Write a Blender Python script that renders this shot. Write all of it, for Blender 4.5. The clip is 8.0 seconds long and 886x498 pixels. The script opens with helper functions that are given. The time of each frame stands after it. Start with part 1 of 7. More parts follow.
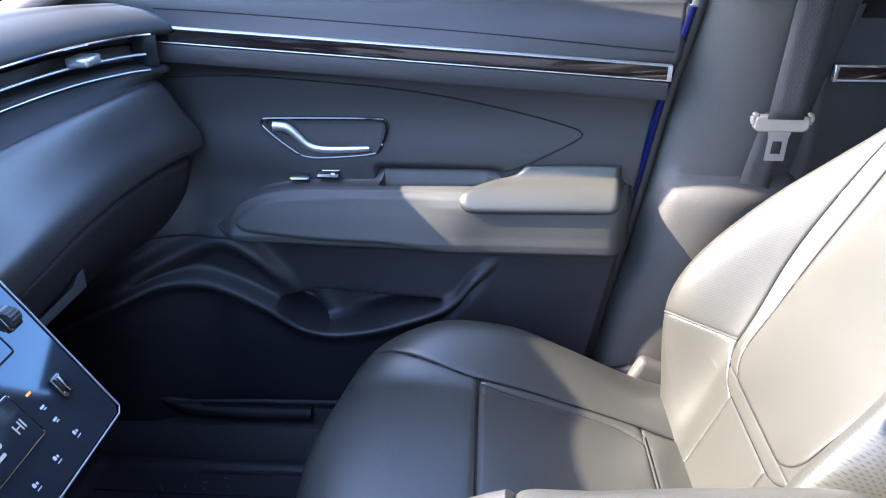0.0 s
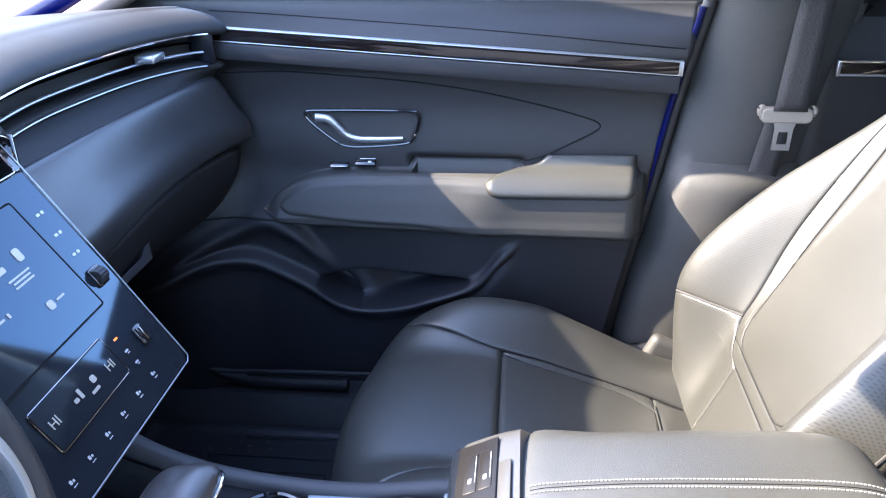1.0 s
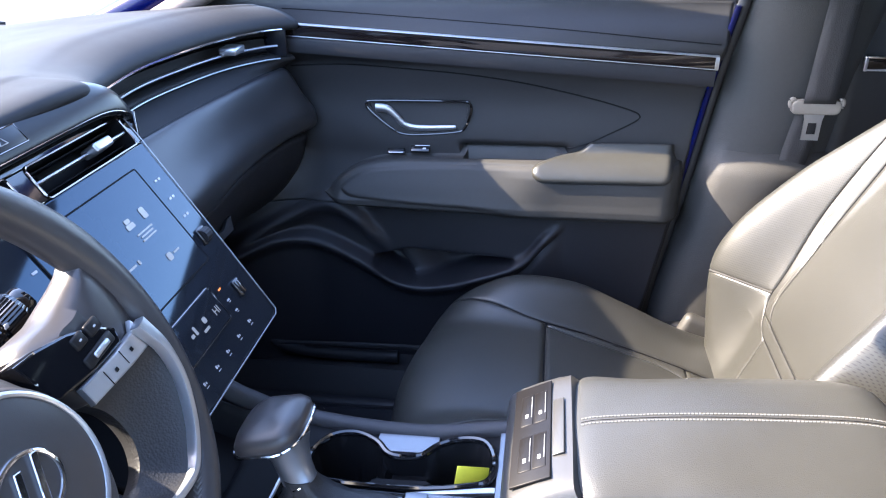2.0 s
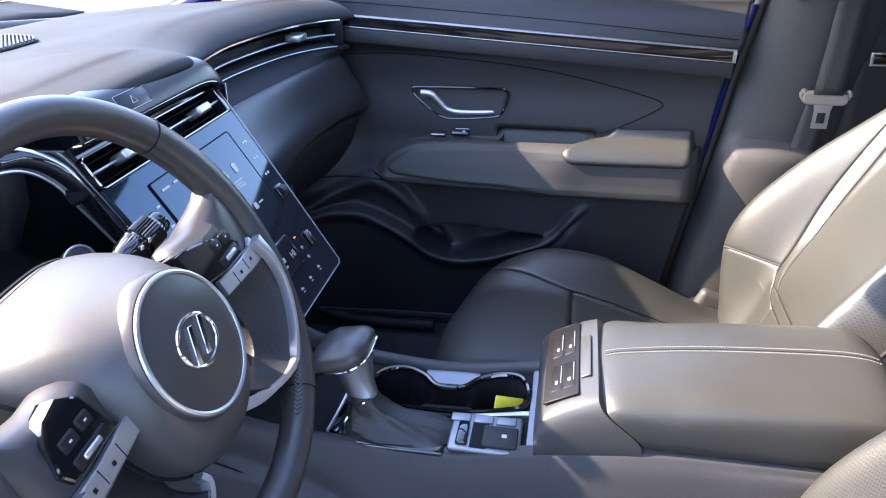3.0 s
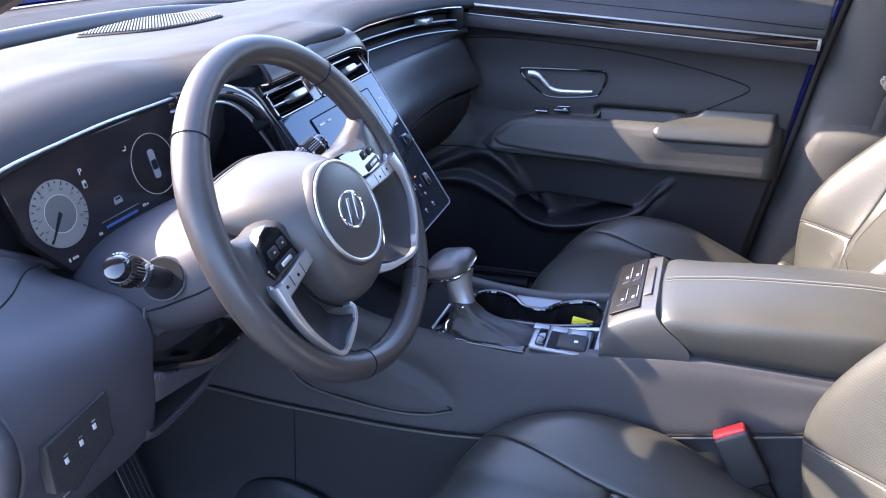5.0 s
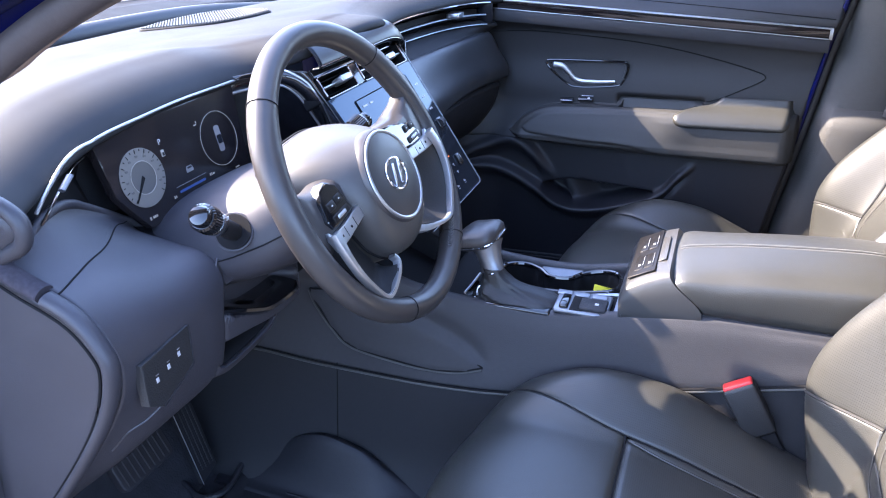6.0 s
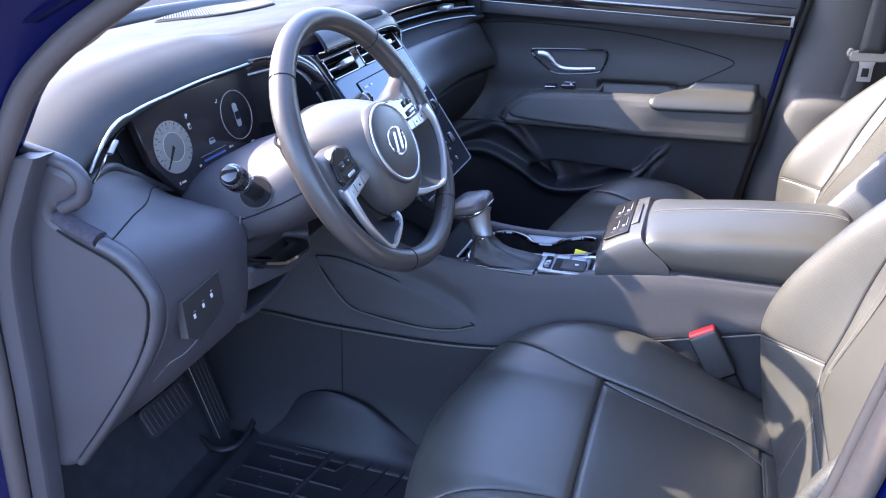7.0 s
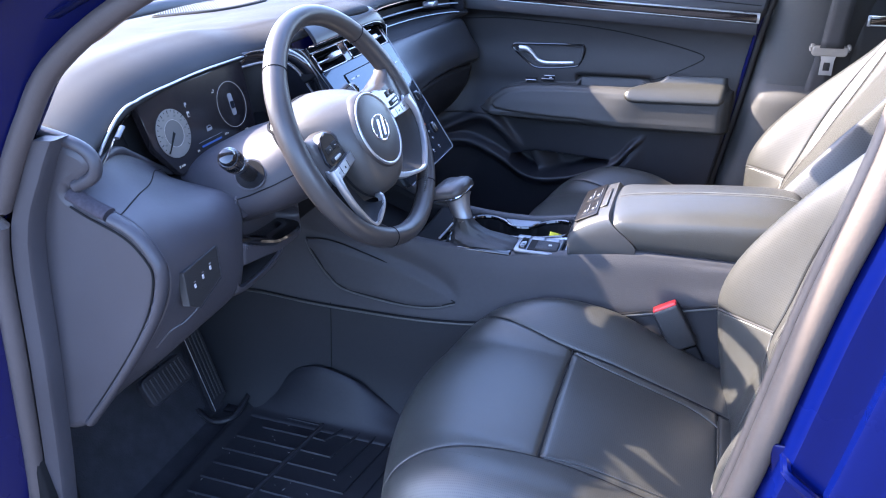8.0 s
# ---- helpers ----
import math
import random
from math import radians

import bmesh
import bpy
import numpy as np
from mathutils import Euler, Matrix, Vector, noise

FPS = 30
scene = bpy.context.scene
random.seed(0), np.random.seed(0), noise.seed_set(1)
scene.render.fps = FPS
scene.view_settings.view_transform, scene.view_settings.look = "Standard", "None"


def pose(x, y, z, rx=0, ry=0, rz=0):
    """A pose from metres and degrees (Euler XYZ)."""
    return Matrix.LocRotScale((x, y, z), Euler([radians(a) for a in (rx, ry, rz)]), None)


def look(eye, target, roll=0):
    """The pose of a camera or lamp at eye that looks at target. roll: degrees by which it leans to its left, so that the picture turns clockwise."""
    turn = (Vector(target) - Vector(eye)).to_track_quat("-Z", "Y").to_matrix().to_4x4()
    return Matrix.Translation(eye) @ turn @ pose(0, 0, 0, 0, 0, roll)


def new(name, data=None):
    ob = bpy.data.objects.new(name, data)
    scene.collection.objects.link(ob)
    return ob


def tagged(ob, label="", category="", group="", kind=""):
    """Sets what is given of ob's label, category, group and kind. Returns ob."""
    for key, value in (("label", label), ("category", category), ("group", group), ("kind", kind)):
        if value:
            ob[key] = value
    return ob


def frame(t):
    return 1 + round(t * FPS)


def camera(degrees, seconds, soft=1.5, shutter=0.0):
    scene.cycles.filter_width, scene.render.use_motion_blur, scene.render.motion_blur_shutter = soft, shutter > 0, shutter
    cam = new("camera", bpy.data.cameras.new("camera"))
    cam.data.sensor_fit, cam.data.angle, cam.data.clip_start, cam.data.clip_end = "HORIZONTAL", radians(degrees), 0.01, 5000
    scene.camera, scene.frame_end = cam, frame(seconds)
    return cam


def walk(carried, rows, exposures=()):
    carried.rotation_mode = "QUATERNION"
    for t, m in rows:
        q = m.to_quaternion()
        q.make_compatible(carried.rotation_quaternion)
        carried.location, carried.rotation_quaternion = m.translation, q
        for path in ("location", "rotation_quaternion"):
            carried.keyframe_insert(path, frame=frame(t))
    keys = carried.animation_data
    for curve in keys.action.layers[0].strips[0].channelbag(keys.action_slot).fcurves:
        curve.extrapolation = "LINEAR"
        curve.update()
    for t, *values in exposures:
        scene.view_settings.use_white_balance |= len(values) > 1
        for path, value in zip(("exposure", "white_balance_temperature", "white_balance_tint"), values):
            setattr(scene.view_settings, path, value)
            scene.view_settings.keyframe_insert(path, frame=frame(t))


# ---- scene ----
cam = camera(61.9, 8.0, soft=1.1)
METRES, EYE, TILT, LEAN, TURN = 0.95, 1.335, -27.0, 0.0, 3.5
ROWS = [
    (0.0, 0.0, 0.0, 0.0, -0.0, 0.0, 0.0),
    (0.5, 0.0028, -0.049, -0.0158, 0.94, -0.07, -0.18),
    (1.0, 0.0052, -0.1036, -0.0303, 2.32, -0.08, -0.5),
    (1.5, -0.0115, -0.1499, -0.0472, 3.54, -0.01, -0.88),
    (3.0, -0.0536, -0.3549, -0.143, 5.87, 0.44, -2.75),
    (3.5, -0.0495, -0.4001, -0.1694, 7.21, 0.45, -3.66),
    (4.0, -0.0326, -0.4549, -0.1939, 9.4, 0.38, -4.73),
    (4.5, -0.014, -0.5152, -0.2253, 11.85, 0.27, -5.73),
    (6.0, 0.0224, -0.6711, -0.3069, 15.99, 0.19, -6.44),
    (6.5, 0.0372, -0.7397, -0.3424, 15.74, 0.17, -6.16),
    (7.0, 0.0571, -0.796, -0.3653, 15.27, 0.15, -5.87),
    (7.5, 0.0809, -0.8429, -0.3813, 14.9, 0.03, -5.77),
    (8.0, 0.1029, -0.8805, -0.3903, 14.66, -0.14, -5.82),
]
walk(cam, [(t, pose(0, -0.394, EYE, TILT, LEAN, TURN) @ pose(METRES * x, METRES * y, METRES * z, 90 + pitch, roll, yaw)) for t, x, y, z, yaw, pitch, roll in ROWS], exposures=[(0.0, 4.36, 6150, 16), (1.5, 4.04, 6350, 17), (3.5, 3.58, 6550, 20), (6.0, 3.88, 6350, 22), (8.0, 3.92, 6050, 22)])

# ---- world and sun ----
SUN_WAY = Vector((1.0, 0.085, -0.735)).normalized()
SUN_ELEV = math.asin(-SUN_WAY.z)
world = bpy.data.worlds.new("sky")
scene.world = world
world.use_nodes = True
wn = world.node_tree.nodes
sky = wn.new("ShaderNodeTexSky")
sky.sky_type, sky.sun_disc = "NISHITA", False
sky.sun_elevation = SUN_ELEV
sky.ozone_density = 2.6
sky.sun_rotation = math.atan2(-SUN_WAY.x, -SUN_WAY.y)
wn["Background"].inputs[1].default_value = 0.15
world.node_tree.links.new(sky.outputs[0], wn["Background"].inputs[0])
sun = new("sun", bpy.data.lights.new("sun", "SUN"))
sun.data.energy, sun.data.angle, sun.data.color = 2.7, radians(0.53), (1.0, 0.90, 0.70)
sun.matrix_world = look((-6, -0.6, 4), Vector((-6, -0.6, 4)) + SUN_WAY)


# ---- materials ----
def perf(name, col, rough, axes, pitch, bump=0.6):
    """Leather with a regular grid of small holes, laid out in the plane of two axes."""
    m = mat(name, col, rough, spec=0.5, bump=0.10, bscale=1300, kind="cells", vscale=4)
    nt = m.node_tree
    ln = nt.links.new
    b = nt.nodes["Principled BSDF"]
    tc = nt.nodes.new("ShaderNodeTexCoord")
    sep = nt.nodes.new("ShaderNodeSeparateXYZ")
    ln(tc.outputs["Object"], sep.inputs[0])
    com = nt.nodes.new("ShaderNodeCombineXYZ")
    if axes[0] == 1:
        wrap = nt.nodes.new("ShaderNodeMath")
        wrap.operation = "ABSOLUTE"
        ln(sep.outputs[1], wrap.inputs[0])
        turn = nt.nodes.new("ShaderNodeMath")
        turn.operation = "MULTIPLY_ADD"
        turn.inputs[1].default_value = -0.9
        ln(sep.outputs[0], turn.inputs[0])
        ln(wrap.outputs[0], turn.inputs[2])
        ln(turn.outputs[0], com.inputs[0])
    else:
        ln(sep.outputs[axes[0]], com.inputs[0])
    ln(sep.outputs[axes[1]], com.inputs[1])
    g = nt.nodes.new("ShaderNodeTexVoronoi")
    g.voronoi_dimensions = "2D"
    g.inputs["Scale"].default_value, g.inputs["Randomness"].default_value = 1 / pitch, 0.0
    ln(com.outputs[0], g.inputs["Vector"])
    st = nt.nodes.new("ShaderNodeMapRange")
    st.inputs["From Min"].default_value, st.inputs["From Max"].default_value = 0.14, 0.30
    ln(g.outputs["Distance"], st.inputs["Value"])
    old = b.inputs["Base Color"].links[0].from_socket
    dk = nt.nodes.new("ShaderNodeMix")
    dk.data_type = "RGBA"
    dk.inputs[6].default_value = (col[0] * 0.42, col[1] * 0.42, col[2] * 0.42, 1)
    ln(st.outputs[0], dk.inputs[0])
    ln(old, dk.inputs[7])
    ln(dk.outputs[2], b.inputs["Base Color"])
    bp = nt.nodes.new("ShaderNodeBump")
    bp.inputs["Strength"].default_value, bp.inputs["Distance"].default_value = bump, 0.0012
    ln(st.outputs[0], bp.inputs["Height"])
    ln(b.inputs["Normal"].links[0].from_socket, bp.inputs["Normal"])
    ln(bp.outputs[0], b.inputs["Normal"])
    return m


def mat(name, col, rough=0.5, metal=0.0, spec=0.5, var=0.15, vscale=6.0, bump=0.0, bscale=400.0, coat=0.0, kind="noise", rvar=0.12):
    m = bpy.data.materials.new(name)
    m.use_nodes = True
    nt = m.node_tree
    b = nt.nodes["Principled BSDF"]
    ln = nt.links.new
    tc = nt.nodes.new("ShaderNodeTexCoord")
    big = nt.nodes.new("ShaderNodeTexNoise")
    big.inputs["Scale"].default_value, big.inputs["Detail"].default_value = vscale, 5
    ln(tc.outputs["Object"], big.inputs["Vector"])
    fine = nt.nodes.new("ShaderNodeTexNoise")
    fine.inputs["Scale"].default_value, fine.inputs["Detail"].default_value = vscale * 22, 3
    ln(tc.outputs["Object"], fine.inputs["Vector"])
    mix = nt.nodes.new("ShaderNodeMath")
    mix.operation = "MULTIPLY_ADD"
    ln(fine.outputs[0], mix.inputs[0])
    mix.inputs[1].default_value = 0.35
    ln(big.outputs[0], mix.inputs[2])
    ramp = nt.nodes.new("ShaderNodeMapRange")
    ramp.inputs["From Min"].default_value, ramp.inputs["From Max"].default_value = 0.4, 0.95
    ramp.inputs["To Min"].default_value, ramp.inputs["To Max"].default_value = 1 - var, 1 + var
    ln(mix.outputs[0], ramp.inputs["Value"])
    mul = nt.nodes.new("ShaderNodeMix")
    mul.data_type, mul.blend_type = "RGBA", "MULTIPLY"
    mul.inputs[0].default_value = 1.0
    mul.inputs[6].default_value = (*col, 1)
    ln(ramp.outputs[0], mul.inputs[7])
    ln(mul.outputs[2], b.inputs["Base Color"])
    rr = nt.nodes.new("ShaderNodeMapRange")
    rr.inputs["From Min"].default_value, rr.inputs["From Max"].default_value = 0.3, 0.7
    rr.inputs["To Min"].default_value, rr.inputs["To Max"].default_value = max(0.02, rough * (1 - rvar)), min(1, rough * (1 + rvar))
    ln(big.outputs[0], rr.inputs["Value"])
    ln(rr.outputs[0], b.inputs["Roughness"])
    b.inputs["Metallic"].default_value = metal
    b.inputs["Specular IOR Level"].default_value = spec
    b.inputs["Coat Weight"].default_value = coat
    b.inputs["Coat Roughness"].default_value = 0.03
    if bump:
        if kind == "noise":
            g = nt.nodes.new("ShaderNodeTexNoise")
            g.inputs["Detail"].default_value = 4
            out = g.outputs[0]
        else:
            g = nt.nodes.new("ShaderNodeTexVoronoi")
            g.feature = "F1"
            out = g.outputs["Distance"]
        g.inputs["Scale"].default_value = bscale
        ln(tc.outputs["Object"], g.inputs["Vector"])
        bp = nt.nodes.new("ShaderNodeBump")
        bp.inputs["Strength"].default_value, bp.inputs["Distance"].default_value = bump, 0.001
        ln(out, bp.inputs["Height"])
        ln(bp.outputs[0], b.inputs["Normal"])
    return m


def glow(name, col, strength):
    m = bpy.data.materials.new(name)
    m.use_nodes = True
    b = m.node_tree.nodes["Principled BSDF"]
    b.inputs["Base Color"].default_value = (*col, 1)
    b.inputs["Emission Color"].default_value = (*col, 1)
    b.inputs["Emission Strength"].default_value = strength
    b.inputs["Roughness"].default_value = 0.3
    return m


PLASTIC = mat("grained_plastic", (0.014, 0.014, 0.016), 0.55, spec=0.32, bump=0.30, bscale=900, kind="cells")
SOFT = mat("soft_dash_skin", (0.015, 0.015, 0.016), 0.70, spec=0.24, bump=0.10, bscale=1300, kind="cells")
DOORSKIN = mat("door_skin", (0.016, 0.016, 0.017), 0.50, spec=0.42, bump=0.10, bscale=1400, kind="cells")
DOORLOW = mat("hard_door_plastic", (0.013, 0.013, 0.016), 0.48, spec=0.38, bump=0.20, bscale=1100, kind="cells")
GLOVESKIN = mat("smooth_padded_vinyl", (0.020, 0.020, 0.021), 0.37, spec=0.55, bump=0.05, bscale=1500, kind="cells")
ARMSKIN = mat("armrest_vinyl", (0.037, 0.036, 0.034), 0.50, spec=0.33, bump=0.16, bscale=1300, kind="cells")
CONSOLESIDE = mat("console_side_plastic", (0.036, 0.035, 0.038), 0.58, spec=0.30, bump=0.25, bscale=1000, kind="cells")
KNEE = mat("knee_panel_plastic", (0.034, 0.032, 0.038), 0.48, spec=0.5, bump=0.22, bscale=1400, kind="cells")
LEATHER = mat("seat_leather", (0.035, 0.0345, 0.031), 0.38, spec=0.55, bump=0.22, bscale=950, kind="cells", vscale=4)
PERF = perf("perforated_cushion", (0.035, 0.0345, 0.031), 0.42, (0, 1), 0.0028, 0.08)
PERFUP = perf("perforated_backrest", (0.035, 0.0345, 0.031), 0.42, (1, 2), 0.0036, 0.10)
COVER = mat("airbag_vinyl", (0.043, 0.039, 0.036), 0.43, spec=0.48, bump=0.12, bscale=1500, kind="cells")
PLATE = mat("switch_plate", (0.010, 0.009, 0.009), 0.4, spec=0.2)
TINT = mat("tinted_glass", (0.010, 0.011, 0.012), 0.08, spec=0.4)
WHEELSKIN = mat("wheel_leather", (0.034, 0.030, 0.029), 0.36, spec=0.5, bump=0.05, bscale=1600, kind="cells")
GLOSS = mat("piano_black", (0.006, 0.006, 0.007), 0.06, coat=0.5, var=0.05, rvar=0.3)
SCREEN = mat("screen_glass", (0.012, 0.014, 0.018), 0.05, spec=0.40, var=0.05)
SCREEN.node_tree.nodes["Principled BSDF"].inputs["Specular Tint"].default_value = (0.40, 0.68, 1.0, 1)
SCREEN.node_tree.nodes["Principled BSDF"].inputs["IOR"].default_value = 1.55
SATIN = mat("satin_silver", (0.46, 0.47, 0.49), 0.36, metal=0.9, var=0.05)
TRIMSATIN = mat("brushed_trim", (0.20, 0.21, 0.23), 0.42, metal=0.8, var=0.08)
CHROME = mat("chrome", (0.75, 0.76, 0.78), 0.10, metal=1.0, var=0.03)
DARKCHROME = mat("dark_chrome", (0.22, 0.20, 0.19), 0.12, metal=1.0, var=0.2, vscale=14)
# near-black for joints and seams, also painted shade inside hollows
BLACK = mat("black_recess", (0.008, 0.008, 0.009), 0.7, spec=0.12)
CARPET = mat("carpet", (0.022, 0.022, 0.026), 0.95, bump=1.0, bscale=260, var=0.35, vscale=30, spec=0.15)
RUBBER = mat("rubber_mat", (0.014, 0.014, 0.017), 0.50, spec=0.28, bump=0.25, bscale=500, var=0.3)
# door seal rubber lightened and warmed: sunlight put into the colour
SUNSEAL = mat("sun_tinted_door_seal", (0.075, 0.056, 0.042), 0.55, bump=0.3, bscale=250)
# sunlit edge of the pillar trim, its brightness held in the base colour
SUNEDGE = mat("sun_tinted_trim_edge", (0.24, 0.175, 0.15), 0.7, bump=0.3, bscale=700, kind="cells")
STRIPBLACK = mat("satin_black", (0.007, 0.008, 0.011), 0.28, spec=0.22)
RIBGREY = mat("grille_rib_plastic", (0.046, 0.046, 0.044), 0.6, spec=0.3)
# front seal rubber, its lit brownish tone mixed into the colour
SUNFRONTSEAL = mat("sun_tinted_front_seal", (0.052, 0.042, 0.042), 0.6, bump=0.2, bscale=300)
SEAL = mat("door_seal", (0.020, 0.020, 0.021), 0.55, bump=0.2, bscale=300)
TRIMGREY = mat("pillar_trim", (0.038, 0.036, 0.033), 0.6, bump=0.3, bscale=700, kind="cells")
HEADLINER = mat("headliner", (0.42, 0.41, 0.39), 0.95, bump=0.5, bscale=300)
BLUE = mat("blue_body_paint", (0.0004, 0.0022, 0.036), 0.26, spec=0.14, coat=0.06, var=0.06)
WEB = mat("belt_webbing", (0.030, 0.027, 0.026), 0.75, bump=0.7, bscale=500)
BEIGE = mat("belt_tongue_plastic", (0.22, 0.19, 0.155), 0.5)
FABRIC = mat("woven_trim", (0.042, 0.036, 0.044), 0.85, spec=0.2, bump=0.6, bscale=700, var=0.4, vscale=220)
REDB = mat("red_button", (0.62, 0.03, 0.03), 0.4)
YELLOW = mat("yellow_card", (0.80, 0.72, 0.05), 0.6)
# darker than the console side: footwell shade put into the colour
SHADEDSIDE = mat("shade_dark_cover", (0.015, 0.015, 0.017), 0.6, spec=0.25, bump=0.2, bscale=1100, kind="cells")
BOOT = mat("boot_leather", (0.014, 0.014, 0.015), 0.5, bump=0.3, bscale=500, kind="cells")
STITCH = mat("light_thread", (0.17, 0.165, 0.15), 0.8)
PALETHREAD = mat("grey_thread", (0.085, 0.082, 0.078), 0.8)
DTHREAD = mat("dark_thread", (0.022, 0.021, 0.020), 0.8)
DIMLCD = glow("dim_symbol", (0.15, 0.15, 0.16), 0.010)
WHITE = glow("white_mark", (0.34, 0.35, 0.37), 0.015)
GROUND = mat("asphalt_ground", (0.070, 0.069, 0.068), 0.9, bump=0.6, bscale=30, vscale=0.6, var=0.2)



# ---- mesh tools ----
def mesh_ob(name, verts, faces, m, parent=None, label="", sharp=38, weld=False):
    me = bpy.data.meshes.new(name)
    bm = bmesh.new()
    vs = [bm.verts.new(v) for v in verts]
    for f in faces:
        if len(set(f)) > 2:
            try:
                bm.faces.new([vs[i] for i in f])
            except ValueError:
                pass
    return part(name, bm, m, parent, label, sharp)


def part(name, bm, m, parent=None, label="", sharp=38, plates=False):
    bmesh.ops.remove_doubles(bm, verts=bm.verts, dist=1e-5)
    bmesh.ops.recalc_face_normals(bm, faces=bm.faces)
    lim = radians(sharp)
    for f in bm.faces:
        f.smooth = True
    for e in bm.edges:
        e.smooth = not (len(e.link_faces) == 2 and e.calc_face_angle(0) > lim)
    if plates:
        big = max(f.calc_area() for f in bm.faces)
        for f in bm.faces:
            if f.calc_area() > 0.4 * big:
                for e in f.edges:
                    e.smooth = False
    me = bpy.data.meshes.new(name)
    bm.to_mesh(me)
    bm.free()
    me.materials.append(m)
    ob = new(name, me)
    if parent is not None:
        ob.parent = parent
    if label:
        ob["label"] = label
    return ob


def thing(name, label, category, at=(0, 0, 0), group="", kind=""):
    e = new(name)
    e.empty_display_size = 0.05
    e.matrix_world = pose(*at)
    return tagged(e, label, category, group, kind)


def spl(pts, n, closed=False):
    """Points evenly spaced in parameter on a smooth curve through pts."""
    p = np.array([tuple(q) for q in pts], float)
    k = len(p)
    out = []
    total = k if closed else k - 1
    for i in range(n):
        u = i / n * total if closed else i / (n - 1) * total
        j = min(int(u), total - 1)
        f = u - j
        if closed:
            a, b, c, d = p[(j - 1) % k], p[j % k], p[(j + 1) % k], p[(j + 2) % k]
        else:
            b, c = p[j], p[j + 1]
            a = p[j - 1] if j > 0 else 2 * b - c
            d = p[j + 2] if j + 2 < k else 2 * c - b
        out.append(0.5 * (2 * b + (c - a) * f + (2 * a - 5 * b + 4 * c - d) * f * f + (3 * b - a - 3 * c + d) * f ** 3))
    return [Vector(o) if len(o) == 3 else tuple(o) for o in out]


def curve1(table):
    """A smooth function through (x, value) pairs."""
    xs, ys = [a for a, _ in table], [b for _, b in table]

    def f(x):
        x = min(max(x, xs[0]), xs[-1])
        j = 0
        while j < len(xs) - 2 and x > xs[j + 1]:
            j += 1
        u = (x - xs[j]) / (xs[j + 1] - xs[j])
        s = [(ys[min(i + 1, len(ys) - 1)] - ys[max(i - 1, 0)]) / (xs[min(i + 1, len(xs) - 1)] - xs[max(i - 1, 0)]) for i in (j, j + 1)]
        h = xs[j + 1] - xs[j]
        return (2 * u ** 3 - 3 * u ** 2 + 1) * ys[j] + (u ** 3 - 2 * u ** 2 + u) * h * s[0] + (3 * u ** 2 - 2 * u ** 3) * ys[j + 1] + (u ** 3 - u ** 2) * h * s[1]
    return f


def grid_faces(nu, nv, cu=False, cv=False, base=0):
    fs = []
    for i in range(nu if cu else nu - 1):
        for j in range(nv if cv else nv - 1):
            fs.append([base + i * nv + j, base + ((i + 1) % nu) * nv + j, base + ((i + 1) % nu) * nv + (j + 1) % nv, base + i * nv + (j + 1) % nv])
    return fs


def loft(name, rings, m, parent=None, label="", closed=True, caps=True, sharp=38, ring_loop=False):
    nu, nv = len(rings), len(rings[0])
    verts = [v for r in rings for v in r]
    faces = grid_faces(nu, nv, ring_loop, closed)
    if caps and closed and not ring_loop:
        faces += [list(range(nv)), [(nu - 1) * nv + j for j in range(nv)]]
    return mesh_ob(name, verts, faces, m, parent, label, sharp)


def sheet(name, rows, m, parent=None, label="", thick=0.004, sharp=38):
    """An open surface with a real thickness."""
    ob = loft(name, rows, m, parent, label, closed=False, caps=False, sharp=sharp)
    mod = ob.modifiers.new("thickness", "SOLIDIFY")
    mod.thickness, mod.offset = thick, 0
    return ob


def net(ctrl, nu, nv):
    """A smooth surface through a net of control points: rows of rows."""
    rows = [spl(r, nv) for r in ctrl]
    cols = [spl([r[j] for r in rows], nu) for j in range(nv)]
    return [[cols[j][i] for j in range(nv)] for i in range(nu)]


def tube(name, path, r, m, parent=None, label="", sides=10, closed=False, flat=1.0, up=None, n=None):
    pts = [Vector(p) for p in (spl(path, n, closed) if n else path)]
    k = len(pts)
    rings = []
    for i, p in enumerate(pts):
        a = pts[(i - 1) % k] if closed or i > 0 else p
        b = pts[(i + 1) % k] if closed or i < k - 1 else p
        d = (b - a).normalized()
        ref = Vector(up) if up else (Vector((0, 0, 1)) if abs(d.z) < 0.9 else Vector((1, 0, 0)))
        s = d.cross(ref).normalized()
        t = s.cross(d).normalized()
        rr = r[i] if isinstance(r, (list, tuple)) else r
        rings.append([p + rr * (math.cos(q) * s + flat * math.sin(q) * t) for q in (2 * math.pi * j / sides for j in range(sides))])
    return loft(name, rings, m, parent, label, caps=not closed, ring_loop=closed)


def rbox(name, c, size, m, parent=None, label="", r=0.003, seg=2, rot=None):
    bm = bmesh.new()
    bmesh.ops.create_cube(bm, size=1)
    for v in bm.verts:
        v.co = Vector((v.co.x * size[0], v.co.y * size[1], v.co.z * size[2]))
    r = min(r, 0.45 * min(size))
    bmesh.ops.bevel(bm, geom=list(bm.edges), offset=r, segments=seg, affect="EDGES", profile=0.5)
    mt = Matrix.Translation(c) @ (rot.to_4x4() if rot else Matrix.Identity(4))
    bmesh.ops.transform(bm, matrix=mt, verts=bm.verts)
    return part(name, bm, m, parent, label, 50)


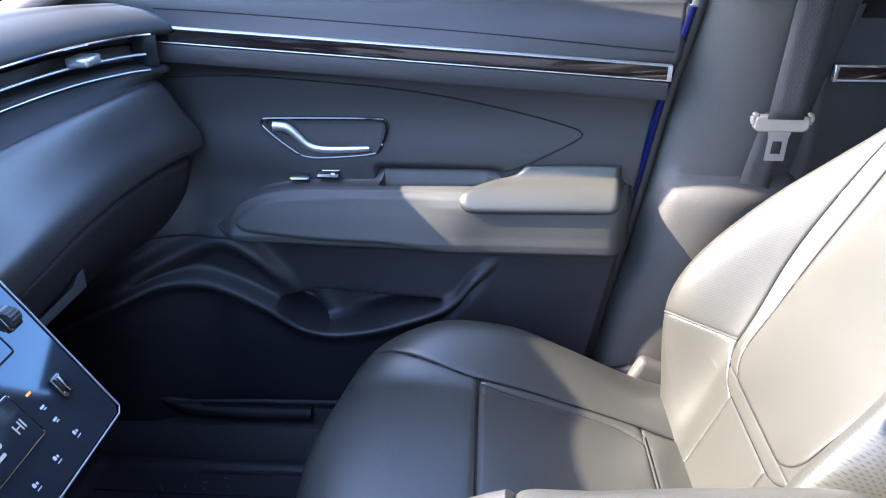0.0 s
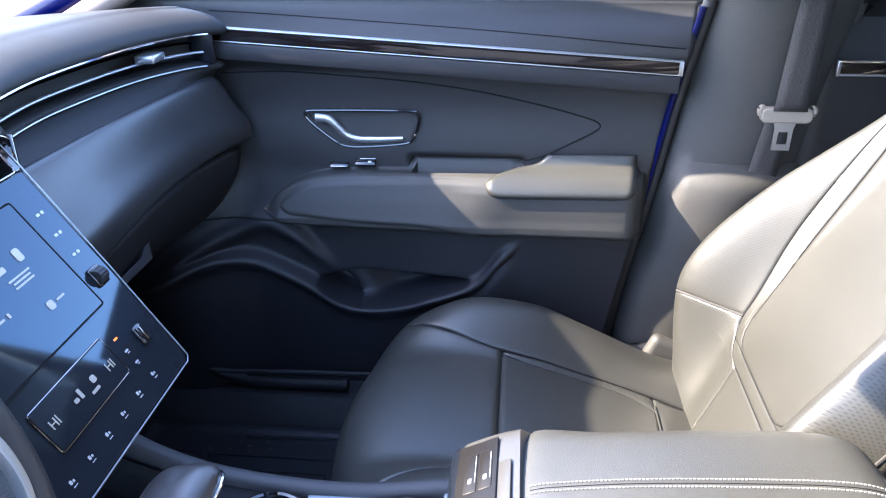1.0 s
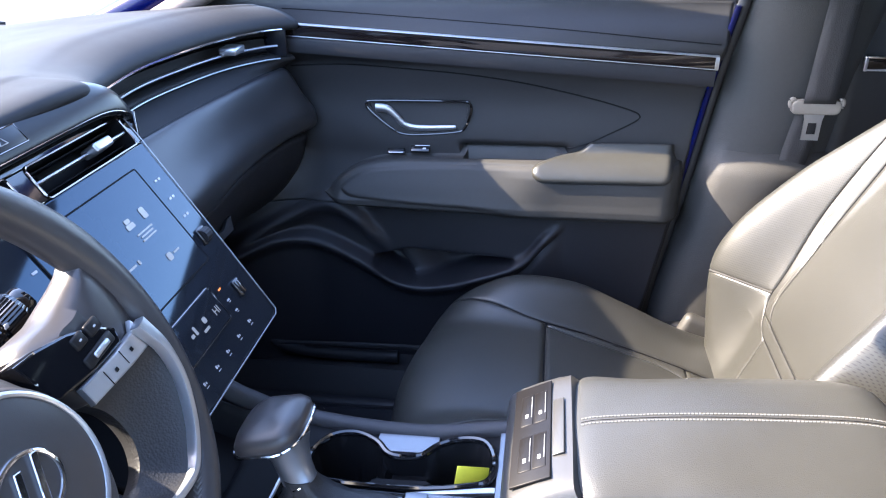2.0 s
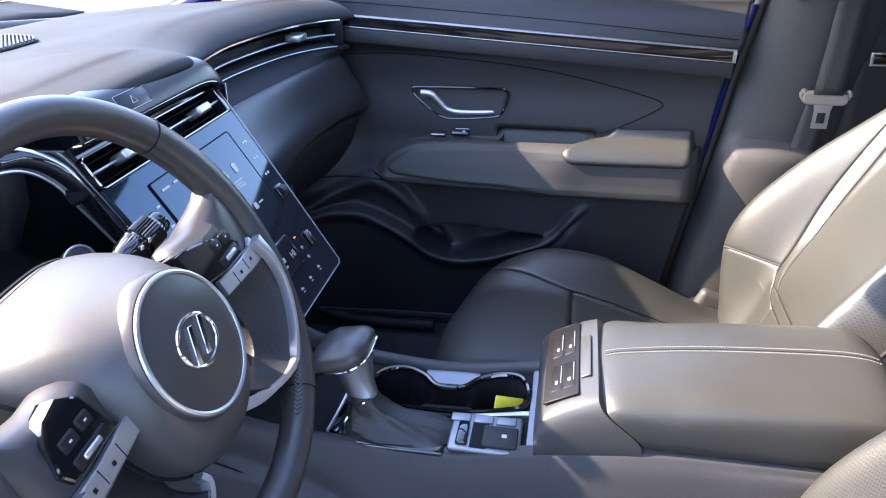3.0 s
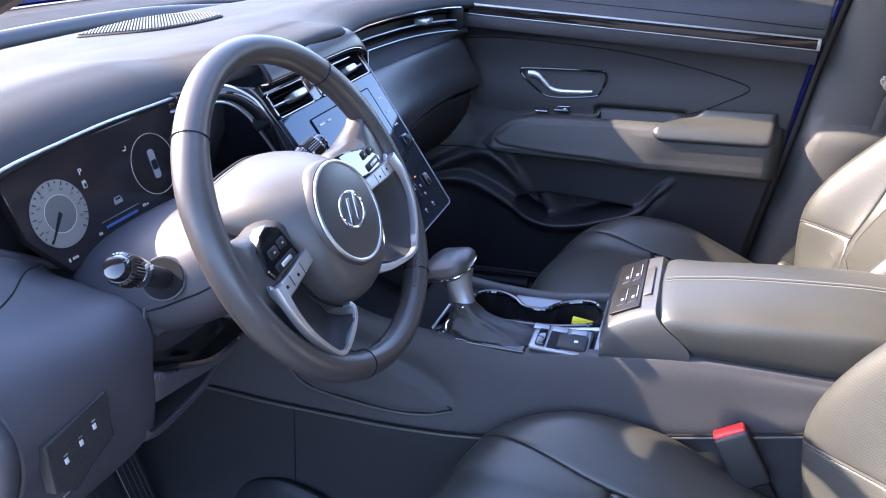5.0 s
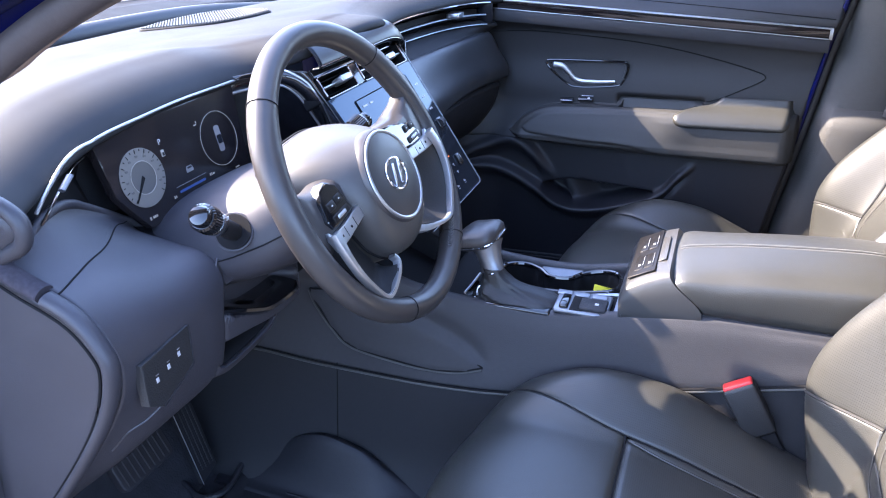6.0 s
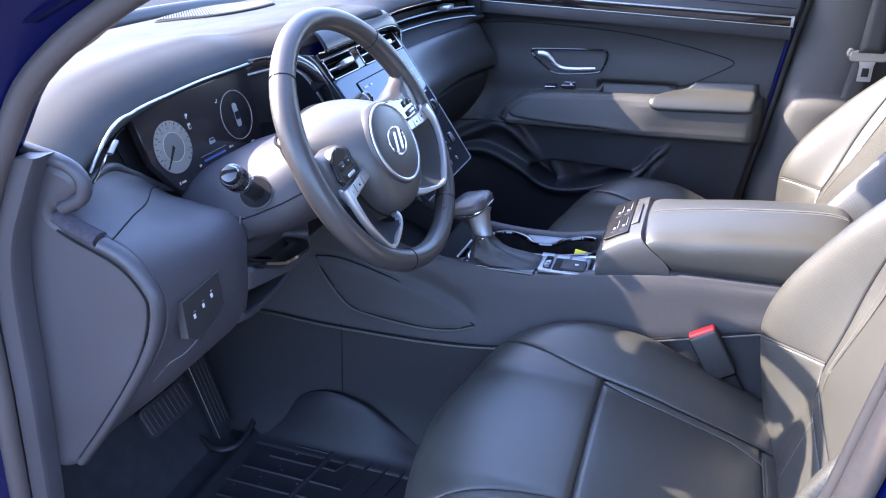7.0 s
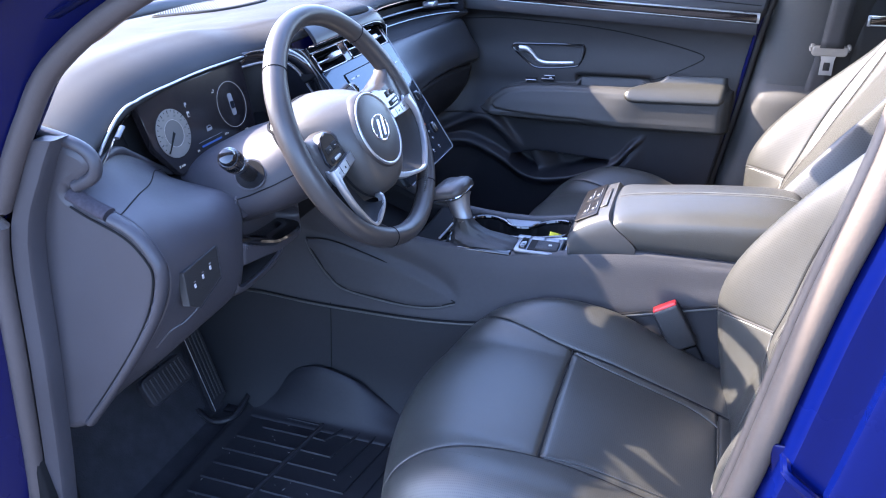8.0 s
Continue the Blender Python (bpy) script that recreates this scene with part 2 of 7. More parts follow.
def slab(name, outline, n, depth, m, parent=None, label="", r=0.0015, seg=2):
    """A plate from a flat outline of points, depth thick against the direction n, with a bevelled rim."""
    bm = bmesh.new()
    n = Vector(n).normalized()
    vs = [bm.verts.new(Vector(p)) for p in outline]
    f = bm.faces.new(vs)
    ret = bmesh.ops.extrude_face_region(bm, geom=[f])
    for v in ret["geom"]:
        if isinstance(v, bmesh.types.BMVert):
            v.co -= n * depth
    if r:
        fr = [e for e in bm.edges if all(v in vs for v in e.verts)]
        bmesh.ops.bevel(bm, geom=fr, offset=r, segments=seg, affect="EDGES", profile=0.5)
    return part(name, bm, m, parent, label, 40, True)


def smooth(a, b, x):
    t = min(max((x - a) / (b - a), 0), 1)
    return t * t * (3 - 2 * t)


def frame_of(origin, right, up):
    """Matrix whose x is right, y up and z out of a face."""
    x = Vector(right).normalized()
    z = x.cross(Vector(up)).normalized()
    y = z.cross(x)
    return Matrix(((x.x, y.x, z.x, origin[0]), (x.y, y.y, z.y, origin[1]), (x.z, y.z, z.z, origin[2]), (0, 0, 0, 1)))


def on(M, pts, z=0.0):
    return [M @ Vector((p[0], p[1], p[2] if len(p) > 2 else z)) for p in pts]


def rrect(w, h, r, cx=0, cy=0, k=5):
    out = []
    for qx, qy, a in ((1, 1, 0), (-1, 1, 90), (-1, -1, 180), (1, -1, 270)):
        for i in range(k + 1):
            t = radians(a + 90 * i / k)
            out.append((cx + qx * (w / 2 - r) + r * math.cos(t), cy + qy * (h / 2 - r) + r * math.sin(t)))
    return out


def circle(r, k=32, cx=0, cy=0):
    return [(cx + r * math.cos(2 * math.pi * i / k), cy + r * math.sin(2 * math.pi * i / k)) for i in range(k)]


def dashes(name, path, m, parent, count, length, r=0.0007, label=""):
    """A row of stitches along a path, one mesh."""
    pts = spl(path, count * 4 + 1)
    bm = bmesh.new()
    for i in range(count):
        a, b = Vector(pts[i * 4]), Vector(pts[i * 4 + 1]).lerp(Vector(pts[i * 4 + 3]), 0.4)
        d = (b - a)
        if d.length < 1e-6:
            continue
        d.normalize()
        b = a + d * length
        s = d.orthogonal().normalized()
        t = d.cross(s)
        ring = [[bm.verts.new(p + r * (math.cos(q) * s + math.sin(q) * t)) for q in (0, 1.571, 3.142, 4.712)] for p in (a, b)]
        for j in range(4):
            bm.faces.new((ring[0][j], ring[0][(j + 1) % 4], ring[1][(j + 1) % 4], ring[1][j]))
        bm.faces.new(ring[0])
        bm.faces.new(ring[1])
    return part(name, bm, m, parent, label)


# ---- ground and car shell ----
HEDGE = mat("far_hedge", (0.080, 0.088, 0.080), 0.95, var=0.4, vscale=0.8, spec=0.1)
def build_ground():
    bm = bmesh.new()
    bmesh.ops.create_grid(bm, x_segments=60, y_segments=60, size=400)
    for v in bm.verts:
        v.co.z = 0.004 * noise.noise(v.co * 0.05)
    tagged(part("ground", bm, GROUND), "dark asphalt parking lot around the car", "ground", kind="structure")


build_ground()


def build_backdrop():
    rows = []
    for i in range(73):
        a = 2 * math.pi * i / 72
        h = 3.6 + 1.4 * noise.noise(Vector((3 * math.cos(a), 3 * math.sin(a), 0.5)))
        rows.append([(28 * math.cos(a), 28 * math.sin(a), z) for z in (-0.1, h * 0.5, h)])
    tagged(sheet("backdrop", rows, HEDGE, None, "", 0.2), "plain grey-green hedge far round the parking lot", "backdrop", kind="structure")


build_backdrop()

# pillar trim raised to a pinkish tone that imitates sun on it
SUNPILLARSKIN = mat("sun_tinted_pillar_trim", (0.150, 0.118, 0.105), 0.7, bump=0.3, bscale=700, kind="cells")
body = thing("car_body", "dark blue metallic car body with black door seals", "car body", kind="structure")


def mir(pts):
    return [(p[0], -p[1], p[2]) for p in pts]


def build_shell():
    # roof with its light headliner
    rows = []
    for i in range(13):
        x = 0.02 + i * 0.19
        rows.append([Vector((x + 0.10 * (1 - math.cos(w * 1.2)), 0.60 * w, 1.50 + 0.10 * math.sin(min(1, (x + 0.2) / 1.2) * 1.57) - 0.07 * w * w)) for w in [j / 10 - 1 for j in range(21)]])
    sheet("headliner", rows, HEADLINER, body, "pale grey woven headliner", 0.01)
    sheet("roof", [[v + Vector((-0.01, 0, 0.04)) for v in r] for r in rows], BLUE, body, "", 0.006)
    for s in (-1, 1):
        side = lambda pts: pts if s < 0 else mir(pts)
        # side roof rails
        tube("roof_rail", side([(0.0, -0.60, 1.46), (0.3, -0.61, 1.53), (0.9, -0.61, 1.56), (1.6, -0.6, 1.52), (2.2, -0.58, 1.38)]), 0.045, BLUE, body, sides=12, n=20)
        # rear quarter and rear glass frame
        tube("rear_pillar", side([(2.2, -0.58, 1.38), (2.5, -0.66, 1.12)]), 0.07, BLUE, body, sides=10)
        tube("windshield_pillar", side([(-1.10, -0.74, 1.02), (-0.80, -0.73, 1.145), (-0.45, -0.708, 1.312), (-0.2, -0.668, 1.412), (0.02, -0.62, 1.475)]), 0.030, BLUE, body, "blue painted windshield pillar", sides=12, n=24)
        tube("pillar_trim", side([(-0.80, -0.700, 1.100), (-0.61, -0.684, 1.197), (-0.542, -0.676, 1.234), (-0.463, -0.670, 1.271), (-0.383, -0.664, 1.308), (-0.2, -0.632, 1.385), (0.02, -0.588, 1.452)]), 0.021, SUNPILLARSKIN, body, "plastic windshield pillar trim, tinted as if sunlit", sides=12, n=24)
    # pale strip painted in for the sunlit edge of the trim
    tube("pillar_trim_edge", [(-0.61, -0.676, 1.186), (-0.525, -0.666, 1.228), (-0.483, -0.665, 1.242), (-0.455, -0.663, 1.255), (-0.426, -0.664, 1.271), (-0.377, -0.659, 1.296), (-0.2, -0.629, 1.374)], 0.0066, SUNEDGE, body, "pillar trim edge, sunlight painted as a pale colour", sides=10, n=40)
    tube("header", [(0.03, -0.6, 1.47), (-0.02, -0.3, 1.50), (-0.03, 0, 1.505), (-0.02, 0.3, 1.50), (0.03, 0.6, 1.47)], 0.03, HEADLINER, body, sides=12, n=16)
    tube("cowl_seal", [(-1.10, -0.70, 1.092), (-1.145, -0.4, 1.119), (-1.155, 0.0, 1.127), (-1.145, 0.4, 1.119), (-1.10, 0.70, 1.092)], 0.022, SEAL, body, "black strip along the windshield's foot", n=24)
    # outer side panels below the windows, rear of the cabin
    for s in (-1, 1):
        x0 = 0.36 if s < 0 else -1.0
        rows = [[(x, s * (0.80 + 0.07 * math.sin((z - 0.25) / 0.9 * 3.14)), z) for z in np.linspace(0.25, 1.10, 10)] for x in np.linspace(x0, 2.6, 12)]
        sheet("side_panel", rows, BLUE, body, "", 0.01)
        rows = [[(x, s * (0.80 + 0.07 * math.sin((z - 0.25) / 0.9 * 3.14)), z) for z in np.linspace(0.25, 1.04 - 0.03 * (x + 1) ** 2, 10)] for x in np.linspace(-2.0, -0.80 if s < 0 else -1.0, 8)]
        sheet("fender", rows, BLUE, body, "", 0.01)
    sheet("hood", [[(x, y, 1.160 - 0.06 * (-1.36 - x) ** 2 - 0.045 * y * y) for y in np.linspace(-0.88, 0.88, 14)] for x in np.linspace(-2.05, -1.36, 10)], BLUE, body, "", 0.01)
    sheet("cowl_panel", [[(x, y, 1.128 + 0.10 * (-1.16 - x) - 0.045 * y * y) for y in np.linspace(-0.86, 0.86, 14)] for x in np.linspace(-1.355, -1.165, 4)], BLACK, body, "black plastic panel before the windshield", 0.01)
    for s in (-1, 1):
        sheet("rear_side_glass", [[(x, s * (0.745 - 0.30 * (z - 1.09)), z) for z in (1.09, 1.25, 1.47)] for x in np.linspace(0.52, 2.42, 8)], TINT, body, "dark tinted rear side glass", 0.004)
    sheet("tailgate_glass", [[(2.50 - 0.55 * (z - 1.09), y, z) for z in (1.09, 1.25, 1.46)] for y in np.linspace(-0.62, 0.62, 6)], TINT, body, "dark tinted rear glass", 0.004)
    sheet("tailgate", [[(2.55, y, z) for z in (0.4, 1.1)] for y in (-0.8, 0.8)], BLUE, body, "", 0.02)
    # floor, tunnel sides, firewall, rear footwell
    rows = []
    for x in np.linspace(-1.05, 2.5, 60):
        zf = 0.365 + (0.55 * smooth(-0.72, -1.05, x))
        rows.append([(x, y, zf + 0.12 * math.exp(-(y / 0.12) ** 2)) for y in np.linspace(-0.72, 0.72, 50)])
    sheet("floor_carpet", rows, CARPET, body, "black carpet of the footwells", 0.01)
    sheet("firewall", [[(-1.06, y, z) for z in (0.4, 0.8, 1.12)] for y in np.linspace(-0.72, 0.72, 9)], CARPET, body, "", 0.02)


build_shell()


def build_mirror():
    mir_ = thing("rear_view_mirror", "black interior mirror on a sensor housing", "mirror", at=(-0.20, 0.02, 1.40))
    rings = []
    for x, sx, sz in ((-0.020, 0.080, 0.024), (-0.012, 0.112, 0.034), (0.008, 0.122, 0.038), (0.014, 0.120, 0.036)):
        rings.append([Vector((x, px, pz)) for px, pz in [(sx * abs(math.cos(a)) ** 0.6 * (1 if math.cos(a) > 0 else -1), sz * abs(math.sin(a)) ** 0.7 * (1 if math.sin(a) > 0 else -1)) for a in (2 * math.pi * j / 36 for j in range(36))]])
    loft("housing", rings, PLASTIC, mir_, "")
    slab("mirror_glass", [(0.0155, y, z) for y, z in rrect(0.225, 0.062, 0.02)], (1, 0, 0), 0.001, CHROME, mir_, "mirror glass", 0.0003)
    rbox("sensor_housing", (-0.06, 0, 0.045), (0.16, 0.15, 0.09), PLASTIC, mir_, "", 0.02, 3, rot=Euler((0, radians(-20), 0)).to_matrix())


build_mirror()


def build_pillars():
    # passenger side middle pillar trim: a swelling panel behind the door's edge
    rows = []
    for i, z in enumerate(np.linspace(0.36, 1.50, 58)):
        xr = 0.195 + 0.169 * (z - 0.608) + 0.012
        wid = 0.24 - 0.02 * smooth(0.9, 1.3, z) + 0.12 * smooth(0.7, 0.4, z)
        step = 0.026 * smooth(0.918, 0.894, z)
        row = []
        for w in np.linspace(0, 1, 22):
            y = 0.735 - 0.045 * math.sin(math.pi * min(1, w * 1.05)) ** 0.6 - step * smooth(0.03, 0.15, w) - 0.02 * smooth(0.5, 0.38, z)
            y -= 0.05 * smooth(1.0, 1.5, z)
            row.append((xr + wid * w, y, z))
        rows.append(row)
    sheet("middle_pillar_trim", rows, TRIMGREY, body, "grey-brown grained plastic middle pillar trim", 0.006)
    rbox("upper_pillar_trim", (0.42, 0.665, 1.34), (0.20, 0.03, 0.30), HEADLINER, body, "pale upper pillar cover", 0.01)
    # passenger door aperture seal
    tube("door_seal", [(0.165 + 0.02, 0.74, 0.40), (0.187 + 0.012, 0.725, 0.608), (0.226 + 0.012, 0.722, 0.828), (0.257 + 0.012, 0.718, 1.032), (0.282 + 0.012, 0.71, 1.169), (0.33, 0.67, 1.46)], 0.010, SEAL, body, "black rubber door seal", n=24)
    tube("painted_shut", [(0.165 + 0.008, 0.728, 0.40), (0.187 + 0.002, 0.713, 0.608), (0.226 + 0.002, 0.710, 0.828), (0.257 + 0.002, 0.706, 1.032), (0.282 + 0.002, 0.698, 1.169)], 0.0055, BLUE, body, "blue painted door shut line", sides=10, n=24)
    # driver side opening: seal, inner return and painted pillar
    seal_b = [(0.10, -0.705, 0.42), (0.17, -0.705, 0.60), (0.225, -0.705, 0.838), (0.262, -0.70, 1.063), (0.290, -0.695, 1.203), (0.33, -0.65, 1.44)]
    # rear seal and lip use the lightened rubber that imitates sun
    tube("door_seal", [(x + 0.006, y - 0.004, z) for x, y, z in seal_b], 0.013, SUNSEAL, body, "grey rubber door seal with sunlight in its colour", sides=14, n=30)
    tube("seal_lip", [(x - 0.006, y + 0.006, z) for x, y, z in seal_b], 0.006, SUNSEAL, body, "", sides=10, n=30)
    b = spl(seal_b, 30)
    rows = []
    for p in b:
        rows.append([(p.x + dx, p.y + dy, p.z) for dx, dy in ((0.010, 0.02), (0.014, 0.0), (0.020, -0.005), (0.025, -0.022), (0.030, -0.028), (0.044, -0.030), (0.060, -0.031), (0.062, -0.032), (0.064, -0.040), (0.067, -0.042), (0.092, -0.046), (0.104, -0.050), (0.108, -0.053), (0.113, -0.068), (0.117, -0.074), (0.122, -0.098), (0.14, -0.110), (0.24, -0.118))])
    sheet("painted_pillar", rows, BLUE, body, "glossy blue painted door pillar", 0.004, sharp=35)
    rows = [[(p.x + dx, p.y + dy, p.z) for dx, dy in ((0.006, 0.01), (0.03, 0.045), (0.12, 0.05), (0.24, 0.045), (0.25, 0.0))] for p in b]
    sheet("pillar_inner_trim", rows, TRIMGREY, body, "", 0.006)
    st = tube("door_striker", [(0.264, -0.716, 0.919), (0.264, -0.735, 0.919), (0.266, -0.742, 0.915), (0.288, -0.746, 0.900), (0.294, -0.742, 0.894), (0.296, -0.722, 0.894)], 0.0048, BLUE, body, "blue painted striker loop", sides=8, n=20)
    # front edge of the driver opening
    seal_a = [(-0.78, -0.705, 0.40), (-0.735, -0.705, 0.55), (-0.685, -0.705, 0.80), (-0.648, -0.705, 0.997), (-0.603, -0.70, 1.09), (-0.556, -0.695, 1.16), (-0.50, -0.69, 1.225), (-0.39, -0.68, 1.293), (-0.2, -0.655, 1.375), (0.02, -0.62, 1.45)]
    # front seal carries its sunlit tone as colour
    tube("door_seal", seal_a, 0.013, SUNFRONTSEAL, body, "rubber door seal, warm light in its brown-grey colour", n=40)
    a = spl(seal_a, 40)
    rows = [[(p.x + dx, p.y + dy, p.z + dz) for dx, dy, dz in ((-0.004, 0.03, 0), (-0.006, -0.004, 0), (-0.020, -0.014, 0.008), (-0.030, -0.050, 0.012), (-0.06, -0.062, 0.02), (-0.075, -0.10, 0.02), (-0.12, -0.11, 0.03), (-0.20, -0.112, 0.03))] for p in a]
    sheet("painted_front_jamb", rows, BLUE, body, "blue painted front door jamb", 0.004, sharp=60)
    rbox("striker_plate", (0.279, -0.722, 0.907), (0.050, 0.004, 0.050), BLUE, body, "blue painted striker plate", 0.002, rot=Euler((0, radians(-10), radians(-12))).to_matrix())
    # grey strip between the seal and the dashboard's end
    ed = [(p.x + 0.022, p.y + 0.014, p.z) for p in a[:21]]
    loft("edge_strip", [[Vector(p) + Vector((dx, dy, 0)) for dx, dy in ((-0.010, -0.004), (-0.008, -0.008), (0.014, -0.004), (0.0165, 0.000), (0.0165, 0.022), (-0.010, 0.022))] for p in ed], KNEE, body, "grey plastic edge strip")
    rbox("trim_block", (-0.588, -0.688, 1.140), (0.034, 0.022, 0.044), PLASTIC, body, "grey trim end piece", 0.006, 3)
    # unseen box added to stop sun reaching the dashboard's end cover
    rbox("hinge_pillar", (-0.84, -0.685, 0.74), (0.27, 0.055, 0.68), BLACK, body, "unseen hinge pillar block keeping sun off the end cover", 0.006)
    # passenger side: kick panel edge down to the sill
    tube("kick_panel_edge", [(-0.635, 0.655, 0.80), (-0.628, 0.655, 0.70), (-0.640, 0.655, 0.625), (-0.638, 0.655, 0.577), (-0.613, 0.652, 0.522), (-0.545, 0.648, 0.472), (-0.44, 0.645, 0.462), (-0.30, 0.645, 0.465)], 0.013, PLASTIC, body, "rounded edge of the kick panel", sides=12, n=40)
    tube("sill_line", [(-0.55, 0.622, 0.497), (-0.395, 0.622, 0.505), (-0.10, 0.622, 0.512)], 0.004, PLASTIC, body, "thin lip of the sill plate", sides=8, n=12)
    tube("sill_line", [(-0.50, 0.640, 0.482), (-0.395, 0.640, 0.488), (-0.10, 0.640, 0.492)], 0.003, PLASTIC, body, "", sides=8, n=12)
    # sill of the driver opening
    rows = []
    for x in np.linspace(-0.85, 0.22, 20):
        rows.append([(x, y, z) for y, z in ((-0.60, 0.36), (-0.62, 0.40), (-0.64, 0.425), (-0.69, 0.43), (-0.71, 0.42), (-0.73, 0.38), (-0.78, 0.36), (-0.82, 0.30))])
    sheet("door_sill", rows, PLASTIC, body, "black plastic sill plate", 0.005)
    rows = [[(x, -y, z) for y, z in ((-0.58, 0.36), (-0.60, 0.40), (-0.63, 0.44), (-0.70, 0.455), (-0.74, 0.45))] for x in np.linspace(-0.85, 0.3, 20)]
    sheet("door_sill", rows, PLASTIC, body, "black plastic sill plate", 0.005)


build_pillars()


# ---- passenger door ----
INLAY = mat("brown_black_inlay", (0.008, 0.006, 0.006), 0.07, spec=0.6, var=0.3, vscale=20)
def door_edge(z):
    return 0.187 + 0.169 * (z - 0.608)


ridge = curve1([(-0.80, 0.60), (-0.62, 0.690), (-0.544, 0.722), (-0.49, 0.724), (-0.45, 0.716), (-0.413, 0.701), (-0.36, 0.672), (-0.307, 0.637), (-0.252, 0.626), (-0.186, 0.636), (-0.143, 0.650), (-0.069, 0.674), (-0.043, 0.692), (-0.01, 0.735), (0.04, 0.77), (0.2, 0.80), (0.4, 0.8)])


arch = curve1([(-0.80, 0.62), (-0.62, 0.705), (-0.566, 0.740), (-0.501, 0.772), (-0.43, 0.793), (-0.376, 0.765), (-0.341, 0.728), (-0.30, 0.70), (0.4, 0.70)])


def door_y(x, z):
    y = 0.705
    y -= 0.022 * smooth(1.06, 1.10, z)                      # shoulder that carries the bright strip
    y += 0.045 * smooth(1.10, 1.17, z)                      # leans out to the window
    y += 0.010 * math.exp(-((z - 1.0) / 0.06) ** 2)         # hollow of the insert
    y -= 0.018 * smooth(0.90, 0.80, z)
    d = z - ridge(x)
    k = smooth(0.03, -0.02, x)
    n = smooth(-0.02, -0.16, x)                             # the lip grows thinner towards the rear
    y -= k * (0.016 + 0.014 * n) * math.exp(-(d / (0.011 if d > 0 else 0.010 + 0.010 * n)) ** 2)      # rounded pocket lip
    y -= k * 0.010 * smooth(0.0, -0.04, d)
    y -= 0.020 * math.exp(-((z - arch(x)) / 0.019) ** 2) * smooth(-0.30, -0.38, x)   # arched swell towards the dashboard
    sides = (d, 0.704 - 0.060 * max(0, x + 0.27) - 0.9 * max(0, -0.27 - x) ** 1.5 - z, x + 0.362, -0.034 - x)
    p = smooth(0.0, 0.009, 0.024 - math.sqrt(sum(max(0, 0.024 - q) ** 2 for q in sides)))
    u = x + 0.312 + 0.62 * (z - 0.705)
    div = smooth(-0.004, 0.004, u) * smooth(0.085, 0.012, u)
    y += p * (0.058 - 0.036 * div)                          # map pocket with an inner divider
    y += 0.018 * smooth(-0.178, -0.168, x) * smooth(0.030, 0.012, x) * smooth(0.920, 0.914, z) * smooth(0.80, 0.86, z)   # behind the pull pocket
    y -= 0.045 * smooth(-0.45, -0.62, x) * smooth(0.95, 0.85, z)   # sweeps in to the dashboard's foot
    return y


door = thing("passenger_door", "closed black grained front door with padded armrest", "car door")


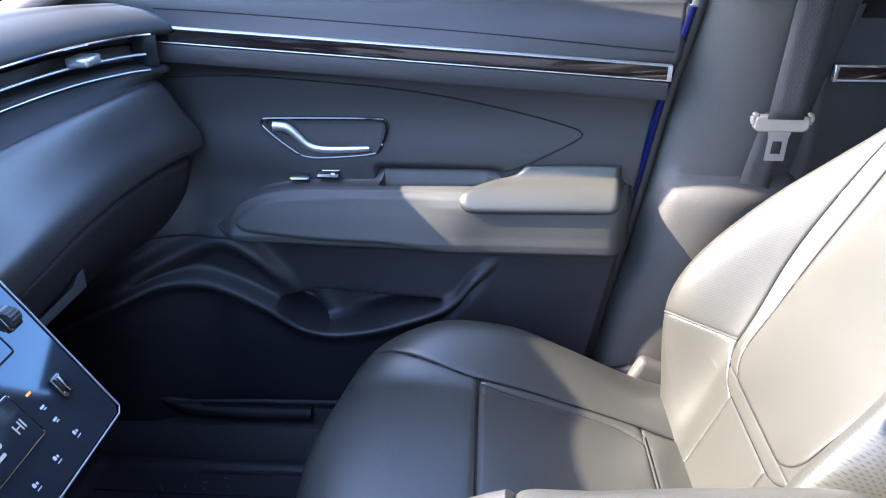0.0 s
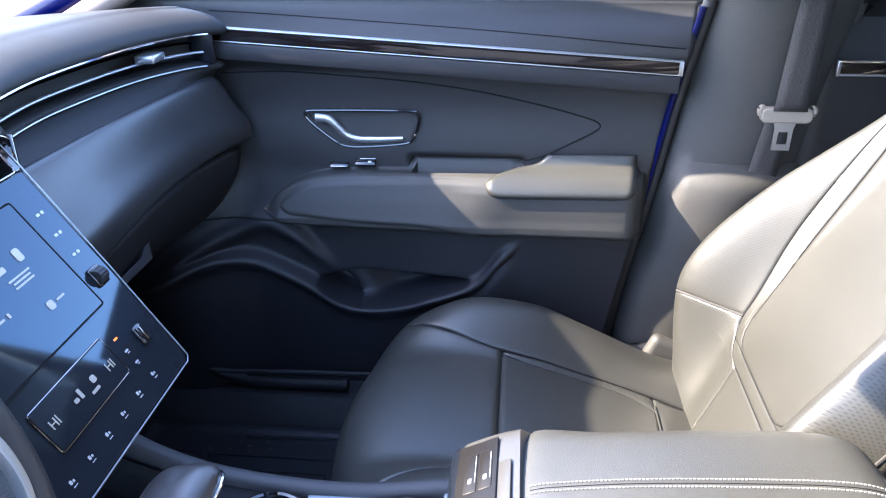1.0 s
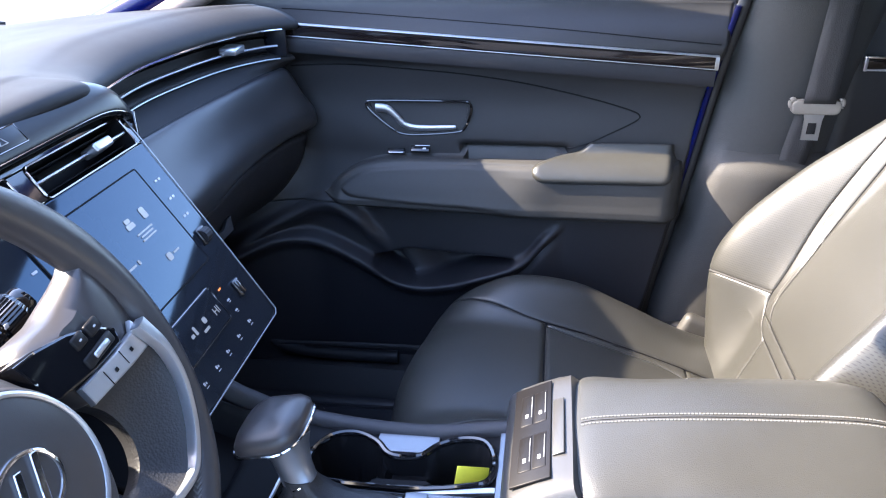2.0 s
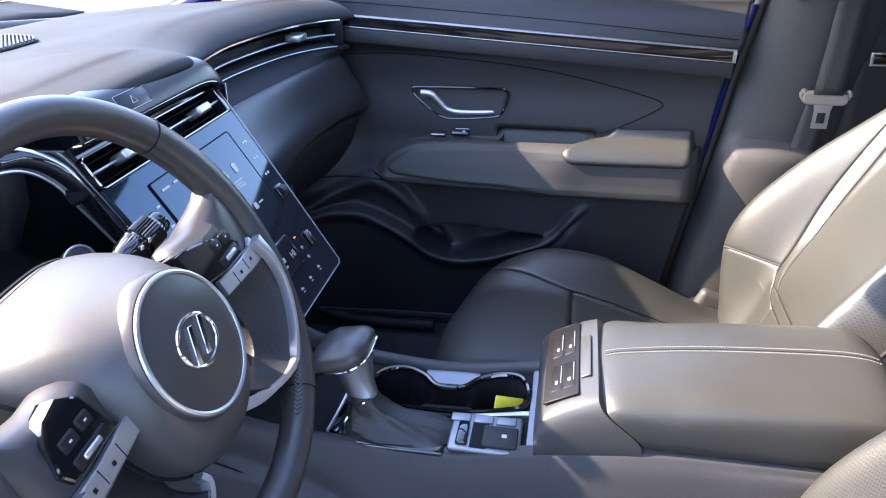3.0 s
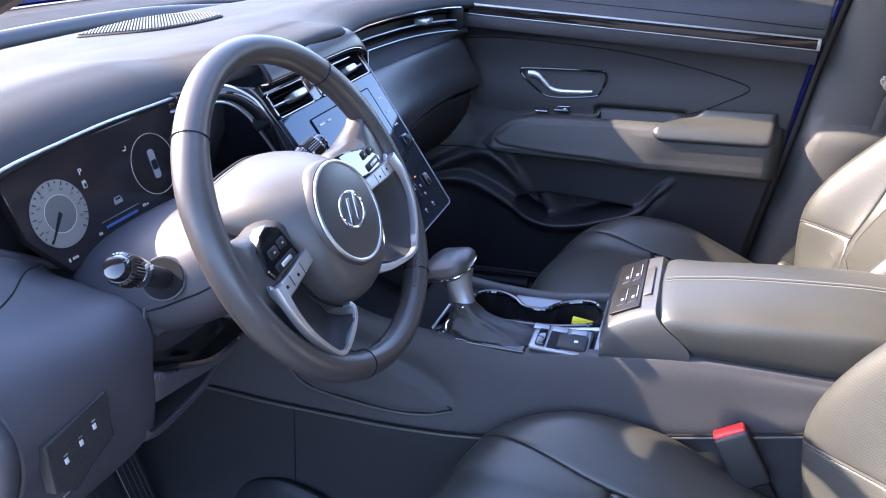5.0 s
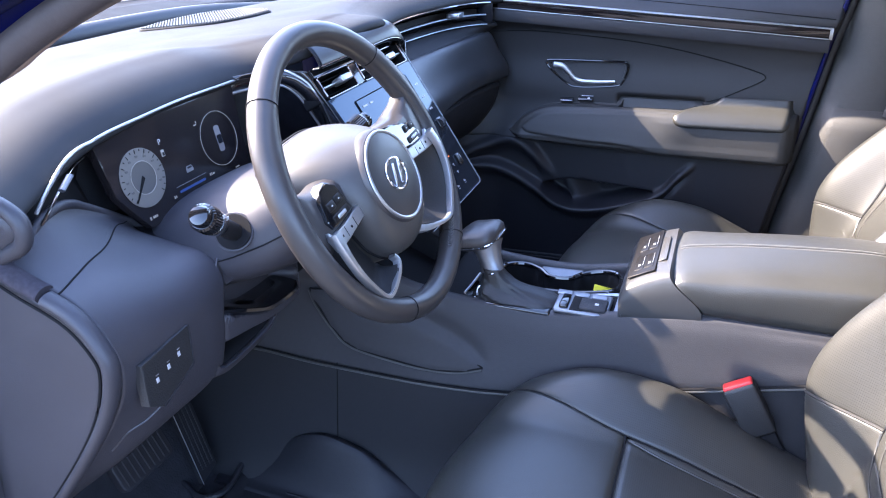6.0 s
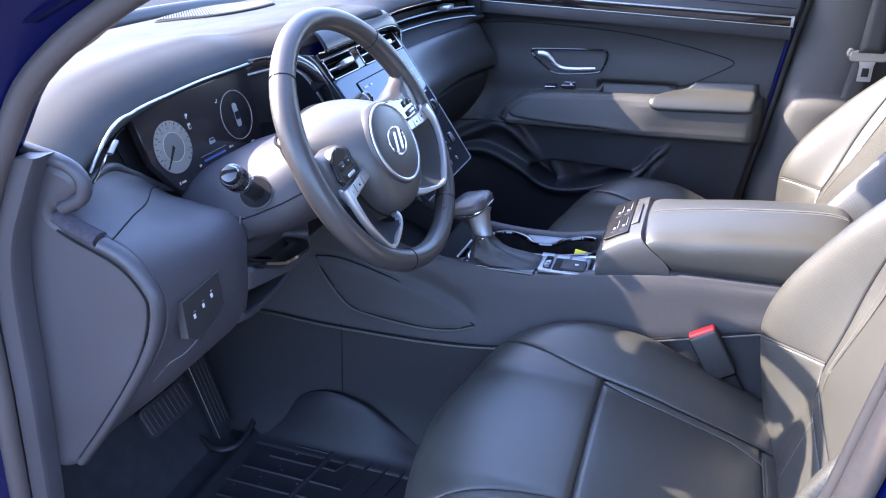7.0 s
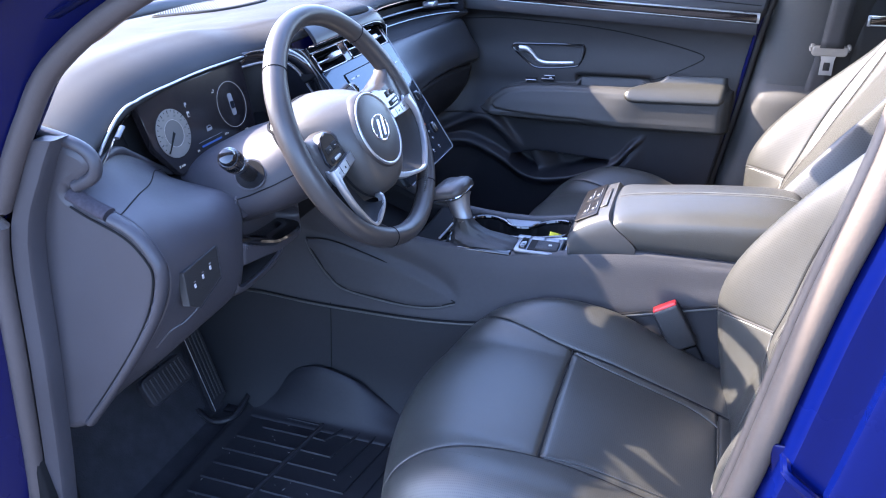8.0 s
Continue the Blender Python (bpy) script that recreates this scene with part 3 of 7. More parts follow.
def build_door():
    rows = []
    for z in np.linspace(0.80, 1.172, 80):
        xe = door_edge(z)
        rows.append([(x, door_y(x, z), z) for x in np.linspace(-0.78, xe, 190)])
    sheet("door_panel", rows, DOORSKIN, door, "black leatherette upper panel", 0.006, sharp=60)
    rows = []
    steps = [1 - (1 - q) ** 1.7 for q in np.linspace(0, 1, 70)]
    for v in [q for q in steps] + [1 + (1 - q) for q in steps[-2::-1]]:
        row = []
        for u in np.linspace(0, 1, 260):
            x = -0.78 + u * (door_edge(0.62) + 0.78)
            r = min(0.772, ridge(x))
            z = 0.43 + (r - 0.43) * v if v <= 1 else r + (0.80 - r) * (v - 1)
            x = -0.78 + u * (door_edge(z) + 0.78)
            row.append((x, door_y(x, z), z))
        rows.append(row)
    sheet("lower_panel", rows, DOORLOW, door, "black hard plastic lower panel with a map pocket", 0.006, sharp=60)
    rows = [[(door_edge(z) + dx, door_y(door_edge(z), z) + dy, z) for dx, dy in ((0.0, 0.0), (0.004, 0.006), (0.005, 0.05))] for z in np.linspace(0.43, 1.172, 30)]
    sheet("door_rim", rows, PLASTIC, door, "", 0.003)
    # bright strip with its dark inlay, and the soft shoulder under it
    zt = lambda x: 1.138 - 0.048 * (x + 0.513) / 0.771 - 0.012 * (1 - ((x + 0.127) / 0.386) ** 2) * 0
    def band(name, x0, x1, dz0, dz1, out, m, label):
        rr = []
        for x in np.linspace(x0, x1, 50):
            a, b = zt(x) + dz0, zt(x) + dz1
            rr.append([(x, 0.676 - o, z) for o, z in ((-0.004, a), (out * 0.8, a - 0.0008), (out, a - 0.002), (out, b + 0.002), (out * 0.8, b + 0.0008), (-0.004, b))])
        return loft(name, rr, m, door, label)
    band("strip_back", -0.512, 0.258, 0.001, -0.0215, 0.0015, INLAY, "dark reflective inlay of the door strip")
    band("strip_line", -0.513, 0.260, 0.0022, -0.0012, 0.004, SATIN, "thin bright metal line")
    band("strip_line", -0.513, 0.260, -0.0190, -0.0220, 0.003, SATIN, "thin bright metal line")
    for x, w in ((-0.514, 0.003), (0.258, 0.006)):
        band("strip_end", x - w / 2, x + w / 2, 0.0025, -0.022, 0.0038, SATIN, "bright metal strip end")
    band("strip_shoulder", -0.52, 0.258, -0.0225, -0.05, 0.0025, PLASTIC, "")
    # parting line above the strip
    tube("panel_seam", [(x, door_y(x, z) - 0.0034, z) for x, z in spl([(-0.50, 1.155), (-0.384, 1.150), (-0.029, 1.130), (0.200, 1.1135), (0.262, 1.109)], 50)], 0.0013, BLACK, door, "parting line above the strip", sides=6)
    # outline seam of the leatherette insert
    seam = [(-0.490, 1.056), (-0.38, 1.060), (-0.256, 1.053), (-0.15, 1.044), (-0.053, 1.030), (0.05, 1.008), (0.125, 0.988), (0.146, 0.978), (0.140, 0.967), (0.10, 0.945), (0.06, 0.925), (0.02, 0.912)]
    tube("insert_seam", [(x, door_y(x, z) - 0.0035, z) for x, z in spl(seam, 60)], 0.0014, BLACK, door, "dark seam of the door insert", sides=6)
    # inner handle: bezel, dark cup, bright lever
    outline = [(-0.350, 0.990), (-0.330, 0.994), (-0.18, 0.996), (-0.158, 0.992), (-0.156, 0.975), (-0.166, 0.948), (-0.182, 0.938), (-0.25, 0.931), (-0.285, 0.932), (-0.305, 0.942), (-0.335, 0.966), (-0.350, 0.982)]
    ring = spl(outline, 60, closed=True)
    yb = 0.706
    tube("handle_bezel", [(x, yb, z) for x, z in ring], 0.0026, GLOSS, door, "dark handle bezel", sides=8, closed=True)
    cx, cz = -0.25, 0.965
    rows = [[(cx + (x - cx) * s, yb + d, cz + (z - cz) * s) for x, z in ring] for s, d in ((0.995, 0.0), (0.93, 0.001), (0.90, 0.012), (0.84, 0.018), (0.3, 0.019), (0.02, 0.019))]
    loft("handle_cup", rows, BOOT, door, "dark recessed handle cup", caps=False)
    lever = [(-0.333, 0.983, 0.008), (-0.312, 0.980, 0.008), (-0.296, 0.966, 0.0075), (-0.281, 0.951, 0.0065), (-0.262, 0.945, 0.006), (-0.23, 0.945, 0.0055), (-0.20, 0.947, 0.005), (-0.183, 0.949, 0.004)]
    lp = spl([(x, z) for x, z, _ in lever], 40)
    lr = curve1([(i / 7, l[2]) for i, l in enumerate(lever)])
    tube("door_handle", [(x, yb - 0.006 + 0.004 * math.sin(i / 39 * 3.1), z) for i, (x, z) in enumerate(lp)], [lr(i / 39) for i in range(40)], SATIN, door, "satin silver door handle lever", sides=12, flat=0.6, up=(0, 1, 0))
    # armrest body
    top = curve1([(-0.455, 0.824), (-0.425, 0.831), (-0.412, 0.842), (-0.394, 0.857), (-0.368, 0.872), (-0.336, 0.882), (-0.297, 0.887), (-0.225, 0.890), (-0.165, 0.891), (-0.03, 0.893), (0.2, 0.897), (0.23, 0.897)])
    bot = curve1([(-0.455, 0.820), (-0.42, 0.812), (-0.385, 0.804), (-0.32, 0.800), (-0.23, 0.797), (-0.141, 0.796), (-0.086, 0.792), (0.0, 0.791), (0.23, 0.791)])
    stop = curve1([(-0.399, 0.836), (-0.392, 0.845), (-0.381, 0.854), (-0.361, 0.866), (-0.333, 0.8755), (-0.297, 0.880), (-0.225, 0.884), (-0.172, 0.886), (0.0, 0.889), (0.23, 0.893)])
    sbot = curve1([(-0.399, 0.834), (-0.393, 0.828), (-0.383, 0.822), (-0.35, 0.819), (-0.29, 0.8145), (-0.225, 0.811), (-0.157, 0.809), (-0.108, 0.802), (-0.05, 0.795), (0.23, 0.793)])

    def face(x):
        """Profile of the armrest: its padded face, its top and the floor of the pull pocket."""
        t, b = top(x), bot(x)
        yf = 0.702 - 0.052 * smooth(-0.462, -0.398, x) + 0.040 * smooth(0.190, 0.236, x) ** 2
        g = smooth(-0.168, -0.160, x) * smooth(0.03, -0.01, x)
        h = t - b
        c = 1 - 0.75 * smooth(-0.13, 0.0, x)
        pts = [(0.716, b - 0.010), (yf + 0.030, b - 0.004), (yf + 0.006, b + 0.02 * h), (yf - 0.001, b + 0.09 * h), (yf - 0.001, b + 0.2 * h), (yf + 0.003 * c, b + 0.32 * h), (yf + 0.010 * c, b + 0.56 * h), (yf + 0.0175 * c, b + 0.78 * h), (yf + 0.010 + 0.012 * c, t - 0.07 * h), (yf + 0.016 + 0.009 * c, t - 0.02 * h), (yf + 0.025 + 0.005 * c, t + 0.0005), (yf + 0.034, t + 0.0012), (yf + 0.0355, t + 0.001 - 0.045 * g), (yf + 0.049 + 0.011 * g, t + 0.002 - 0.045 * g), (yf + 0.0505 + 0.012 * g, t + 0.003 + 0.012 * g), (yf + 0.055 + 0.012 * g, t + 0.006 + 0.013 * g), (0.735, t + 0.034)]
        fine = []
        for (y0, z0), (y1, z1) in zip(pts[2:10], pts[3:11]):
            fine += [(y0 + (y1 - y0) * q / 6, z0 + (z1 - z0) * q / 6) for q in range(6)]
        out = []
        for y, z in fine:
            e = min(z - sbot(x), stop(x) - z, 1.4 * (x + 0.3995))
            out.append((y - 0.0042 * smooth(0.0, 0.007, e) * smooth(0.02, -0.06, x), z))
        return pts[:2] + out + pts[10:]
    xs = list(np.linspace(-0.455, -0.36, 44)) + list(np.linspace(-0.358, -0.172, 40)) + list(np.linspace(-0.169, -0.158, 5)) + list(np.linspace(-0.15, door_edge(0.85), 44))
    rows = [[Vector((x, y, z)) for y, z in face(x)] for x in xs]
    sheet("armrest", rows, ARMSKIN, door, "padded armrest with a deep pull pocket", 0.004, sharp=50)

    def on_face(x, z):
        pr = face(x)[2:51]
        return Vector((x, float(np.interp(z, [q[1] for q in pr], [q[0] for q in pr])) - 0.0004, z))
    line = [on_face(x, stop(x)) for x in np.linspace(-0.036, -0.3985, 90)] + [on_face(x, sbot(x)) for x in np.linspace(-0.3985, -0.06, 80)]
    tube("armrest_seam", line, 0.0011, BLACK, door, "dark joint round the armrest pad", sides=6)
    sec = spl([(0.6545, 0.8645), (0.6500, 0.8690), (0.6520, 0.8780), (0.6610, 0.8895), (0.6720, 0.8985), (0.6835, 0.9050), (0.6900, 0.9110), (0.6950, 0.9260)], 30)
    left = spl([(-0.002, 0), (-0.024, 0), (-0.036, 0), (-0.036, 0), (-0.016, 0), (0.014, 0), (0.044, 0), (0.064, 0)], 30)
    right = spl([(0.192, 0), (0.206, 0), (0.213, 0), (0.215, 0), (0.216, 0), (0.217, 0), (0.217, 0), (0.217, 0)], 30)
    rows = []
    for i in range(61):
        row = []
        for (y, z), (x0, _), (x1, _) in zip(sec, left, right):
            x = x0 + (x1 - x0) * i / 60
            e = (1 - smooth(0, 0.007, x - x0)) + 3.0 * (1 - smooth(0, 0.016, x1 - x))
            lift = 0.005 * (x + 0.03) / 0.24
            row.append(Vector((x, min(0.718, y + 0.004 * e + 0.030 * smooth(0.192, 0.232, x) ** 2), z + lift - 0.0022 * e)))
        rows.append(row)
    sheet("armrest_pad", rows, LEATHER, door, "soft leather armrest pad catching the sun", 0.006, sharp=60)
    tube("pad_joint", [r[0] + Vector((0, -0.0015, -0.001)) for r in rows], 0.0017, BLACK, door, "dark joint under the armrest pad", sides=6)
    tube("pad_joint", [v + Vector((-0.0012, -0.0006, 0.001)) for v in rows[0]], 0.0012, BLACK, door, "", sides=6)
    # window switches
    M = frame_of((-0.296, 0.695, 0.9010), (1, 0, 0.02), (0, 1, 0.75))
    rbox("window_switch", M @ Vector((0, 0, 0)), (0.034, 0.012, 0.004), GLOSS, door, "gloss black lock button", 0.0015, rot=M.to_3x3())
    rbox("switch_mark", M @ Vector((0, -0.0045, 0.0022)), (0.026, 0.0022, 0.0006), SATIN, door, "", 0.0002, rot=M.to_3x3())
    rbox("window_switch", M @ Vector((0.046, 0.004, 0.001)), (0.036, 0.014, 0.007), GLOSS, door, "gloss black window switch with a bright lip", 0.0015, rot=M.to_3x3())
    rbox("switch_mark", M @ Vector((0.05, 0.010, 0.0045)), (0.028, 0.0018, 0.0006), SATIN, door, "", 0.0002, rot=M.to_3x3())
    rbox("switch_mark", M @ Vector((0.054, 0.003, 0.0048)), (0.006, 0.004, 0.0005), WHITE, door, "", 0.0002, rot=M.to_3x3())
    # window glass and its sill
    tube("window_sill", [(-0.78, 0.742, 1.166), (-0.3, 0.742, 1.168), (0.29, 0.735, 1.174)], 0.008, SEAL, door, "black window sill seal", n=20)


build_door()

rear = thing("rear_door", "black rear door trim with a bright strip", "car door")
rows = [[(x, 0.715 - 0.02 * smooth(0.9, 0.8, z) + 0.02 * smooth(1.08, 1.2, z), z) for z in np.linspace(0.45, 1.19, 30)] for x in np.linspace(0.47, 1.30, 30)]
sheet("door_panel", rows, DOORSKIN, rear, "", 0.006)
rbox("strip_back", (0.80, 0.703, 1.078), (0.60, 0.006, 0.020), INLAY, rear, "dark reflective inlay", 0.001)
rbox("strip_line", (0.80, 0.701, 1.089), (0.605, 0.008, 0.004), CHROME, rear, "thin bright metal line", 0.001)
rbox("strip_line", (0.80, 0.701, 1.068), (0.605, 0.008, 0.003), SATIN, rear, "thin bright metal line", 0.001)
rbox("strip_end", (0.499, 0.701, 1.078), (0.006, 0.008, 0.024), SATIN, rear, "", 0.001)
rbox("armrest", (0.80, 0.685, 0.90), (0.55, 0.06, 0.07), LEATHER, rear, "padded rear armrest", 0.02, 4)


# ---- dashboard ----
dash = thing("dashboard", "black soft-touch dashboard wrapping round into the doors", "dashboard")
EX = curve1([(-0.66, -0.525), (-0.60, -0.553), (-0.50, -0.580), (-0.36, -0.590), (-0.22, -0.588), (-0.175, -0.580), (-0.150, -0.556), (-0.125, -0.524), (-0.10, -0.510), (0.0, -0.500), (0.09, -0.497), (0.14, -0.515), (0.20, -0.550), (0.335, -0.571), (0.456, -0.557), (0.549, -0.532), (0.611, -0.499), (0.675, -0.455)])
EZ = curve1([(-0.66, 1.112), (-0.60, 1.118), (-0.50, 1.135), (-0.36, 1.143), (-0.22, 1.143), (-0.175, 1.146), (-0.150, 1.152), (-0.125, 1.163), (-0.10, 1.170), (0.0, 1.177), (0.09, 1.176), (0.14, 1.163), (0.20, 1.152), (0.335, 1.15), (0.611, 1.15), (0.675, 1.145)])


def build_dash():
    rows = []
    for y in np.linspace(-0.655, 0.672, 130):
        xe, ze = EX(y), EZ(y)
        b = 0.012 * (y / 0.66) ** 2
        k = 1 - 0.90 * smooth(-0.24, -0.08, y) * smooth(0.36, 0.08, y) - 0.30 * smooth(0.10, 0.36, y)
        pts = [(-1.17, 1.095 - b), (-1.10, 1.126 - b), (-0.95, 1.143 - b * 0.7), (-0.80, 1.155 - b * 0.4), (xe - 0.105, ze + 0.030 * k), (xe - 0.065, ze + 0.027 * k), (xe - 0.038, ze + 0.020 * k), (xe - 0.018, ze + 0.009 * k), (xe - 0.004, ze - 0.003), (xe, ze - 0.010), (xe - 0.004, ze - 0.015), (xe - 0.02, ze - 0.018), (xe - 0.05, ze - 0.018)]
        rows.append([Vector((x, y, z)) for x, z in spl(pts, 46)])
    sheet("dash_top", rows, SOFT, dash, "soft black dash top with a sun-bleached sheen", 0.004, sharp=60)
    # passenger side: vent band, shelf, glovebox wall, underside
    XS = curve1([(0.13, -0.548), (0.279, -0.541), (0.417, -0.531), (0.573, -0.512), (0.668, -0.490), (0.69, -0.484)])
    XC = curve1([(0.13, -0.474), (0.26, -0.474), (0.40, -0.480), (0.51, -0.478), (0.60, -0.466), (0.66, -0.448), (0.69, -0.442)])
    rows = []
    for y in np.linspace(0.135, 0.675, 70):
        xe, ze, xs, xc = EX(y), EZ(y), XS(y), XC(y)
        rows.append([Vector((x, y, z)) for x, z in spl([(xe - 0.045, ze - 0.016), (xe - 0.048, ze - 0.035), (xe - 0.040, ze - 0.056), (xe - 0.020, ze - 0.064), (xe - 0.016, ze - 0.070), (0.5 * (xe - 0.016 + xs), 0.5 * (ze - 0.070 + 1.062) + 0.002), (xs - 0.004, 1.0625), (xs, 1.060)], 40)])
    sheet("passenger_vent_shelf", rows, SOFT, dash, "", 0.004, sharp=60)
    yend = curve1([(0.0, 0.650), (0.12, 0.657), (0.45, 0.680), (0.60, 0.689), (0.75, 0.692), (1.0, 0.692)])
    cz = curve1([(0.13, 0.948), (0.26, 0.952), (0.37, 0.957), (0.53, 0.957), (0.63, 0.957), (0.70, 0.955)])
    rows = []
    for i in range(60):
        row = []
        for j in range(40):
            v = j / 39
            y = 0.135 + (yend(v) - 0.135) * i / 59
            xs, xc, zc = XS(y), XC(y), cz(y)
            e = 1 - smooth(0, 0.012, (yend(v) - y))
            p = spl([(xs - 0.006, 1.054), (xs + 0.001, 1.060), (xs + 0.012, 1.053), (xs * 0.45 + xc * 0.55 + 0.004, 1.012), (xc - 0.002, 0.984), (xc + 0.001, zc + 0.008), (xc - 0.003, zc - 0.004), (xc - 0.030, zc - 0.018)], 40)[j]
            row.append(Vector((p[0] - 0.006 * e, y, p[1])))
        rows.append(row)
    sheet("glovebox_upper", rows, GLOVESKIN, dash, "smooth padded panel over the glovebox", 0.004, sharp=60)
    sheet("panel_end", [[v, v + Vector((-0.012, 0.004, 0)), v + Vector((-0.05, 0.010, 0))] for v in rows[-1]], SOFT, dash, "", 0.003, sharp=60)
    rows = []
    for y in np.linspace(0.135, 0.672, 40):
        xc = XC(y)
        rows.append([Vector((x, y, z)) for x, z in spl([(xc - 0.045, 0.945), (xc - 0.020, 0.936), (xc - 0.020, 0.920), (xc - 0.04, 0.87), (xc - 0.10, 0.80), (xc - 0.20, 0.745), (xc - 0.36, 0.70)], 30)])
    sheet("glovebox_door", rows, PLASTIC, dash, "black grained glovebox door", 0.004, sharp=60)
    Mh = frame_of((-0.502, 0.335, 0.878), (0, 1, 0), (-0.45, 0, 0.9))
    slab("glovebox_handle", on(Mh, [(-0.055, -0.006), (0.045, -0.008), (0.06, 0.012), (0.045, 0.012), (0.025, 0.004), (-0.055, 0.004)], 0.006), Mh.col[2].xyz, 0.008, PLASTIC, dash, "grey glovebox pull")
    # passenger vent: two bright lines, a dark blade between them, an adjuster tab
    ys = np.linspace(0.165, 0.645, 40)
    def vline(name, off, dz, r, m, label, flat=0.35):
        return tube(name, [(EX(y) - off, y, EZ(y) - dz) for y in ys], r, m, dash, label, sides=8, flat=flat)
    vline("vent_line", 0.003, 0.016, 0.0045, CHROME, "bright metal vent line", 0.5)
    vline("vent_line", 0.014, 0.044, 0.0040, SATIN, "bright metal vent line", 0.5)
    vline("vent_line", 0.010, 0.066, 0.0022, SATIN, "thin metal vent edge", 0.6)
    vline("vent_blade", 0.034, 0.030, 0.010, GLOSS, "gloss black vent blade", 0.2)
    vline("vent_blade", 0.034, 0.055, 0.010, BLACK, "dark vent blade", 0.2)
    for y in (0.56,):
        rbox("vent_tab", (EX(y) - 0.008, y, EZ(y) - 0.037), (0.03, 0.04, 0.012), SATIN, dash, "satin vent adjuster tab", 0.003)
    rbox("vent_end", (EX(0.650) - 0.022, 0.654, EZ(0.650) - 0.038), (0.040, 0.006, 0.050), STRIPBLACK, dash, "black vent end piece", 0.002)
    # driver side lower dash
    ctrl = []
    for y, p in (
        (-0.655, [(-0.553, 1.058), (-0.546, 1.053), (-0.52, 1.042), (-0.480, 1.026), (-0.452, 0.995), (-0.442, 0.955), (-0.462, 0.905), (-0.520, 0.825), (-0.575, 0.755), (-0.635, 0.690)]),
        (-0.60, [(-0.560, 1.080), (-0.552, 1.069), (-0.523, 1.041), (-0.478, 1.016), (-0.448, 0.985), (-0.440, 0.945), (-0.452, 0.895), (-0.490, 0.830), (-0.545, 0.775), (-0.62, 0.735)]),
        (-0.53, [(-0.580, 1.064), (-0.570, 1.048), (-0.528, 1.018), (-0.478, 0.998), (-0.448, 0.972), (-0.442, 0.935), (-0.448, 0.885), (-0.470, 0.842), (-0.54, 0.800), (-0.64, 0.780)]),
        (-0.46, [(-0.594, 1.018), (-0.580, 1.004), (-0.532, 0.997), (-0.482, 0.992), (-0.456, 0.970), (-0.449, 0.930), (-0.452, 0.885), (-0.470, 0.850), (-0.54, 0.815), (-0.64, 0.800)]),
    ):
        ctrl.append([Vector((x, y - (0.036 * smooth(1.015, 0.90, z) if y > -0.5 else 0), z)) for x, z in p])
    skin = net(ctrl, 40, 60)
    sheet("driver_lower_panel", skin, KNEE, dash, "black plastic knee panel under the cluster", 0.004, sharp=60)
    sheet("panel_side", [[v + Vector((-0.001, 0.0005, 0)), v + Vector((-0.020, 0.004, 0)), v + Vector((-0.085, 0.012, 0))] for v in skin[-1]], KNEE, dash, "grey side of the knee panel", 0.003, sharp=60)
    tube("panel_lip", [(-0.551, -0.645, 1.058), (-0.556, -0.62, 1.070), (-0.560, -0.60, 1.080), (-0.566, -0.572, 1.082), (-0.573, -0.55, 1.076), (-0.580, -0.53, 1.064), (-0.588, -0.495, 1.041), (-0.594, -0.465, 1.020), (-0.590, -0.445, 1.008), (-0.585, -0.42, 1.002)], 0.0055, KNEE, dash, "rolled upper lip of the knee panel", sides=10, n=40)
    ctrl = []
    for y, dz in ((-0.50, 0), (-0.34, 0.0), (-0.2, 0.0), (-0.13, 0.0)):
        ctrl.append([Vector((x, y, z + dz)) for x, z in ((-0.62, 1.02), (-0.585, 0.998), (-0.53, 0.99), (-0.50, 0.97), (-0.50, 0.90), (-0.52, 0.84), (-0.60, 0.80))])
    # near-black backing paints the shade behind the column
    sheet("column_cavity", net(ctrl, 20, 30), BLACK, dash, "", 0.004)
    # panel under the column with an oval hollow, and the storage slot below it
    low = curve1([(-0.52, 0.900), (-0.504, 0.897), (-0.445, 0.885), (-0.383, 0.873), (-0.327, 0.874), (-0.25, 0.879)])
    rows = []
    for y in np.linspace(-0.503, -0.25, 60):
        row = []
        for f in np.linspace(0, 1, 44):
            top = 0.990 - 0.060 * smooth(-0.468, -0.490, y)
            z = top + (low(y) - top) * f
            e = ((y + 0.412) / 0.088) ** 2 + ((z - 0.922 + 0.22 * (y + 0.412)) / 0.027) ** 2
            row.append(Vector((-0.448 - 0.008 * smooth(-0.488, -0.502, y) - 0.014 * smooth(0.92, 0.99, z) - 0.05 * smooth(-0.34, -0.25, y) - 0.040 * smooth(1.05, 0.70, e), y, z)))
        row += [row[-1] + Vector((-0.004, 0, -0.003)), row[-1] + Vector((-0.05, 0, 0.0))]
        rows.append(row)
    sheet("column_panel", rows, KNEE, dash, "grey plastic panel with an oval hollow under the column", 0.003, sharp=50)
    ledge = spl([(-0.455, -0.495, 0.934), (-0.446, -0.460, 0.918), (-0.440, -0.425, 0.902), (-0.438, -0.405, 0.897), (-0.438, -0.375, 0.894), (-0.440, -0.350, 0.893), (-0.448, -0.338, 0.895)], 40)
    sheet("ledge", [[v + Vector((-0.05, 0, 0.004)), v + Vector((-0.006, 0, 0.003)), v + Vector((0.002, 0, 0.001)), v + Vector((0.003, 0, -0.002)), v + Vector((-0.004, 0, -0.008)), v + Vector((-0.03, 0, -0.012))] for v in ledge], GLOSS, dash, "gloss black ledge in the hollow", 0.002, sharp=50)
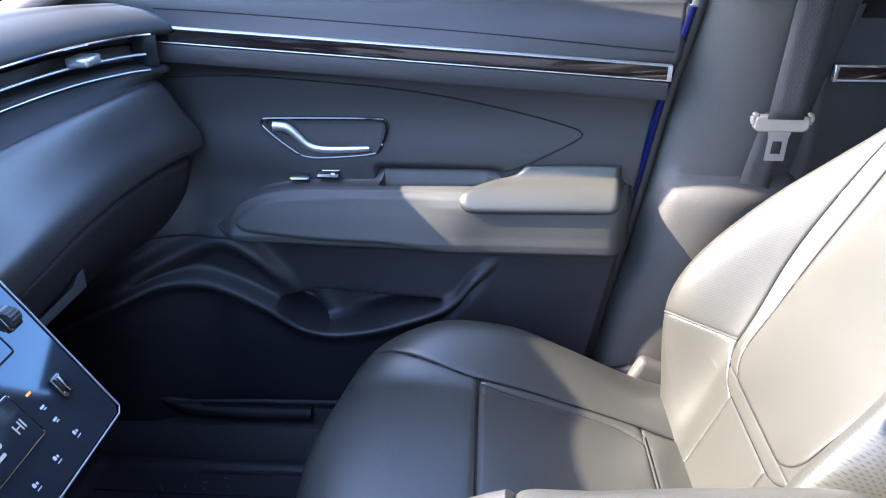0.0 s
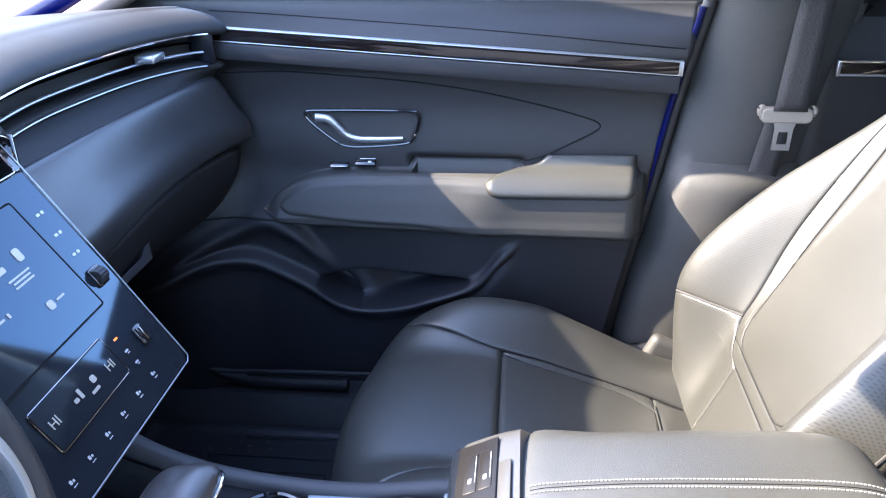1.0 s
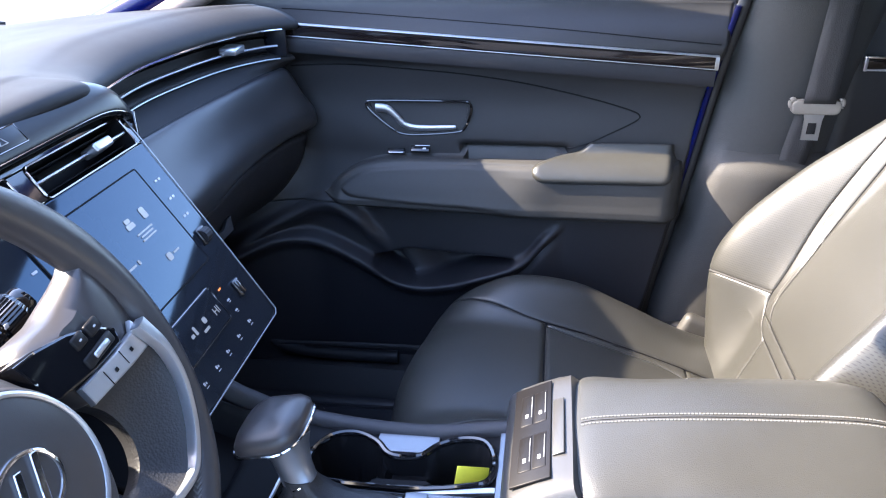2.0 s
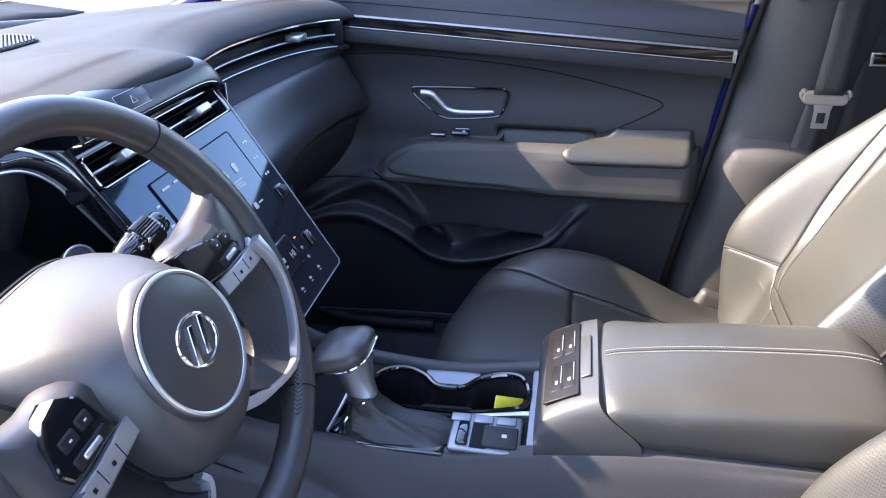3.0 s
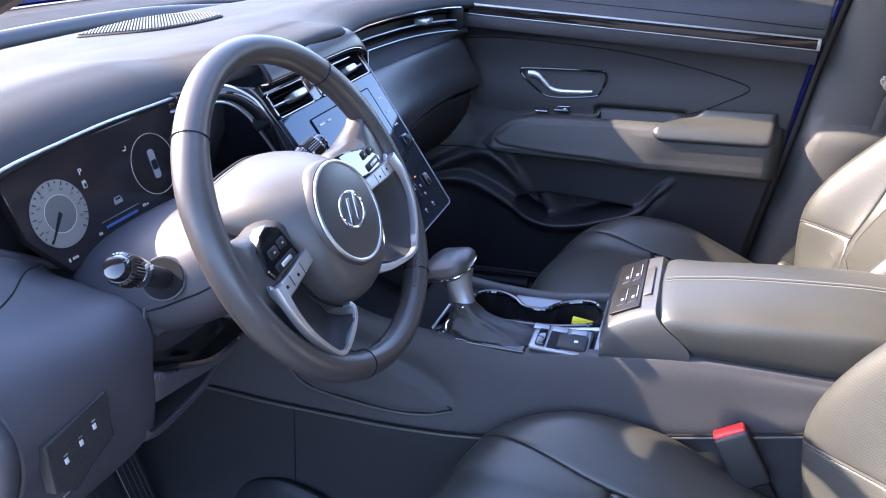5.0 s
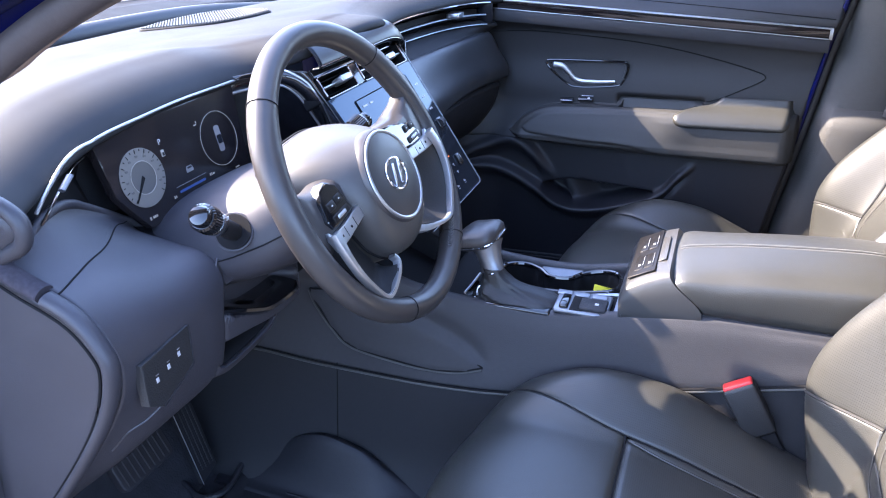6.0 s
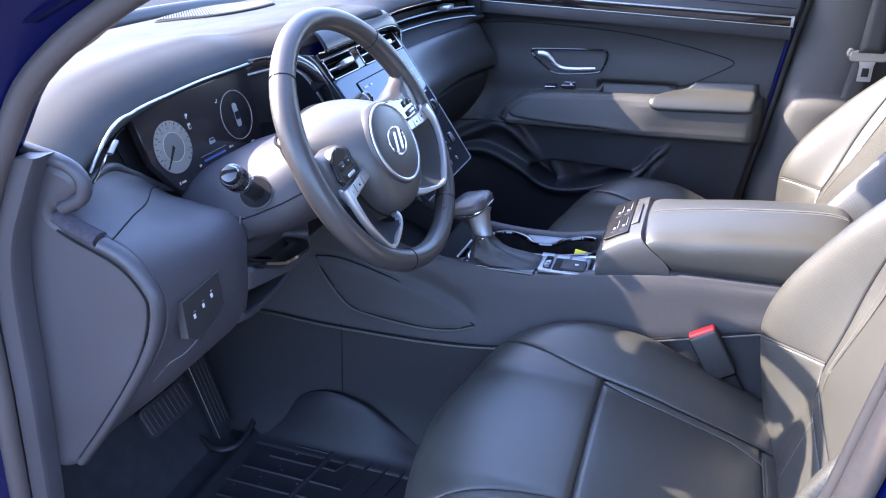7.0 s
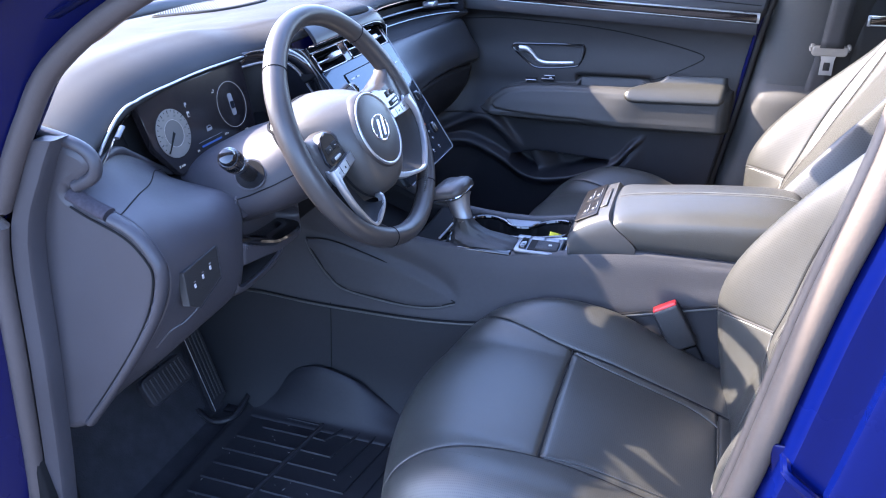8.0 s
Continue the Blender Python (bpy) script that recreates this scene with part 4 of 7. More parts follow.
    lip = spl([(-0.452, -0.514, 0.892), (-0.452, -0.512, 0.872), (-0.453, -0.503, 0.860), (-0.454, -0.480, 0.855), (-0.454, -0.443, 0.855), (-0.453, -0.415, 0.858), (-0.452, -0.395, 0.864), (-0.452, -0.380, 0.874)], 60)
    # floor painted near-black so the slot reads as shaded inside
    sheet("slot_floor", [[v + Vector((-0.07, 0, 0.003)), v + Vector((-0.004, 0, 0.0035))] for v in lip], BLACK, dash, "storage slot floor, blackened for shade", 0.002)
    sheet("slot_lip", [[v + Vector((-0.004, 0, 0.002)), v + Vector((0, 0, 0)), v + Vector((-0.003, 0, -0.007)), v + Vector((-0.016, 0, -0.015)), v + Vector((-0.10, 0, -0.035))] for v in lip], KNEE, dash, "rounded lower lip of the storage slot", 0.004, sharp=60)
    # slot back in the same near-black, standing in for deep shade
    sheet("storage_slot", [[Vector((-0.51, y, z)) for z in (0.83, 0.86, 0.91)] for y in np.linspace(-0.52, -0.36, 8)], BLACK, dash, "back of the slot under the column, blackened for shade", 0.003)
    # binnacle behind the cluster
    rows = [[Vector((x, y, z)) for x, z in ((EX(y) - 0.045, EZ(y) - 0.016), (EX(y) - 0.05, 1.07), (-0.615, 1.0), (-0.60, 0.985))] for y in np.linspace(-0.63, -0.13, 40)]
    sheet("binnacle", rows, PLASTIC, dash, "", 0.004)
    # bright line under the hood from the end vent round to the screen
    line = [(EX(y) + 0.0015, y, EZ(y) - 0.0095 + 0.003 * smooth(-0.40, -0.50, y)) for y in np.linspace(-0.50, -0.21, 24)]
    tube("hood_line", [(-0.549, -0.612, 1.092), (-0.551, -0.592, 1.108), (-0.556, -0.562, 1.126), (-0.566, -0.532, 1.131)] + line + [(-0.560, -0.168, 1.139), (-0.537, -0.160, 1.1365), (-0.513, -0.152, 1.122), (-0.501, -0.150, 1.108), (-0.493, -0.142, 1.088), (-0.492, -0.120, 1.050), (-0.490, -0.101, 1.020)], 0.0020, SATIN, dash, "bright metal line under the hood", sides=8, n=90)
    tube("hood_line", [(-0.592, -0.23, 1.116), (-0.570, -0.184, 1.118), (-0.549, -0.161, 1.116), (-0.530, -0.146, 1.097), (-0.515, -0.135, 1.065), (-0.503, -0.113, 1.020)], 0.0022, SATIN, dash, "bright metal inner line", sides=8, n=30)
    oa = spl([(-0.588, -0.22, 1.139), (-0.560, -0.168, 1.139), (-0.537, -0.160, 1.1365), (-0.513, -0.152, 1.122), (-0.501, -0.150, 1.108), (-0.493, -0.142, 1.088), (-0.492, -0.120, 1.050), (-0.490, -0.101, 1.020)], 30)
    ob_ = spl([(-0.592, -0.23, 1.116), (-0.570, -0.184, 1.118), (-0.549, -0.161, 1.116), (-0.530, -0.146, 1.097), (-0.515, -0.135, 1.065), (-0.503, -0.113, 1.020)], 30)
    sheet("line_band", [[a, a.lerp(b, 0.5) + Vector((-0.004, 0, 0)), b] for a, b in zip(oa, ob_)], GLOSS, dash, "gloss black band between the bright lines", 0.002)
    va = spl([(-0.562, -0.611, 1.092), (-0.566, -0.590, 1.107), (-0.573, -0.556, 1.124), (-0.592, -0.50, 1.125)], 20)
    vb = spl([(-0.560, -0.606, 1.066), (-0.570, -0.58, 1.076), (-0.582, -0.545, 1.068), (-0.598, -0.50, 1.040)], 20)
    sheet("end_vent", [[a, a.lerp(b, 0.5) + Vector((-0.02, 0, 0)), b] for a, b in zip(va, vb)], BLACK, dash, "dark end vent", 0.002)
    tube("hood_line", [(-0.551, -0.608, 1.078), (-0.554, -0.590, 1.089), (-0.562, -0.566, 1.101), (-0.577, -0.532, 1.110), (-0.592, -0.50, 1.111)], 0.0014, DARKCHROME, dash, "dark metal vent line", sides=8, n=24)
    tube("vent_tab", [(-0.550, -0.576, 1.103), (-0.556, -0.556, 1.112)], 0.0040, TRIMSATIN, dash, "satin vent adjuster tab", sides=10, flat=0.6)
    across = curve1([(0, 17.2), (6, 16), (12, 14.8), (21, 12.2), (30, 8.4), (36, 4.5), (39, 1)])
    seam = [skin[i][int(across(i))].lerp(skin[i][int(across(i)) + 1], across(i) % 1.0) for i in range(40)]
    tube("panel_seam", [v + Vector((0.0006, -0.0004, 0.0016)) for v in seam], 0.0012, BLACK, dash, "joint across the knee panel", sides=6)
    tube("panel_crease", [(-0.503, -0.637, 0.831), (-0.480, -0.629, 0.857), (-0.467, -0.611, 0.865), (-0.450, -0.590, 0.887), (-0.443, -0.579, 0.903)], 0.0016, KNEE, dash, "", sides=6, n=20)
    # end cap seen through the open door
    cap = spl([(-0.62, 1.136), (-0.57, 1.130), (-0.525, 1.120), (-0.510, 1.106), (-0.516, 1.088), (-0.545, 1.072), (-0.558, 1.058), (-0.53, 1.044), (-0.475, 1.022), (-0.448, 0.990), (-0.443, 0.962), (-0.462, 0.912), (-0.505, 0.848), (-0.57, 0.765), (-0.628, 0.697), (-0.652, 0.676), (-0.685, 0.668), (-0.72, 0.69), (-0.74, 0.76), (-0.745, 0.88), (-0.735, 1.0), (-0.70, 1.10)], 110, closed=True)
    slab("end_cap", [(x, -0.668, z) for x, z in cap], (0, -1, 0), 0.018, KNEE, dash, "grey plastic dashboard end cover", 0.0125, 3)
    # switch panel left of the wheel
    Mb = frame_of((-0.4405, -0.583, 0.925), (-0.03, 1, 0), (-0.10, 0, 1))
    slab("switch_panel", on(Mb, [(-0.060, -0.015), (-0.042, -0.027), (0.014, -0.010), (0.021, 0.033), (-0.055, 0.030)], 0.0085), Mb.col[2].xyz, 0.011, BOOT, dash, "dark switch panel with small white symbols", 0.002)
    tube("panel_frame", on(Mb, [(-0.042, -0.0275), (0.014, -0.0105), (0.0215, 0.033)], 0.0085), 0.0007, PLASTIC, dash, "thin grey frame", sides=6)
    for x, y in ((-0.040, 0.004), (-0.021, 0.008), (-0.003, 0.012)):
        rbox("switch_symbol", Mb @ Vector((x, y, 0.0082)), (0.0042, 0.0055, 0.0012), WHITE, dash, "", 0.0002, rot=Mb.to_3x3())
        rbox("switch_symbol", Mb @ Vector((x + 0.001, y + 0.0055, 0.0082)), (0.005, 0.0018, 0.0006), WHITE, dash, "", 0.0002, rot=Mb.to_3x3())
    # windshield defroster edge and speaker grille
    lo = spl([(-1.0, 0.068), (-0.98, 0.066), (-0.89, 0.090), (-0.845, 0.122), (-0.824, 0.18), (-0.825, 0.250)], 34)
    hi = spl([(-1.0, 0.069), (-1.03, 0.16), (-1.045, 0.29), (-1.0, 0.340), (-0.94, 0.330), (-0.87, 0.292), (-0.8255, 0.251)], 34)

    def dz(x, y):
        b = 0.012 * (y / 0.66) ** 2
        return curve1([(-1.17, 1.095 - b), (-1.10, 1.126 - b), (-0.95, 1.143 - b * 0.7), (-0.80, 1.155 - b * 0.4), (EX(y) - 0.105, EZ(y) + 0.003)])(x) + 0.0035
    edge = lo + hi[::-1][1:-1]
    gr = slab("speaker_grille", [(x, y, dz(x, y)) for x, y in edge], (0, 0, 1), 0.004, BLACK, dash, "ribbed grey speaker grille", 0)
    tube("grille_rim", [(x, y, dz(x, y)) for x, y in edge], 0.0024, SOFT, gr, "", sides=6, closed=True)
    bm = bmesh.new()
    rd, rn = Vector((0.63, -0.777)), Vector((0.777, 0.63))
    ring2 = [Vector(p) for p in edge]
    c = min(p.dot(rn) for p in ring2) + 0.004
    while c < max(p.dot(rn) for p in ring2):
        us = []
        for p, q in zip(ring2, ring2[1:] + ring2[:1]):
            a, b = p.dot(rn) - c, q.dot(rn) - c
            if a * b < 0:
                us.append((p + (q - p) * (a / (a - b))).dot(rd))
        if len(us) > 1 and max(us) - min(us) > 0.004:
            ends = [rd * u + rn * c for u in (min(us), max(us))]
            a0, a1 = [Vector((e.x, e.y, dz(e.x, e.y) + 0.002)) for e in ends]
            d = a1 - a0
            m4 = Matrix.Translation((a0 + a1) / 2) @ d.to_track_quat("X", "Z").to_matrix().to_4x4() @ Matrix.Diagonal((d.length, 0.0027, 0.004, 1))
            bmesh.ops.create_cube(bm, size=1, matrix=m4)
        c += 0.0054
    part("grille_ribs", bm, RIBGREY, gr, "fine pale grey ribs")
    for k in range(6):
        rbox("moulded_mark", (-0.5635 + 0.0028 * k, 0.586 + 0.0036 * k, 1.1605), (0.0022, 0.0026, 0.0006), STITCH, dash, "", 0.0002)
    # raised border of the end cover
    edge = spl([(-0.558, 1.058), (-0.53, 1.044), (-0.475, 1.022), (-0.448, 0.990), (-0.443, 0.962), (-0.462, 0.912), (-0.505, 0.848), (-0.57, 0.765), (-0.63, 0.694)], 90)
    tube("end_cap_border", [(x, -0.664, z) for x, z in edge[17:]], 0.0075, KNEE, dash, "raised grey border of the end cover", sides=14, up=(0, 1, 0), flat=1.3)
    tube("fabric_strip", [(x + 0.001, -0.661, z + 0.001) for x, z in edge[:17]], 0.0085, FABRIC, dash, "purple-grey woven strip beside the end cover", sides=14, up=(0, 1, 0), flat=1.3)
    tube("end_cap_border", [(x, -0.662, z) for x, z in spl([(-0.61, 1.139), (-0.57, 1.133), (-0.525, 1.122), (-0.508, 1.106), (-0.514, 1.086), (-0.545, 1.070)], 30)], 0.0080, KNEE, dash, "", sides=14, up=(0, 1, 0))
    tube("end_cap_joint", [(x, -0.6715, z) for x, z in spl([(-0.552, 1.046), (-0.53, 1.035), (-0.480, 1.013), (-0.455, 0.985), (-0.451, 0.960), (-0.470, 0.910), (-0.512, 0.846), (-0.577, 0.763), (-0.625, 0.704)], 60)], 0.0016, BLACK, dash, "dark joint of the end cover", sides=6)


build_dash()

# ---- instrument cluster ----
CLUSTERGLASS = mat("cluster_glass", (0.012, 0.010, 0.011), 0.16, spec=0.40, var=0.05)
cluster = thing("instrument_cluster", "lit digital instrument cluster behind the wheel", "display", at=(-0.58, -0.36, 1.06))
MC = pose(0.58, 0.36, -1.06) @ frame_of((-0.578, -0.357, 1.068), (0, 1, 0), (-0.20, 0, 0.98))
nC = MC.col[2].xyz
slab("screen", on(MC, [(-0.134, 0.060), (-0.128, -0.012), (-0.092, -0.064), (0.120, -0.060), (0.134, 0.062)][::-1], 0.0), nC, 0.012, CLUSTERGLASS, cluster, "dark glossy display glass")
ORANGE = glow("orange_mark", (0.9, 0.2, 0.03), 0.10)
DIAL = glow("dial_face", (0.12, 0.117, 0.11), 0.012)
DIALMID = glow("dial_middle", (0.07, 0.07, 0.068), 0.010)
LCD = glow("lcd_white", (0.22, 0.22, 0.21), 0.035)
LCDBLUE = glow("lcd_blue", (0.02, 0.05, 0.17), 0.03)
dial = slab("speed_dial", on(MC, circle(0.036, 40, -0.080, -0.003), 0.0016), nC, 0.001, DIAL, cluster, "pale round speedometer face", 0.0003)
slab("dial_centre", on(MC, circle(0.020, 32, -0.080, -0.003), 0.0022), nC, 0.001, DIALMID, dial, "", 0.0003)
slab("needle", on(MC, [(-0.0815, 0.000), (-0.0785, -0.004), (-0.1025, -0.0285), (-0.1035, -0.0275)], 0.0028), nC, 0.0005, BLACK, dial, "dark pointer", 0)
for i in range(21):
    a = radians(225 - 270 * i / 20)
    c, s = math.cos(a), math.sin(a)
    r0 = 0.030 if i % 2 == 0 else 0.032
    slab("tick", on(MC, [(-0.080 + r * c - w * s, -0.003 + r * s + w * c) for r, w in ((r0, -0.0005), (0.0345, -0.0005), (0.0345, 0.0005), (r0, 0.0005))], 0.0024), nC, 0.0004, BLACK, dial, "", 0)
tube("gauge_ring", on(MC, circle(0.037, 48, 0.073, 0.001), 0.001), 0.00040, LCD, cluster, "thin white gauge ring", sides=6, closed=True)
slab("car_symbol", on(MC, rrect(0.011, 0.036, 0.004, 0.073, 0.001), 0.0012), nC, 0.0006, DIMLCD, cluster, "", 0)
slab("car_symbol", on(MC, rrect(0.009, 0.012, 0.002, 0.073, 0.0), 0.0018), nC, 0.0006, SCREEN, cluster, "", 0)
tube("dial_ring", on(MC, circle(0.020, 40, -0.080, -0.003), 0.0024), 0.0004, LCD, dial, "", sides=5, closed=True)
for i in range(9):
    a = radians(205 - 230 * i / 8)
    slab("dial_number", on(MC, rrect(0.0042, 0.0026, 0.0008, -0.080 + 0.0265 * math.cos(a), -0.003 + 0.0265 * math.sin(a)), 0.0024), nC, 0.0004, DIALMID, dial, "", 0)
slab("car_symbol", on(MC, [(-0.007, -0.022), (0.006, -0.022), (0.006, -0.018), (0.004, -0.014), (-0.005, -0.014), (-0.007, -0.018)], 0.0012), nC, 0.0006, DIMLCD, cluster, "", 0)
slab("car_symbol", on(MC, [(-0.0045, -0.0175), (0.0035, -0.0175), (0.0030, -0.0150), (-0.0040, -0.0150)], 0.0018), nC, 0.0006, SCREEN, cluster, "", 0)
slab("fuel_bar", on(MC, rrect(0.052, 0.0030, 0.001, -0.004, -0.040), 0.0012), nC, 0.0006, LCDBLUE, cluster, "blue bar", 0)
slab("fuel_bar", on(MC, rrect(0.060, 0.0006, 0.0002, -0.004, -0.033), 0.0012), nC, 0.0006, DIMLCD, cluster, "", 0)
slab("readout", on(MC, rrect(0.0055, 0.0085, 0.001, -0.036, 0.014), 0.0012), nC, 0.0006, LCD, cluster, "", 0)
slab("readout", on(MC, rrect(0.0030, 0.0045, 0.0005, -0.036, 0.013), 0.0020), nC, 0.0004, SCREEN, cluster, "", 0)
for x, y, w, h in ((-0.091, -0.052, 0.0022, 0.0040), (-0.086, -0.052, 0.0020, 0.0028), (-0.083, -0.052, 0.0020, 0.0028), (-0.080, -0.052, 0.0020, 0.0028), (0.033, -0.038, 0.0016, 0.0034), (0.036, -0.038, 0.0016, 0.0034), (0.040, -0.0385, 0.0030, 0.0020), (0.088, -0.046, 0.0016, 0.0022), (0.091, -0.046, 0.0016, 0.0022), (0.094, -0.046, 0.0030, 0.0016), (-0.042, -0.043, 0.0016, 0.0034), (-0.039, -0.043, 0.0014, 0.0030), (0.035, 0.030, 0.0050, 0.0014), (0.038, 0.033, 0.0014, 0.0030)):
    slab("readout", on(MC, rrect(w, h, 0.0004, x, y), 0.0012), nC, 0.0006, LCD, cluster, "", 0)


# ---- text ----
def text(name, s, M, x, y, size, m, parent, z=0.0012):
    cu = bpy.data.curves.new(name, "FONT")
    cu.body, cu.size, cu.align_x, cu.align_y, cu.extrude = s, size, "CENTER", "CENTER", 0.0002
    ob = new(name, cu)
    ob.data.materials.append(m)
    ob.parent = parent
    ob.matrix_local = M @ Matrix.Translation((x, y, z))
    return ob


text("gear_letter", "P", MC, -0.036, 0.028, 0.010, WHITE, cluster)

# ---- centre stack ----
stack = thing("centre_stack", "gloss black centre stack with vents and touchscreen", "car console", at=(-0.40, 0, 0.87))
MS = pose(0.40, 0, -0.87) @ frame_of((-0.3394, 0.0, 0.8811), (0, 1, 0), (-0.5446, 0, 0.8387))
nS = MS.col[2].xyz


def build_stack():
    slab("panel", on(MS, [(-0.098, 0.0), (0.136, 0.0), (0.143, 0.006), (0.147, 0.125), (0.149, 0.255), (-0.149, 0.255), (-0.146, 0.205), (-0.132, 0.160), (-0.112, 0.110), (-0.104, 0.006)], 0), nS, 0.012, SCREEN, stack, "gloss black panel", 0.002)
    tube("panel_edge", on(MS, [(0.118, 0.314), (0.140, 0.309), (0.150, 0.295), (0.151, 0.262), (0.148, 0.125), (0.144, 0.004), (0.137, -0.001), (-0.098, -0.001)], 0.0005), 0.0009, TRIMSATIN, stack, "thin metal panel edge", sides=6)
    MT = MS @ Matrix.Translation((0.008, 0.171, 0.0016))
    nT = MT.col[2].xyz
    ts = slab("touchscreen", on(MT, rrect(0.190, 0.126, 0.002), 0.0), nT, 0.001, SCREEN, stack, "touchscreen glass", 0.0003)
    tube("screen_frame", on(MS, rrect(0.192, 0.128, 0.003, 0.008, 0.171), 0.0014), 0.0009, BLACK, stack, sides=5, closed=True)
    cd = slab("climate_display", on(MS, rrect(0.115, 0.042, 0.002, 0.008, 0.065), 0.0022), nS, 0.001, SCREEN, stack, "small climate display", 0.0003)
    tube("screen_frame", on(MS, rrect(0.117, 0.044, 0.003, 0.008, 0.065), 0.0014), 0.0008, DARKCHROME, stack, sides=5, closed=True)

    def mark(x, y, w, h, m=WHITE, z=0.0006, par=stack, nm="key_mark"):
        M_, n_, x, y, z = (MT, nT, x - 0.008, y - 0.171, 0.0008) if par is ts else (MS, nS, x, y, z)
        return slab(nm, on(M_, rrect(w, h, min(w, h) * 0.3, x, y), z), n_, 0.0004, m, par, "", 0)
    for v in (0.211, 0.186, 0.161):
        mark(0.122, v, 0.005, 0.0028)
        mark(0.129, v, 0.004, 0.0034)
        mark(-0.098, v, 0.007, 0.0025)
    for sx in (0.125,):
        rbox("dial_frame", MS @ Vector((sx, 0.130, 0.001)), (0.018, 0.022, 0.006), GLOSS, stack, "", 0.003, 3, rot=MS.to_3x3())
        rings = []
        for q in np.linspace(-0.0065, 0.0065, 5):
            rings.append([MS @ Vector((sx + q, 0.130 + (0.0080 + (0.0006 if j % 2 else 0)) * math.cos(j * math.pi / 14), 0.002 + (0.0075 + (0.0006 if j % 2 else 0)) * math.sin(j * math.pi / 14))) for j in range(28)])
        loft("dial", rings, PLASTIC, stack, "knurled black roller dial", sharp=20)
    rbox("temperature_toggle", MS @ Vector((0.112, 0.058, 0.002)), (0.014, 0.022, 0.006), GLOSS, stack, "gloss toggle", 0.003, 3, rot=MS.to_3x3())
    rbox("toggle_edge", MS @ Vector((0.112, 0.058, 0.006)), (0.0025, 0.016, 0.0015), DARKCHROME, stack, "", 0.0005, rot=MS.to_3x3())
    for x in (-0.095, -0.064, -0.034, -0.004, 0.025, 0.056, 0.088):
        mark(x - 0.0015, 0.0225, 0.0028, 0.0038)
        mark(x + 0.0020, 0.0218, 0.0018, 0.0024)
        mark(x, 0.0175, 0.0055, 0.0008)
    for x, y in ((0.083, 0.058), (0.083, 0.043)):
        mark(x, y, 0.0052, 0.0020)
        mark(x + 0.001, y - 0.0028, 0.0034, 0.0010)
    mark(0.083, 0.074, 0.006, 0.002, ORANGE, nm="indicator")
    # screen content
    S = lambda x, y, w, h: mark(x, y, w, h, LCD, 0.0030, ts if y > 0.1 else cd, "screen_mark")
    text("radio_number", "101.3", MT, -0.050, 0.013, 0.019, LCD, ts, 0.0006)
    for q in ((0.036, 0.190, 0.014, 0.006), (0.036, 0.196, 0.009, 0.005), (0.066, 0.193, 0.009, 0.013), (0.050, 0.178, 0.030, 0.0018), (0.050, 0.174, 0.024, 0.0018), (0.050, 0.170, 0.027, 0.0018), (0.053, 0.140, 0.009, 0.009), (0.068, 0.140, 0.012, 0.0022), (-0.046, 0.168, 0.026, 0.0022), (-0.004, 0.157, 0.016, 0.0022), (0.010, 0.157, 0.003, 0.005), (-0.042, 0.143, 0.005, 0.012), (-0.030, 0.147, 0.012, 0.0022), (-0.07, 0.222, 0.016, 0.0028), (-0.048, 0.222, 0.010, 0.0028)):
        S(*q)
    text("climate_text", "HI", MS, 0.052, 0.062, 0.013, LCD, cd, 0.0030)
    text("climate_text", "HI", MS, -0.036, 0.066, 0.013, LCD, cd, 0.0030)
    for q in ((0.026, 0.066, 0.007, 0.007), (0.020, 0.057, 0.012, 0.003), (0.004, 0.066, 0.004, 0.010), (-0.004, 0.064, 0.006, 0.004)):
        S(*q)
    # vents in the plane of the panel
    top = MS.copy()
    for u0, u1, v0, v1 in ((-0.148, 0.150, 0.2915, 0.305), (-0.050, -0.024, 0.2555, 0.291), (0.1405, 0.150, 0.2555, 0.291)):
        slab("vent_surround", on(MS, [(u0, v0), (u1, v0), (u1, v1), (u0, v1)], 0.0), nS, 0.012, GLOSS, stack, "", 0.001)
    for u0, u1 in ((-0.146, -0.050), (-0.024, 0.1405)):
        uc, w = (u0 + u1) / 2, u1 - u0
        ring = lambda z, g=0.0: on(MS, rrect(w - g, 0.0355 - g, 0.005, uc, 0.2735), z)
        vt = tube("vent_frame", ring(0.0006), 0.0013, DARKCHROME, stack, "thin dark bright vent frame", sides=6, closed=True)
        loft("vent_tunnel", [ring(0.0, 0.001), ring(-0.02, 0.002), ring(-0.045, 0.004)], BLACK, stack, "", caps=False)
        slab("vent_back", ring(-0.044, 0.004), nS, 0.002, BLACK, stack, "", 0)
        for v in (0.262, 0.285):
            rbox("vent_blade", MS @ Vector((uc, v, -0.024)), (w - 0.004, 0.0020, 0.020), BLACK, stack, "", 0.001, rot=MS.to_3x3())
        bl = rbox("vent_blade", MS @ Vector((uc, 0.2735, -0.010)), (w - 0.004, 0.0030, 0.018), SATIN, stack, "bright vent blade", 0.001, rot=MS.to_3x3())
        rbox("vent_tab", MS @ Vector((uc + (0.020 if u0 > -0.1 else 0.012), 0.2735, 0.002)), (0.032, 0.011, 0.022), SATIN, bl, "satin vent adjuster tab", 0.003, 3, rot=MS.to_3x3())
    o = Matrix.Translation((0.40, 0, -0.87))
    P = lambda x, y, z: o @ Vector((x, y, z))
    rows = []
    for y in np.linspace(-0.150, 0.154, 44):
        e = 0.020 * (max(0.0, y) / 0.156) ** 6
